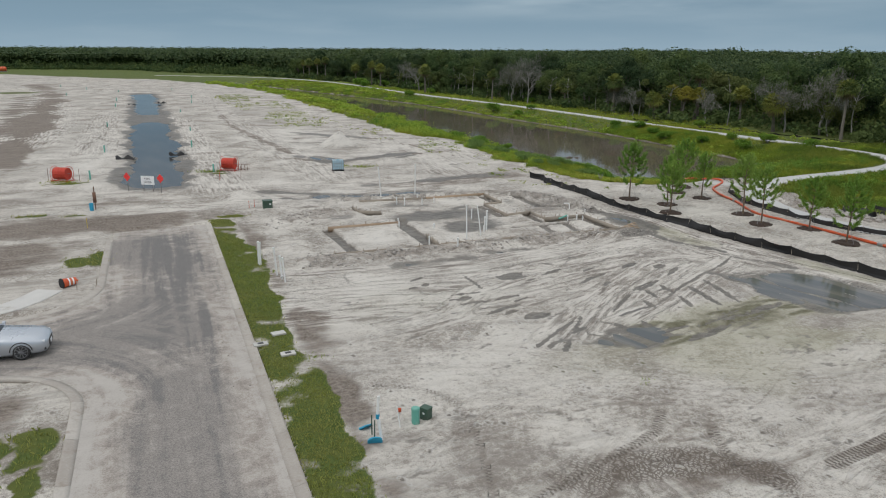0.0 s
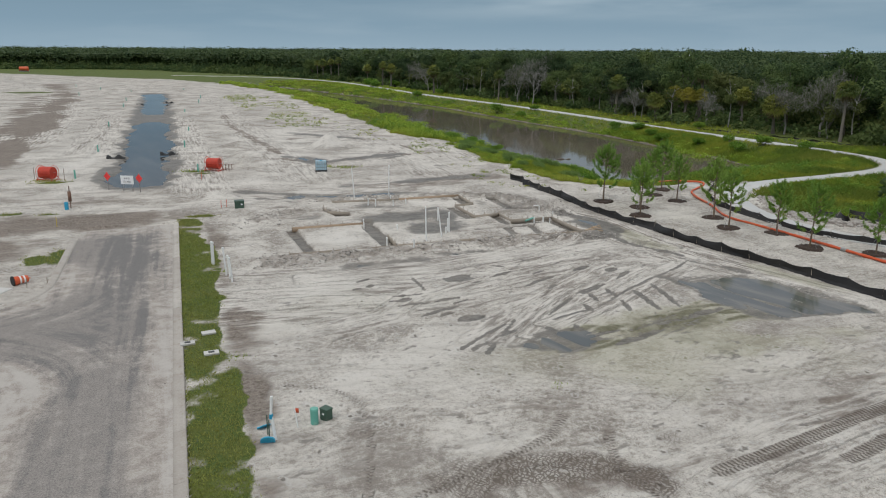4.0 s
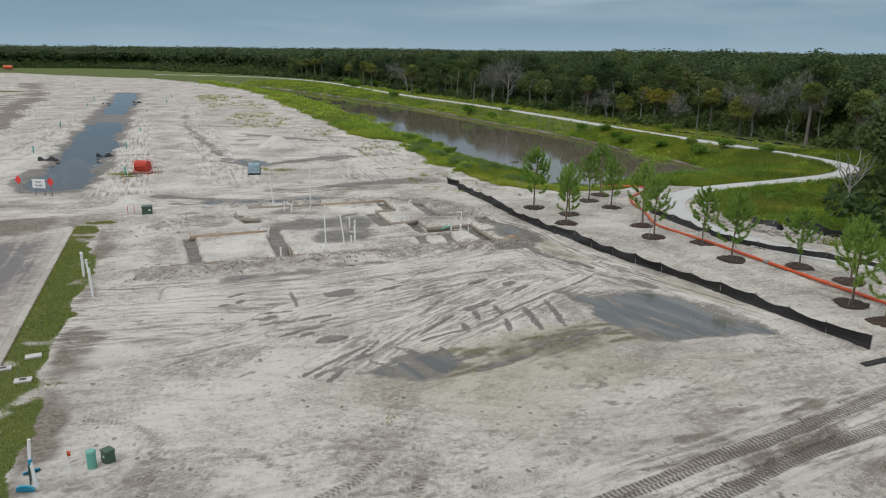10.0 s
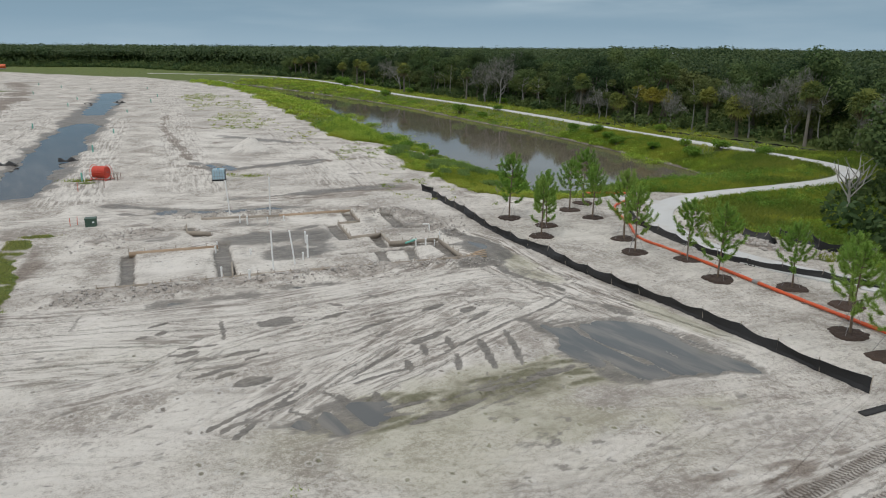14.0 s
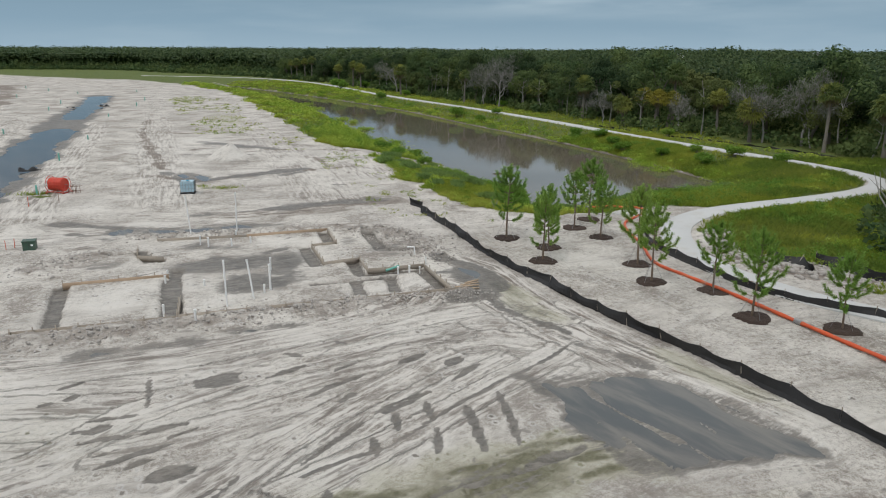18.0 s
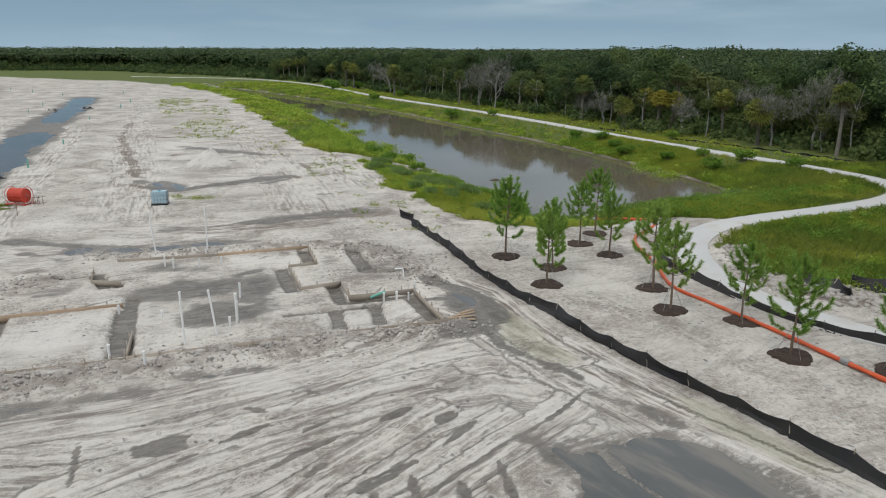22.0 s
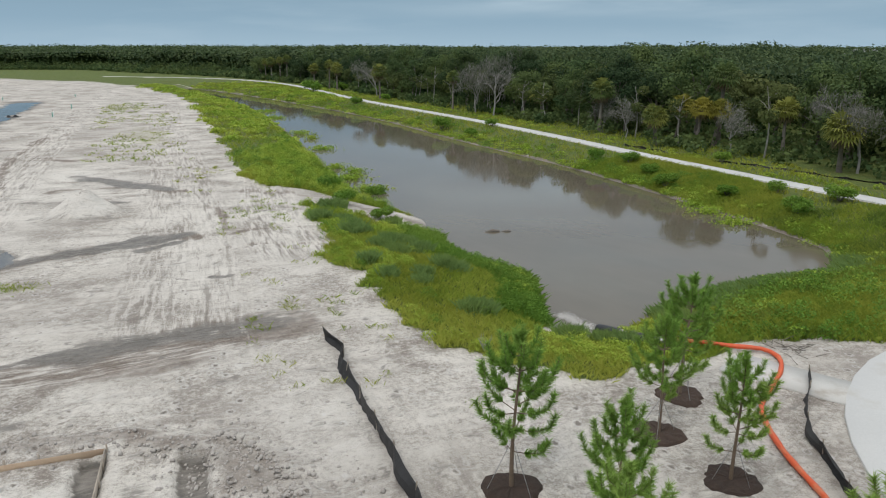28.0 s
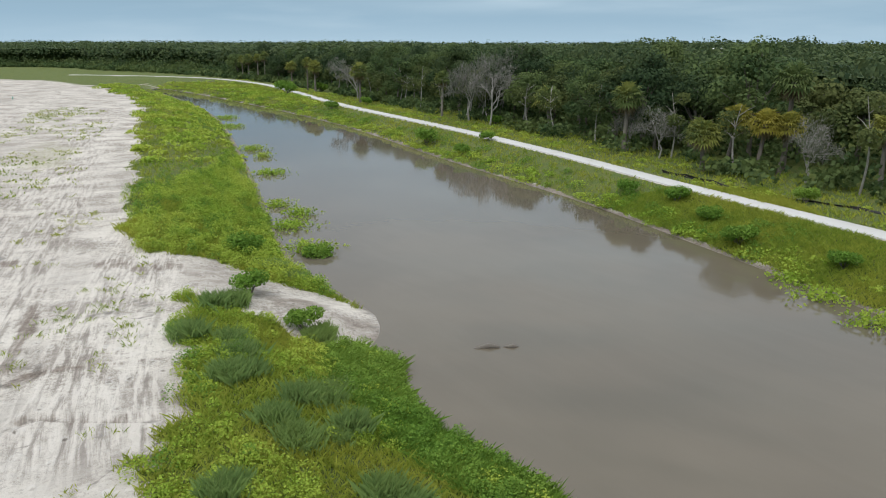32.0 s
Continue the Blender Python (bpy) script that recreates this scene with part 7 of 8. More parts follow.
    for _ in range(3):
        p = stem(0.93)
        brush([p, p + np.array((rs.normal() * 0.16, rs.normal() * 0.16, 0.32))], 420, 0.17)
    part("leader_needles", Bag().tris(np.concatenate(needles)), M["foliage_pine"], ob)
    for k in range(3):
        a = k * 2.1 + seed
        part("guy_wire", Bag().tube([stem(0.33), (0.62 * math.cos(a), 0.62 * math.sin(a), 0.03)], 0.009, 4), M["steel"], ob)
    return ob


def make_mulch(seed):
    rs = np.random.RandomState(seed)
    b = bmesh.new()
    rings = [(0.0, 0.10), (0.35, 0.10), (0.62, 0.11), (0.76, 0.07), (0.86, -0.03)]
    rows = []
    n = 28
    wob = 1 + 0.08 * np.sin(np.arange(n) * 2 * np.pi / n * 3 + seed) + rs.normal(size=n) * 0.035
    for r, z in rings:
        rows.append([b.verts.new((r * wob[i] * math.cos(2 * math.pi * i / n), r * wob[i] * math.sin(2 * math.pi * i / n), z + rs.normal() * 0.018)) for i in range(n)] if r else [b.verts.new((0, 0, z))])
    for i in range(n):
        b.faces.new((rows[0][0], rows[1][i], rows[1][(i + 1) % n]))
        for a, c in zip(rows[1:], rows[2:]):
            b.faces.new((a[i], c[i], c[(i + 1) % n], a[(i + 1) % n]))
    me = bpy.data.meshes.new("mulch_ring")
    b.to_mesh(me)
    b.free()
    me.materials.append(M["mulch"])
    return me


rs = np.random.RandomState(5)
shapes = [make_pine(3 + i, 4.0) for i in range(4)]
mulches = [make_mulch(i) for i in range(3)]
first = set()
for i, (x, y, h) in enumerate(((14.03, 61.35, 4.6), (15.9, 56.15, 3.9), (16.5, 59.1, 3.8), (18.9, 64.5, 3.8), (20.4, 67.2, 4.3), (20.35, 61.95, 3.75), (21.3, 55.65, 4.45), (21.28, 52.35, 4.05), (24.15, 51.0, 3.6), (24.77, 47.15, 4.1),
                               (28.2, 45.8, 3.45), (29.75, 43.0, 3.6), (27.95, 39.3, 4.1), (28.25, 36.7, 4.2), (31.5, 34.0, 4.0))):
    z = ground_z(x, y)
    mu = new("mulch_ring", mulches[i % 3])
    mu.matrix_world = pose(x, y, z - 0.01, 0, 0, 67 * i)
    tagged(mu, "ring of dark brown mulch round a pine", "mulch", "mulch rings")
    kind = shapes[i % 4]
    m = pose(x, y, z + 0.06, 0, 0, 83 * i + 20)
    s = h / 4.0
    if kind.name in first:
        ob = copy_thing(kind, m)
    else:
        first.add(kind.name)
        ob = kind
        ob.matrix_basis = m
    ob.scale = (s, s, s)


# ---- grasses, weeds and reeds ----
def scatter(n, box, seed, ok):
    """Random places in a box of the plan where ok(x, y) holds."""
    rs = np.random.RandomState(seed)
    x, y = rs.uniform(box[0], box[1], n), rs.uniform(box[2], box[3], n)
    m = ok(x, y)
    return x[m], y[m], rs


def sample(field, x, y):
    i = np.clip(np.searchsorted(GX, x), 0, len(GX) - 1)
    j = np.clip(np.searchsorted(GY, y), 0, len(GY) - 1)
    return field[i, j]


def blades(bag, x, y, rs, height, width, per=3, lean=0.45):
    n = len(x)
    for _ in range(per):
        px, py = x + rs.normal(size=n) * 0.10, y + rs.normal(size=n) * 0.10
        z = sample(H, px, py) - 0.02
        a = rs.rand(n) * 2 * np.pi
        h = height * rs.uniform(0.55, 1.25, n)
        dx, dy = rs.normal(size=n) * lean * h, rs.normal(size=n) * lean * h
        w = width * rs.uniform(0.6, 1.3, n) / 2
        base = np.stack([px, py, z], 1)
        sd = np.stack([np.cos(a) * w, np.sin(a) * w, np.zeros(n)], 1)
        tip = base + np.stack([dx, dy, h], 1)
        mid = base + np.stack([dx * 0.35, dy * 0.35, h * 0.6], 1)
        bag.quads(np.stack([base - sd, base + sd, mid + sd * 0.8, tip], 1))


def mounds(bag, x, y, rs, radius, height, count, leaf):
    for px, py in zip(x, y):
        r, h = radius * rs.uniform(0.5, 1.3), height * rs.uniform(0.5, 1.3)
        z = float(sample(H, np.array([px]), np.array([py]))[0])
        d = rs.normal(size=(count, 3))
        d /= np.linalg.norm(d, axis=1)[:, None]
        d[:, 2] = np.abs(d[:, 2])
        p = np.array((px, py, z)) + d * (1 - 0.5 * rs.rand(count) ** 2)[:, None] * np.array((r, r, h))
        bag.quads(leaf_quads(rs, p, leaf, 0.5, 1.3))


def on_grass(x, y, low=0.5):
    return sample(grass, x, y) > low


turf = Bag()
x, y, rs = scatter(110000, (-20, 0, 17, 56), 1, lambda x, y: on_grass(x, y) & (sample(SV, x, y) > 0.05) & (sample(SV, x, y) < 4))
blades(turf, x, y, rs, 0.09, 0.035, 2)
x, y, rs = scatter(30000, (-34, -12, 17, 76), 2, lambda x, y: on_grass(x, y, 0.4) & (sample(SV, x, y) < -6))
blades(turf, x, y, rs, 0.16, 0.04, 2)
solid("verge_grass", turf, M["turf"], "short mown green turf of the street verge", "grass", kind="stuff")

near_bank, gold = Bag(), Bag()
x, y, rs = scatter(190000, (-9, 40, 66, 128), 3, lambda x, y: on_grass(x, y) & (sample(pond_d, x, y) > 0.3) & (sample(pond_d, x, y) < 16))
ripe = (x < 21) & (y < 101) & (fbm(x, y, 5, 3) > 0.36)
blades(gold, x[ripe], y[ripe], rs, 0.32, 0.024, 3)
blades(near_bank, x[~ripe], y[~ripe], rs, 0.32, 0.024, 3)
solid("ripe_grass", gold, M["grass_gold"], "soft yellow-green grass gone to seed on the near bank", "grass", kind="stuff")
x, y, rs = scatter(60000, (26, 62, 40, 100), 4, lambda x, y: on_grass(x, y) & (sample(path_d, x, y) > 1.5))
meadow = Bag()
pale = fbm(x, y, 6, 1) > 0.54
blades(meadow, x[~pale], y[~pale], rs, 0.44, 0.028, 3)
blades(near_bank, x[pale], y[pale], rs, 0.34, 0.028, 3)
solid("meadow_grass", meadow, M["meadow"], "dark rank grass between the path and the woods", "grass", kind="stuff")
x, y, rs = scatter(90000, (-80, 48, 85, 300), 5, lambda x, y: on_grass(x, y) & (sample(pond_d, x, y) > 0.3) & (sample(pond_d, x, y) < 22) & (sample(path_d, x, y) > 1.4))
blades(near_bank, x, y, rs, 0.36, 0.085, 3)
solid("bank_grass", near_bank, M["grass"], "long yellow-green grass on the pond's banks", "grass", kind="stuff")

weeds = Bag()
x, y, rs = scatter(9000, (-12, 12, 103, 150), 6, lambda x, y: on_grass(x, y) & (sample(pond_d, x, y) > 0.2) & (sample(pond_d, x, y) < 14) & (x < 8) & (fbm(x, y, 5, 2) > 0.36))
mounds(weeds, x[:520], y[:520], rs, 0.62, 0.80, 230, 0.07)
x, y, rs = scatter(9000, (-2, 22, 70, 104), 7, lambda x, y: on_grass(x, y) & (sample(pond_d, x, y) > 0.2) & ((fbm(x, y, 4.5, 1) > 0.56) | (sample(field_d, x, y) < 1.5) & (fbm(x, y, 3, 3) > 0.45) | (y > 91) & (fbm(x, y, 4.5, 1) > 0.42)))
mounds(weeds, x[:300], y[:300], rs, 0.6, 0.50, 240, 0.058)
x, y, rs = scatter(9000, (-90, 2, 140, 300), 8, lambda x, y: on_grass(x, y) & (sample(pond_d, x, y) > 0.2) & (sample(pond_d, x, y) < 13) & (x < 0.2 * (150 - y) + 0))
mounds(weeds, x[:420], y[:420], rs, 1.3, 0.65, 60, 0.30)
x, y, rs = scatter(6000, (27, 50, 48, 82), 9, lambda x, y: on_grass(x, y) & (sample(path_d, x, y) > 1.8) & (fbm(x, y, 4, 3) > 0.5))
mounds(weeds, x[:160], y[:160], rs, 0.75, 0.4, 220, 0.07)
x, y, rs = scatter(12000, (-60, 48, 84, 260), 10, lambda x, y: on_grass(x, y) & (sample(pond_d, x, y) > 0.0) & (sample(pond_d, x, y) < 3.0) & (x > 2 - 0.45 * (y - 110)) & (fbm(x, y, 6, 4) > 0.46))
mounds(weeds, x[:330], y[:330], rs, 0.9, 0.4, 110, 0.12)
x, y, rs = scatter(4000, (-70, 62, 84, 320), 11, lambda x, y: on_grass(x, y) & (sample(path_d, x, y) > 2.2) & (sample(path_d, x, y) < 7.0) & (sample(pond_d, x, y) > 9))
mounds(weeds, x[:260], y[:260], rs, 0.8, 0.40, 90, 0.13)
x, y, rs = scatter(16000, (-60, 48, 76, 260), 31, lambda x, y: on_grass(x, y) & (sample(pond_d, x, y) > 0.6) & (sample(pond_d, x, y) < 5.5) & (x > 2 - 0.45 * (y - 110)) & (fbm(x, y, 5, 2) > 0.5))
rank = Bag()
mounds(rank, x[:380], y[:380], rs, 0.9, 0.55, 130, 0.09)
x, y, rs = scatter(9000, (22, 52, 46, 84), 32, lambda x, y: on_grass(x, y) & (sample(path_d, x, y) > 2.2) & (fbm(x, y, 5, 4) > 0.40))
mounds(rank, x[:420], y[:420], rs, 0.75, 0.75, 140, 0.08)
x, y, rs = scatter(9000, (-14, 10, 103, 165), 33, lambda x, y: on_grass(x, y) & (sample(pond_d, x, y) > 0.1) & (sample(pond_d, x, y) < 14) & (x < 8))
mounds(rank, x[:150], y[:150], rs, 0.6, 0.95, 180, 0.065)
x, y, rs = scatter(6000, (0, 18, 70, 102), 34, lambda x, y: on_grass(x, y) & (sample(pond_d, x, y) > 0.4) & (fbm(x, y, 4, 2) > 0.5))
mounds(rank, x[:40], y[:40], rs, 0.5, 0.6, 180, 0.055)
solid("rank_plants", rank, M["rank"], "darker rank plants along the far shore", "weeds", kind="stuff")
solid("broadleaf_weeds", weeds, M["weed"], "lush bright green broadleaf weeds on the bank", "weeds", kind="stuff")

reeds = Bag()
strip = np.array([(16.8, 79.5), (16.4, 85.2), (13.0, 88.6), (9.6, 94.6)])
x, y, rs = scatter(60000, (6, 20, 76, 98), 12, lambda x, y: (seg_dist(x, y, strip) < 1.0 + 1.6 * fbm(x, y, 2, 1)) & (sample(pond_d, x, y) > 0.0))
blades(reeds, x[:7000], y[:7000], rs, 0.42, 0.03, 4, 0.6)
mounds(reeds, x[9000:9300], y[9000:9300], rs, 0.5, 0.70, 220, 0.055)
solid("shore_reeds", reeds, M["rank"], "dense tall green reeds along the near shore", "reeds", kind="stuff")
blue = Bag()
strip = np.array([(24.2, 80.8), (26.6, 83.0), (31.0, 86.6), (36.0, 88.6)])
x, y, rs = scatter(60000, (18, 40, 75, 93), 13, lambda x, y: (seg_dist(x, y, strip) < 1.9 + 1.4 * fbm(x, y, 2.5, 1)) & (sample(pond_d, x, y) > 0.0))
blades(blue, x[:16000], y[:16000], rs, 0.42, 0.03, 4, 0.5)
for cx, cy, r in ((17.6, 74.6, 0.6), (19.4, 73.9, 0.5), (3.9, 93.0, 0.75), (4.6, 91.0, 0.7), (8.2, 90.4, 0.8), (8.4, 86.4, 0.75), (2.8, 98.4, 0.8), (7.6, 96.4, 0.6), (3.0, 106.5, 0.7), (2.6, 94.4, 0.6), (9.6, 88.0, 0.6), (11.4, 84.0, 0.7), (22.6, 77.6, 0.7), (7.2, 83.2, 0.6), (10.4, 80.4, 0.6), (13.2, 77.2, 0.7)):
    rs = np.random.RandomState(int(cx * 10))
    for _ in range(rs.randint(2, 5)):
        px, py, n = cx + rs.normal() * r, cy + rs.normal() * r * 0.7, 380
        blades(blue, px + rs.normal(size=n) * r * 0.34, py + rs.normal(size=n) * r * 0.34, rs, rs.uniform(0.45, 0.75), 0.022, 2, 0.3)
solid("bluish_reeds", blue, M["reed"], "bluish green tall reeds beside brown water", "reeds", kind="stuff")

# plants that stand in the water
wp = Bag()
for cx, cy, r in ((1.6, 119.6, 1.7), (4.6, 113.6, 1.5), (1.6, 123.8, 1.2), (-1.0, 127, 1.0), (-5.5, 143, 1.5), (-12.6, 161.5, 1.6), (-9.5, 155, 1.0), (-24, 188, 2.2), (34.0, 104.6, 1.5), (34.6, 100.6, 1.2), (-29, 203, 1.6), (33.4, 107.5, 1.0)):
    rs = np.random.RandomState(int(abs(cx * 7 + cy)))
    n = int(130 * r)
    px, py = cx - 0.9 * (cx < 20) + rs.normal(size=n) * r * 0.6, cy + rs.normal(size=n) * r * 0.5
    p = np.stack([px, py, WATER + rs.rand(n) ** 1.5 * 0.5], 1)
    wp.quads(leaf_quads(rs, np.repeat(p, 3, 0) + rs.normal(size=(n * 3, 3)) * (0.15, 0.15, 0.08), 0.12, 0.3, 1.8))
solid("water_plants", wp, M["weed"], "green plants standing in the shallows", "water plants", kind="stuff")

tufts = Bag()
x, y, rs = scatter(2600, (-20, 16, 66, 130), 15, lambda x, y: (sample(field_d, x, y) < -0.3) & (sample(field_d, x, y) > -7) & (fbm(x, y, 3, 4) > 0.52))
x, y = x[::2], y[::2]
blades(tufts, np.repeat(x, 16) + rs.normal(size=len(x) * 16) * 0.15, np.repeat(y, 16) + rs.normal(size=len(x) * 16) * 0.12, rs, 0.2, 0.018, 1, 0.6)
x, y, rs = scatter(2500, (-62, -12, 120, 205), 16, lambda x, y: (np.abs((x + 32) * 0.91 + (y - 148) * 0.42) < 8) & (sample(field_d, x, y) < -4) & (fbm(x, y, 7, 2) > 0.47))
blades(tufts, np.repeat(x, 6) + rs.normal(size=len(x) * 6) * 0.3, np.repeat(y, 6) + rs.normal(size=len(x) * 6) * 0.3, rs, 0.22, 0.12, 1, 0.7)
for cx, cy, n, r in ((-0.7, 95.4, 60, 0.3), (-1.4, 96.2, 30, 0.25), (-10.3, 78.2, 160, 0.7), (5.9, 26.3, 20, 0.2), (-7.0, 28.4, 40, 0.3), (-11.4, 39.9, 40, 0.2), (-37.0, 67.4, 260, 0.9), (-25.6, 74.4, 200, 0.7), (-12.5, 78.6, 80, 0.5)):
    rs = np.random.RandomState(int(abs(cx * 10)) + 3)
    blades(tufts, cx + rs.normal(size=n) * r, cy + rs.normal(size=n) * r * 0.6, rs, 0.2 if n > 50 else 0.12, 0.03, 1, 0.6)
solid("weed_tufts", tufts, M["grass"], "sparse weed tufts on bare sand", "weeds", kind="stuff")


def make_shrub(seed):
    rs = np.random.RandomState(seed)
    ob = thing("shrub", "rounded dark green shrub on the grassy bank", "shrub", group="shrubs on the bank")
    st, lf = Bag(), Bag()
    for k in range(7):
        a = k * 0.9 + rs.rand()
        tip = np.array((math.cos(a) * 0.45, math.sin(a) * 0.45, rs.uniform(0.55, 0.9)))
        st.tube([(0, 0, -0.1), tip * 0.5, tip], [0.03, 0.02, 0.008], 4, False)
        lf.quads(leaf_quads(rs, tip + shell(rs, 190, 0.42, 0.8, 0.5), 0.085, 0.3, 1.6))
    part("stems", st, M["bark"], ob)
    part("foliage", lf, M["rank"], ob)
    return ob


shrubs = [make_shrub(i) for i in range(3)]
fresh = set()
for i, (x, y, s) in enumerate(((9.5, 163.5, 2.0), (-28.5, 247, 3.4), (19.5, 180, 1.6), (31.5, 124.5, 1.3), (32.6, 113.8, 1.5), (32.4, 119.2, 1.2), (28.6, 129.0, 1.2), (39.3, 100.2, 1.4), (43.4, 102.0, 1.5), (41.0, 122.6, 1.2), (36.4, 107.5, 1.2), (47.0, 97.0, 1.3), (40.2, 106.4, 1.0),
                               (-9.5, 239, 2.2), (-11, 209, 1.8), (-5, 216, 1.6), (-22, 258, 2.4), (17.5, 160, 1.3), (3.2, 100.6, 1.2), (6.6, 97.3, 1.1), (4.4, 112.2, 1.3), (0.5, 109.5, 1.4), (14.2, 154.5, 1.2))):
    m = pose(x, y, ground_z(x, y) - 0.02, 0, 0, 50 * i)
    kind = shrubs[i % 3]
    if kind.name in fresh:
        ob = copy_thing(kind, m)
    else:
        fresh.add(kind.name)
        ob = kind
        ob.matrix_basis = m
    ob.scale = (s, s, s * 0.85)
# driftwood that breaks the water
dw = Bag().tube([(-1.0, 0, 0.02), (-0.3, 0.1, 0.10), (0.2, 0.05, 0.05)], [0.05, 0.16, 0.08], 8).tube([(0.35, 0.1, 0.03), (0.8, 0.05, 0.09), (1.1, 0.1, 0.02)], [0.04, 0.12, 0.05], 8)
solid("driftwood", dw, M["bark"], "dark driftwood just breaking the pond's surface", "driftwood", (15.4, 97.2, WATER - 0.04), 5, smooth_faces=True)
dead = Bag()
rs = np.random.RandomState(8)
for k in range(16):
    a = rs.rand() * 6.28
    dead.tube([(0, 0, 0), (math.cos(a) * 0.12, math.sin(a) * 0.12, 0.3), (math.cos(a) * 0.3, math.sin(a) * 0.3, 0.6 + 0.2 * rs.rand())], [0.012, 0.01, 0.004], 4, False)
solid("dead_bush", dead, M["bark_pale"], "small bleached dead bush in the grass", "bush", (13.6, 70.9, ground_z(13.6, 70.9)), 0)
pile = thing("brush_pile", "small pile of dry branches beside the path", "branches", (26.2, 71.6, ground_z(26.2, 71.6)))
for k in range(26):
    a = rs.rand() * 6.28
    p = rs.normal(size=2) * 0.5
    part("stick", Bag().tube([(p[0], p[1], 0.05), (p[0] + math.cos(a) * 0.5, p[1] + math.sin(a) * 0.4, 0.12 + 0.2 * rs.rand())], [0.02, 0.008], 4, False), M["bark"], pile)


# ---- parked car ----
def make_car(at, turn):
    ob = thing("car", "silver sedan parked in the side street's mouth", "car", (at[0], at[1], -0.01), turn)
    # stations along the car: x, half width at sill, half width at shoulder, sill height, shoulder height, top height, half width of the top
    st = [(2.42, 0.50, 0.55, 0.30, 0.55, 0.62, 0.45), (2.34, 0.74, 0.78, 0.22, 0.60, 0.70, 0.62), (2.10, 0.86, 0.88, 0.20, 0.66, 0.79, 0.70), (1.60, 0.90, 0.92, 0.20, 0.72, 0.87, 0.72), (1.05, 0.90, 0.93, 0.20, 0.78, 0.94, 0.72), (0.75, 0.90, 0.93, 0.20, 0.82, 0.98, 0.72),
          (-0.05, 0.90, 0.93, 0.20, 0.86, 0.99, 0.74), (-1.0, 0.90, 0.93, 0.20, 0.90, 1.01, 0.74), (-1.6, 0.90, 0.93, 0.22, 0.92, 1.03, 0.72), (-2.05, 0.88, 0.90, 0.26, 0.92, 1.05, 0.70), (-2.40, 0.78, 0.80, 0.34, 0.86, 0.98, 0.62), (-2.48, 0.60, 0.62, 0.42, 0.76, 0.86, 0.50)]
    rows = []
    for x, a, b, z0, z1, z2, c in st:
        half = [(0, z0), (a * 0.9, z0), (a, z0 + 0.10), (b, z1 - 0.14), (b * 0.985, z1), (c + (b - c) * 0.5, z2 - 0.02), (c * 0.6, z2 + 0.01), (0, z2 + 0.025)]
        rows.append([(x, y, z) for y, z in half] + [(x, -y, z) for y, z in half[-2:0:-1]])
    v = np.array(rows)
    n, m = v.shape[:2]
    i, j = np.arange(n - 1)[:, None] * m, np.arange(m)[None]
    k = (j + 1) % m
    body = Bag().add(v.reshape(-1, 3), np.stack([i + j, i + k, i + m + k, i + m + j], -1).reshape(-1, 4)[:, ::-1])
    body.add(v[0], [list(range(m))]).add(v[-1], [list(range(m))[::-1]])
    part("body", body, M["car_paint"], ob, smooth_faces=True)
    roof = [(0.72, 0.68, 0.985), (0.05, 0.58, 1.36), (-0.45, 0.56, 1.42), (-1.0, 0.55, 1.40), (-1.75, 0.62, 1.06)]
    cab = []
    for x, w, z in roof:
        cab.append([(x, w + 0.06, 0.97), (x, w, z - 0.03), (x, w * 0.5, z), (x, -w * 0.5, z), (x, -w, z - 0.03), (x, -w - 0.06, 0.97)])
    c = np.array(cab)
    g, rf = Bag(), Bag()
    for q in range(4):
        for s in range(5):
            p = [c[q, s], c[q, s + 1], c[q + 1, s + 1], c[q + 1, s]]
            (rf if q in (1, 2) and s in (1, 2, 3) else g).add(p, [(0, 1, 2, 3)])
    part("windows", g, M["glass"], ob, "dark tinted glass")
    part("roof", rf, M["car_paint"], ob, smooth_faces=True)
    for sgn in (-1, 1):
        part("roof_pillar", Bag().tube([c[0][0 if sgn > 0 else 5], c[1][1 if sgn > 0 else 4], c[3][1 if sgn > 0 else 4], c[4][0 if sgn > 0 else 5]], 0.035, 6, True), M["car_paint"], ob)
        part("mirror", rounded_box((0.14, 0.22, 0.14), (0.62, sgn * 1.0, 0.92), 0.04), M["car_paint"], ob)
        part("headlight", rounded_box((0.34, 0.16, 0.12), (2.16, sgn * 0.70, 0.58), 0.04), M["sign_white"], ob, "clear swept-back headlight")
        part("tail_light", rounded_box((0.12, 0.34, 0.14), (-2.40, sgn * 0.58, 0.72), 0.04), M["sign_red"], ob)
        part("side_intake", rounded_box((0.10, 0.14, 0.20), (2.30, sgn * 0.70, 0.28), 0.03), M["ink"], ob)
        for x in (1.48, -1.42):
            w = part("wheel", Bag().tube([(x, sgn * 0.72, 0.345), (x, sgn * 0.93, 0.345)], 0.30, 20), M["ink"], ob)
            a = np.linspace(0, 2 * np.pi, 29)
            part("tyre", Bag().tube(np.stack([x + 0.295 * np.cos(a), np.full(29, sgn * 0.845), 0.345 + 0.295 * np.sin(a)], 1), 0.062, 8, False), M["tyre"], w, smooth_faces=True)
            sp = Bag()
            for q in range(10):
                b = q * math.pi / 5
                sp.tube([(x, sgn * 0.945, 0.345), (x + 0.235 * math.cos(b), sgn * 0.94, 0.345 + 0.235 * math.sin(b))], [0.022, 0.014], 5)
            sp.tube(np.stack([x + 0.24 * np.cos(a), np.full(29, sgn * 0.935), 0.345 + 0.24 * np.sin(a)], 1), 0.014, 5, False)
            part("rim", sp, M["alloy"], w, "spoked alloy rim")
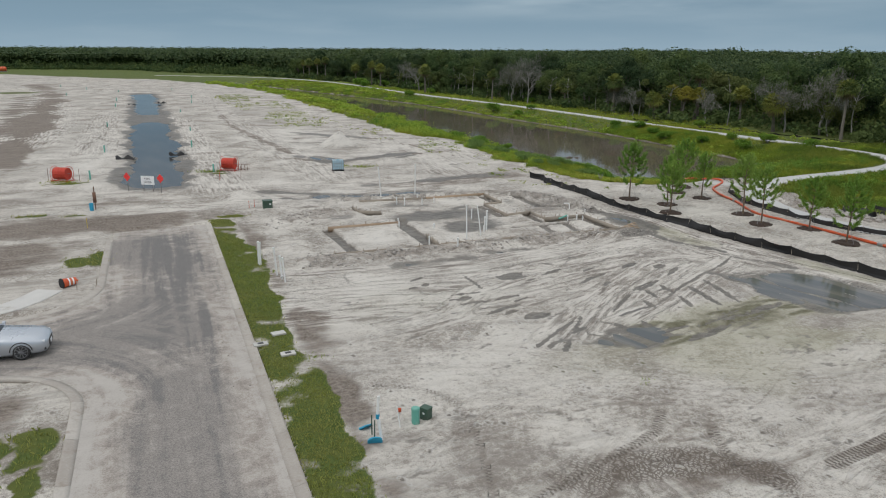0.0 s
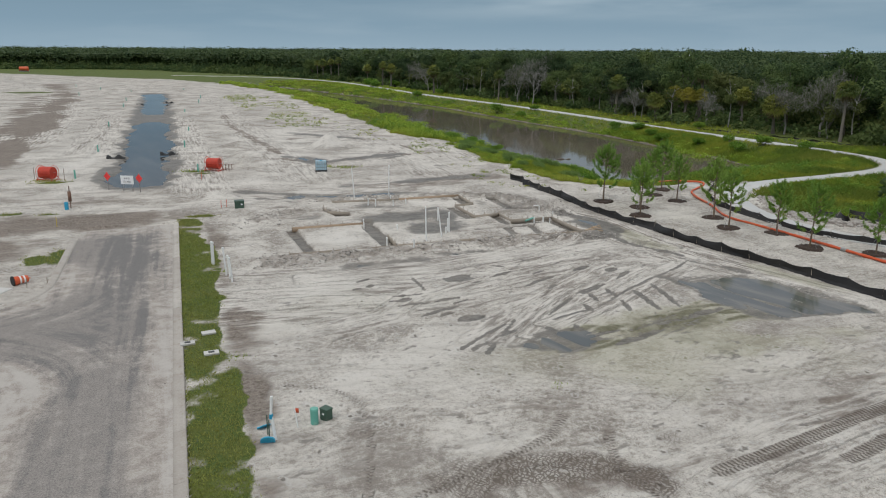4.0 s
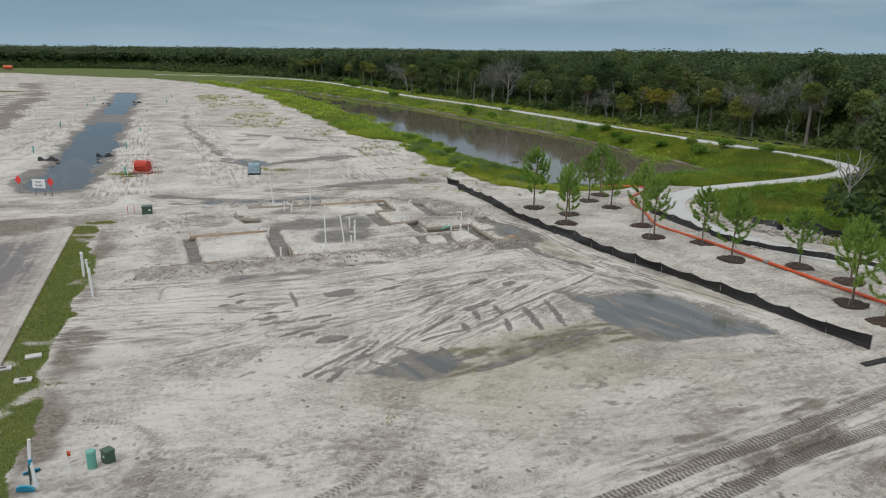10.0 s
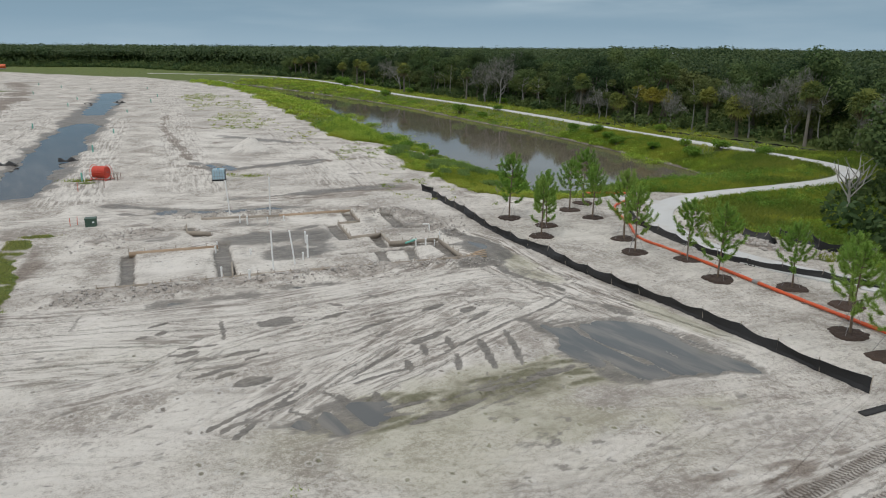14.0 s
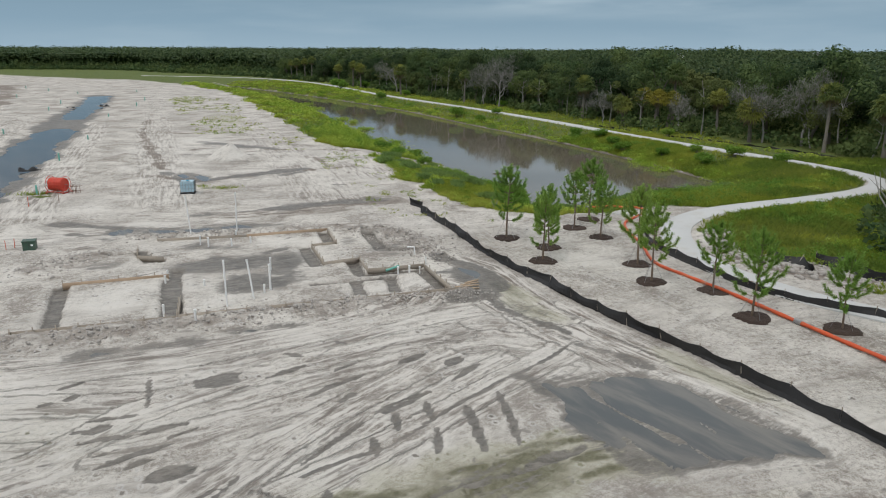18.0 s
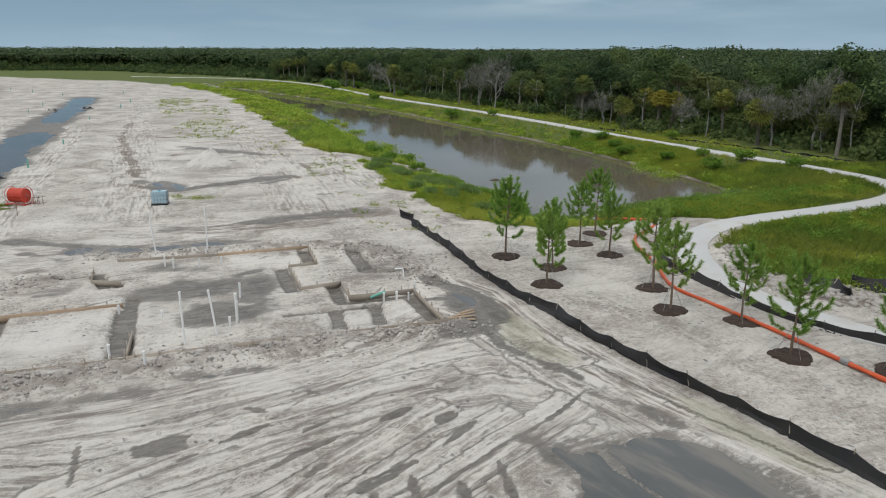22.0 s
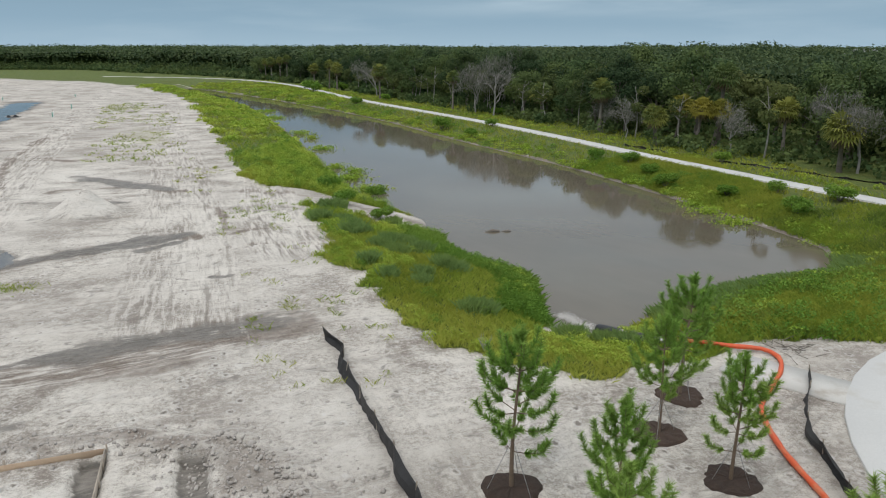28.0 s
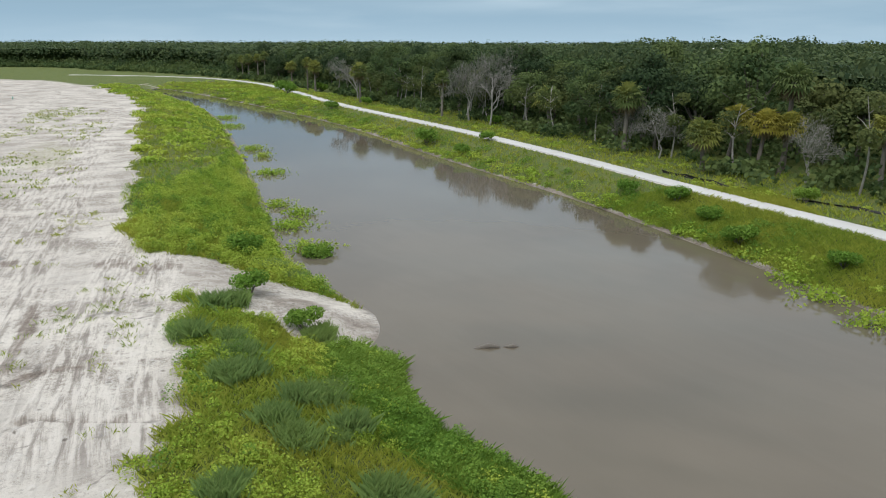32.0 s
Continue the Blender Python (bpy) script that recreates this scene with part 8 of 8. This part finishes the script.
        # black tube that stands in for the shadow gap of the front wheel arch
        part("arch_trim", Bag().tube([(1.48 + 0.40 * math.cos(q), sgn * 0.925, 0.345 + 0.40 * math.sin(q)) for q in np.linspace(0.1, math.pi - 0.1, 12)], 0.022, 5), M["ink"], ob)
        part("door_seam", Bag().tube([(0.55, sgn * 0.932, 0.30), (0.50, sgn * 0.935, 0.84)], 0.008, 4), M["ink"], ob)
        part("door_handle", rounded_box((0.18, 0.03, 0.03), (-0.35, sgn * 0.945, 0.80), 0.01), M["alloy"], ob)
    part("grille", rounded_box((0.06, 0.86, 0.32), (2.40, 0, 0.27), 0.02), M["ink"], ob, "dark mesh grille")
    part("number_plate", rounded_box((0.02, 0.32, 0.14), (2.44, 0, 0.36), 0.004), M["sign_white"], ob)
    return ob


make_car((-20.25, 28.3), 20)


# ---- the woods ----
EDGE = spline([(-1500, 640), (-700, 500), (-380, 455), (-259, 446), (-200, 452), (-140, 402), (-100, 372), (-71, 341), (-37, 296), (-8, 240), (9, 206), (20, 183), (29, 166), (36, 150),
               (43, 134), (52, 121), (60, 106), (62, 92), (56, 79), (47.5, 69), (42.5, 61), (41.5, 52), (44, 40), (56, 22), (100, -40)], 6.0)
WOODS = np.vstack([EDGE, [(1800, -200), (2600, 4200), (-2600, 4200), (-2600, 700)]])


def make_oak(seed, height, spread, leaves, bare=0.0, foliage="foliage_oak", clumps=11, trunk_mat="bark"):
    """A broad, uneven tree: trunk with limbs, and a crown of many leaf clumps."""
    rs = np.random.RandomState(seed)
    tree = thing("oak_tree", "dark green broadleaf tree at the woods' edge", "tree", group="trees of the woods")
    wood, crown = Bag(), Bag()
    fork = height * rs.uniform(0.3, 0.42)
    lean = rs.normal(size=2) * 0.4
    wood.tube([(0, 0, -0.3), (lean[0] * 0.3, lean[1] * 0.3, fork * 0.5), (lean[0], lean[1], fork)], [0.32, 0.22, 0.18], 7, False)
    for i in range(clumps):
        ang = 2 * np.pi * (i / clumps) * 2.4 + rs.rand()
        out = spread * (0.15 + 0.62 * (i / clumps) ** 0.6) * rs.uniform(0.7, 1.15)
        z = height * (0.88 - 0.52 * (i / clumps) + rs.uniform(-0.08, 0.08))
        c = np.array((lean[0] + math.cos(ang) * out, lean[1] + math.sin(ang) * out, z))
        mid = (np.array((lean[0], lean[1], fork)) + c) / 2 + np.array((0, 0, 0.4))
        wood.tube([(lean[0], lean[1], fork - 0.2), mid, c], [0.13, 0.08, 0.03], 5, False)
        r = spread * rs.uniform(0.26, 0.42)
        n = int(leaves / clumps * (1 - bare))
        if n:
            p = shell(rs, n, r * 1.1, 0.72, 0.45)
            crown.quads(leaf_quads(rs, c + p, 0.27, 0.08, 1.25, p * (1, 1, 1.4)))
        if bare:
            for q in range(int(18 * bare)):
                d = rs.normal(size=3)
                d[2] = abs(d[2]) * 0.8
                tip = c + d / np.linalg.norm(d) * r * rs.uniform(0.7, 1.5)
                wood.tube([c, (c + tip) / 2 + rs.normal(size=3) * 0.15, tip], [0.035, 0.02, 0.008], 3, False)
    part("trunk", wood, M[trunk_mat], tree, smooth_faces=True)
    if crown.v:
        part("crown", crown, M[foliage], tree)
    return tree


def make_palm(seed, height, fronds=40, leaves="foliage_palm"):
    """A fan palm: slim trunk, round head of pleated fans, a skirt of dry ones."""
    rs = np.random.RandomState(seed)
    tree = thing("palm_tree", "fan palm with a slim trunk and ragged round head", "palm tree", group="palms at the woods' edge")
    t = Bag()
    bow = rs.normal(size=2) * 0.25
    pts = [(bow[0] * math.sin(k * 1.2), bow[1] * math.sin(k * 1.2), height * k - 0.2 * (k == 0)) for k in (0, 0.25, 0.5, 0.75, 1.0)]
    t.tube(pts, [0.24, 0.19, 0.17, 0.17, 0.2], 8, True)
    part("trunk", t, M["bark"], tree, smooth_faces=True)
    top = np.array(pts[-1])
    green, dry = Bag(), Bag()
    for i in range(fronds + 9):
        old = i >= fronds
        ang = i * 2.39996
        up = rs.uniform(-1.3, -0.8) if old else math.asin(1 - 1.55 * (i + 0.5) / fronds)
        d = np.array((math.cos(ang) * math.cos(up), math.sin(ang) * math.cos(up), math.sin(up)))
        stem = rs.uniform(0.6, 1.0) * (0.6 if old else 1.0)
        hub = top + d * stem
        (dry if old else green).tube([top, hub], [0.03, 0.02], 3, False)
        sidev = np.cross(d, (0, 0, 1.0))
        sidev /= np.linalg.norm(sidev) + 1e-9
        upv = np.cross(sidev, d)
        blades = []
        for q in range(9):
            a = (q - 4) / 4 * 1.45
            way = d * math.cos(a) + sidev * math.sin(a)
            tip = hub + way * rs.uniform(0.7, 1.1) - np.array((0, 0, 0.12 + 0.25 * rs.rand()))
            m = hub + way * 0.5 + upv * 0.06
            w = (sidev * math.cos(a) - d * math.sin(a)) * 0.085
            blades.append((hub, m - w, tip, m + w))
        (dry if old else green).quads(np.array(blades))
    part("crown", green, M[leaves], tree)
    part("dry_skirt", dry, M["palm_skirt"], tree, "hanging brown dead fronds")
    return tree


def make_grey(seed, height):
    """A nearly dead tree, grey branches hung with moss and fine twigs."""
    rs = np.random.RandomState(seed)
    tree = thing("dead_tree", "grey leafless tree with fine twigs and hanging moss", "tree", group="dead trees")
    wood, twigs = Bag(), Bag()

    def grow(p, d, length, r, level):
        d = d / np.linalg.norm(d)
        q = p + d * length
        mid = (p + q) / 2 + rs.normal(size=3) * length * 0.07
        wood.tube([p, mid, q], [r, r * 0.8, r * 0.6], 6 if level < 2 else 4, False)
        if level == 4:
            for k in range(7):
                nd = d + rs.normal(size=3) * 0.7
                tip = q + nd / np.linalg.norm(nd) * rs.uniform(0.5, 1.1)
                wood.tube([q, (q + tip) / 2 + rs.normal(size=3) * 0.06, tip], [0.016, 0.011, 0.005], 3, False)
            pts = q + rs.normal(size=(9, 3)) * (0.5, 0.5, 0.4)
            drop = rs.uniform(0.2, 0.6, 9)[:, None] * np.array((0, 0, -1.0))
            wide = rs.normal(size=(9, 3)) * (0.035, 0.035, 0)
            twigs.quads(np.stack([pts - wide, pts + wide, pts + wide * 0.5 + drop, pts - wide * 0.3 + drop], 1))
            return
        for k in range(3 if level else 4):
            nd = d + rs.normal(size=3) * (0.62 if level else 0.42)
            nd[2] = max(nd[2], -0.25 if level > 2 else 0.12)
            start = q if k < 2 or level > 2 else p + (q - p) * rs.uniform(0.55, 0.9)
            grow(start, nd, length * rs.uniform(0.52, 0.86), r * 0.56, level + 1)

    grow(np.array((0, 0, -0.2)), np.array((rs.normal() * 0.1, rs.normal() * 0.1, 1.0)), height * 0.36, 0.17, 0)
    part("trunk", wood, M["bark_grey"], tree, smooth_faces=True)
    part("moss", twigs, M["moss_grey"], tree, "grey hanging moss")
    return tree


M["foliage_olive"] = leafy("olive_leaves", (0.050, 0.075, 0.026), (0.120, 0.152, 0.052), (0.150, 0.170, 0.058))
M["foliage_deep"] = leafy("deep_green_leaves", (0.020, 0.042, 0.020), (0.056, 0.092, 0.038), (0.075, 0.105, 0.038))
rs = np.random.RandomState(21)
kinds = [make_oak(31 + i, h, sp, 4400, 0.0, fo, 15) for i, (h, sp, fo) in enumerate(((9.5, 4.9, "foliage_oak"), (10.5, 5.4, "foliage_deep"), (8.2, 4.4, "foliage_olive"), (11.0, 5.0, "foliage_oak"), (9.0, 5.8, "foliage_deep"), (7.2, 3.6, "foliage_olive")))]
for k in kinds:
    k.location = (0, 0, 0)
used = set()


def stand(kind, x, y, turn, size=1.0, z=None):
    """Puts the first of a kind, then copies of it."""
    m = pose(x, y, ground_z(x, y) if z is None else z, 0, 0, turn) @ Matrix.Scale(size, 4)
    if kind.name not in used:
        used.add(kind.name)
        kind.matrix_basis = m
        return kind
    ob = copy_thing(kind, pose(x, y, m.translation.z, 0, 0, turn))
    ob.scale = (size, size, size)
    return ob


PALMS = ((31.1, 171.5, 0, 1.15), (32.7, 149.8, 0, 1.2), (40.6, 139.2, 3, 1.0), (42.0, 135.2, 3, 0.98), (44.1, 135.0, 3, 0.95), (45.8, 138.0, 1, 1.2), (37.4, 136.4, 2, 1.05), (27.0, 172.0, 2, 1.25), (50.0, 128.4, 0, 1.0), (-6.8, 221.0, 0, 1.25),
         (-51, 314, 1, 1.1), (-56, 324, 1, 1.0), (-60, 327, 0, 1.3), (-63, 330, 1, 0.95), (-27, 266, 1, 1.0), (-23, 256, 0, 1.2), (56.0, 106.5, 1, 1.0), (59.5, 99.5, 0, 1.2), (11, 190, 1, 0.9), (50.6, 116.5, 2, 1.2), (-34, 279, 0, 1.1))
line = EDGE[(EDGE[:, 1] < 350) & (EDGE[:, 1] > 30) & (EDGE[:, 0] > -80)]
tang = np.gradient(line, axis=0)
nrm = np.stack([tang[:, 1], -tang[:, 0]], 1) / np.linalg.norm(tang, axis=1)[:, None]
nrm *= -1 if inside(*(line[5] + nrm[5] * 4).reshape(2, 1), WOODS)[0] == False else 1
for row, (off, gap) in enumerate(((1.5, 7.5), (6.0, 5.5), (11.5, 6.0), (17, 6.5))):
    run = 0.0
    for i in range(1, len(line)):
        run += np.linalg.norm(line[i] - line[i - 1])
        if run < gap:
            continue
        run = 0.0
        p = line[i] + nrm[i] * (off + rs.uniform(-1.5, 1.5)) + rs.normal(size=2)
        if min(math.hypot(p[0] - q[0], p[1] - q[1]) for q in PALMS) < 4.5:
            continue
        stand(kinds[rs.randint(6)], p[0], p[1], rs.uniform(0, 360), rs.uniform(0.72, 1.0) if row == 0 else rs.uniform(0.9, 1.12))

# far woods: crowns of leaf clumps, coarser the farther they stand
far = Bag()
for band, (r0, r1, gap, quads, size) in enumerate(((60, 260, 6.5, 200, 0.55), (260, 620, 9.0, 80, 1.05), (620, 1700, 18.0, 26, 3.0))):
    eye = np.array((10.0, 30.0))
    xs = np.arange(-r1, r1, gap)
    gx, gy = np.meshgrid(xs, np.arange(-40, r1, gap), indexing="ij")
    p = np.stack([gx.ravel(), gy.ravel()], 1) + eye + rs.uniform(-0.42, 0.42, (gx.size, 2)) * gap
    d = p - eye
    r = np.hypot(d[:, 0], d[:, 1])
    ang = np.degrees(np.arctan2(d[:, 0], d[:, 1]))
    keep = (r >= r0) & (r < r1) & (ang > -42) & (ang < 62) & inside(p[:, 0], p[:, 1], WOODS)
    keep &= (seg_dist(p[:, 0], p[:, 1], EDGE) > (19 if band == 0 else 3)) | (p[:, 1] > 350) & (seg_dist(p[:, 0], p[:, 1], EDGE) > 2)
    p = p[keep]
    top = 11.5 + 2.2 * (fbm(p[:, 0], p[:, 1], 60, 2) - 0.5) * 2 + rs.normal(size=len(p)) * (0.6, 0.5, 0.4)[band] + np.clip((r[keep] - 200) / 260, 0, 2.8)
    wide = gap * rs.uniform(0.55, 0.85, len(p))
    clear = np.hypot(p[:, 0] - 77, p[:, 1] - 254) < 9
    top = np.where(clear, 8.5, top)
    for (x, y), t, w in zip(p, top, wide):
        c = np.array((x, y, t - w * 0.55))
        off = shell(rs, quads, w, 0.62, 0.25)
        lobes = 1 + 0.28 * np.sin(off[:, 0] * 5.2 / w + x) * np.sin(off[:, 1] * 5.2 / w + y)
        off[:, :2] *= lobes[:, None]
        off[:, 2] *= 0.75 + 0.5 * (lobes - 0.72)
        pts = c + off
        pts[:, 2] = np.where(off[:, 2] < -w * 0.3, pts[:, 2] - rs.rand(quads) * (t * 0.45 if band < 2 else 3), pts[:, 2])
        far.quads(leaf_quads(rs, pts, size * (0.7 + 0.3 * rs.rand()), (0.08, 0.45, 1.2)[band], 1.2, off * (1, 1, 1.5)))
# plain sheets added below the outer leaves, to block sky gaps and darken them
for cell, r0, r1 in ((14.0, 120, 620), (40.0, 620, 1800)):
    gx, gy = np.meshgrid(np.arange(-1300, 1500, cell), np.arange(60, 1800, cell), indexing="ij")
    c = np.stack([gx.ravel(), gy.ravel()], 1)
    r = np.hypot(c[:, 0] - 10, c[:, 1] - 30)
    keep = (r > r0) & (r < r1) & inside(c[:, 0], c[:, 1], WOODS) & (seg_dist(c[:, 0], c[:, 1], EDGE) > 26) & (np.abs(np.degrees(np.arctan2(c[:, 0] - 10, c[:, 1] - 30)) - 10) < 54)
    c, r = c[keep], r[keep]
    top = lambda px, py, rr: 8.6 + 2.2 * (fbm(px, py, 60, 2) - 0.5) * 2 + np.clip((rr - 200) / 260, 0, 2.8)
    q = []
    for ox, oy in ((-0.5, -0.5), (0.5, -0.5), (0.5, 0.5), (-0.5, 0.5)):
        px, py = c[:, 0] + ox * cell, c[:, 1] + oy * cell
        q.append(np.stack([px, py, top(px, py, np.hypot(px - 10, py - 30))], 1))
    far.quads(np.stack(q, 1))
woods = solid("distant_woods", far, M["foliage_far"], "dense dark green woods reaching to the horizon", "woods", kind="stuff")

# undergrowth that closes the woods' edge
bush = Bag()
full = EDGE[(EDGE[:, 1] < 470) & (EDGE[:, 1] > 30) & (EDGE[:, 0] > -420)]
tg = np.gradient(full, axis=0)
nf = np.stack([tg[:, 1], -tg[:, 0]], 1) / np.linalg.norm(tg, axis=1)[:, None]
nf *= -1 if not inside(*(full[20] + nf[20] * 4).reshape(2, 1), WOODS)[0] else 1
for i in range(len(full)):
    away = math.hypot(full[i, 0] - 12, full[i, 1] - 50)
    for q in range(22):
        p = full[i] + tg[i] * rs.uniform(-0.5, 0.5) + nf[i] * (rs.uniform(-4.5, 14.0))
        depth = max(0.0, (p - full[i]) @ nf[i])
        r = rs.uniform(0.7, 1.7) * (1 + 0.06 * depth)
        n = 46 if away < 170 else 26
        hgt = r * rs.uniform(0.8, 1.6) + 0.12 * depth
        c = np.array((p[0], p[1], hgt * 0.55))
        pts = c + shell(rs, n, 1.0, 1.0, 0.6) * np.array((r, r, hgt * 0.6))
        bush.quads(leaf_quads(rs, pts, 0.40 if away < 170 else 0.75, 0.2, 1.2))
solid("undergrowth", bush, M["foliage_oak"], "tangled green undergrowth below the trees", "undergrowth", kind="stuff")

# palms and bare grey trees along the edge
palms = [make_palm(61, 4.6), make_palm(62, 6.4), make_palm(63, 3.2), make_palm(64, 4.4, 36, "palm_yellow")]
for x, y, k, s in PALMS:
    stand(palms[k], x, y, rs.uniform(0, 360), s * 1.1)


def make_slim(seed, height):
    """A slender pale trunk with a thin, high crown."""
    r2 = np.random.RandomState(seed)
    ob = thing("slender_tree", "slender pale-trunked tree with a thin high crown", "tree", group="slender trees of the woods' edge")
    w, lf = Bag(), Bag()
    b = r2.normal(size=4) * 0.35
    pts = [np.array((b[0] * f + b[2] * math.sin(4 * f), b[1] * f + b[3] * math.sin(3 * f), height * f - 0.2 * (f == 0))) for f in np.linspace(0, 1, 7)]
    w.tube(pts, np.linspace(0.11, 0.02, 7), 6, False)
    for i in range(9):
        f = r2.uniform(0.5, 0.98)
        p = pts[int(f * 6)]
        a = r2.rand() * 6.28
        tip = p + np.array((math.cos(a), math.sin(a), 0.7)) * r2.uniform(0.7, 1.5)
        w.tube([p, (p + tip) / 2 + (0, 0, 0.1), tip], [0.035, 0.025, 0.01], 4, False)
        if i % 3:
            lf.quads(leaf_quads(r2, tip + shell(r2, 70, 0.8, 0.8, 0.3), 0.22, 0.2, 1.3))
    part("trunk", w, M["bark_pale"], ob, smooth_faces=True)
    part("crown", lf, M["foliage_olive"], ob)
    return ob


slims = [make_slim(81, 6.0), make_slim(82, 7.2), make_slim(83, 5.0)]
for i in range(4, len(line) - 2):
    if rs.rand() < 0.85 and line[i][1] < 260:
        p = line[i] + nrm[i] * rs.uniform(-2.5, 0.5) + tang[i] * rs.uniform(-0.5, 0.5)
        stand(slims[rs.randint(3)], p[0], p[1], rs.uniform(0, 360), rs.uniform(0.8, 1.15))
greys = [make_grey(71, 9.5), make_grey(72, 8.0)]
for x, y, k, s in ((53.0, 116.5, 0, 0.95), (57.0, 113.5, 1, 1.1), (36.6, 146.2, 1, 0.62), (45.6, 131.4, 1, 0.66), (19.6, 178.5, 0, 1.1), (16.5, 184, 1, 1.15), (-8.0, 234, 0, 1.05), (62, 96, 1, 0.95), (22, 189, 1, 1.3), (34.5, 151.5, 1, 0.6)):
    stand(greys[k], x - 1.0, y - 0.8, rs.uniform(0, 360), s)


def make_snag(seed, height):
    """A bleached, bare tree with a few crooked limbs."""
    rs2 = np.random.RandomState(seed)
    ob = thing("bare_snag", "bleached bare tree with crooked limbs by the path", "tree", group="dead trees")
    b = Bag()
    b.tube([(0, 0, -0.2), (0.1, 0.05, height * 0.3), (-0.1, 0.1, height * 0.55)], [0.13, 0.10, 0.08], 7, False)
    for k in range(6):
        a, f = k * 1.9 + rs2.rand(), rs2.uniform(0.3, 0.55)
        p = np.array((0.0, 0.08, height * f))
        q = p + np.array((math.cos(a) * 0.9, math.sin(a) * 0.9, height * 0.18))
        r = q + np.array((math.cos(a + 0.6) * 0.5, math.sin(a + 0.6) * 0.5, height * rs2.uniform(0.12, 0.26)))
        b.tube([p, q, r], [0.06, 0.045, 0.015], 5, False)
        b.tube([q, q + np.array((math.cos(a - 0.8), math.sin(a - 0.8), 0.9)) * 0.8], [0.03, 0.01], 4, False)
    part("trunk", b, M["bark_pale"], ob, smooth_faces=True)
    return ob


snag = make_snag(5, 6.0)
stand(snag, 38.6, 61.0, 20)
stand(snag, 41.6, 65.6, 140, 0.85)

# roofs that show above the canopy
def far_house(x, y, turn, size, ridge, roof):
    ob = thing("house", "pale house half hidden by the woods", "house", (x, y, 0), turn, "houses beyond the woods")
    a, b, e = size[0] / 2, size[1] / 2, ridge - 2.2
    part("wall", Bag().box((size[0], size[1], e), (0, 0, 0)), M["sign_white"], ob)
    r = Bag()
    r.add([(-a - 0.5, -b - 0.5, e), (a + 0.5, -b - 0.5, e), (a + 0.5, b + 0.5, e), (-a - 0.5, b + 0.5, e), (-a * 0.55, 0, ridge), (a * 0.55, 0, ridge)], [(0, 1, 5, 4), (2, 3, 4, 5)])
    r.add([(-a - 0.5, -b - 0.5, e), (-a - 0.5, b + 0.5, e), (-a * 0.55, 0, ridge)], [(0, 2, 1)]).add([(a + 0.5, -b - 0.5, e), (a + 0.5, b + 0.5, e), (a * 0.55, 0, ridge)], [(0, 1, 2)])
    part("roof", r, M[roof], ob)
    for k in (-0.3, 0.1, 0.4):
        w = part("window", rounded_box((1.1, 0.08, 1.3), (a * 2 * k, -b - 0.02, e - 1.7), 0.02), M["glass"], ob)
    return ob


far_house(79, 262, -15, (9, 7), 11.6, "sign_white")
far_house(128, 262, 10, (12, 8), 12.2, "steel")
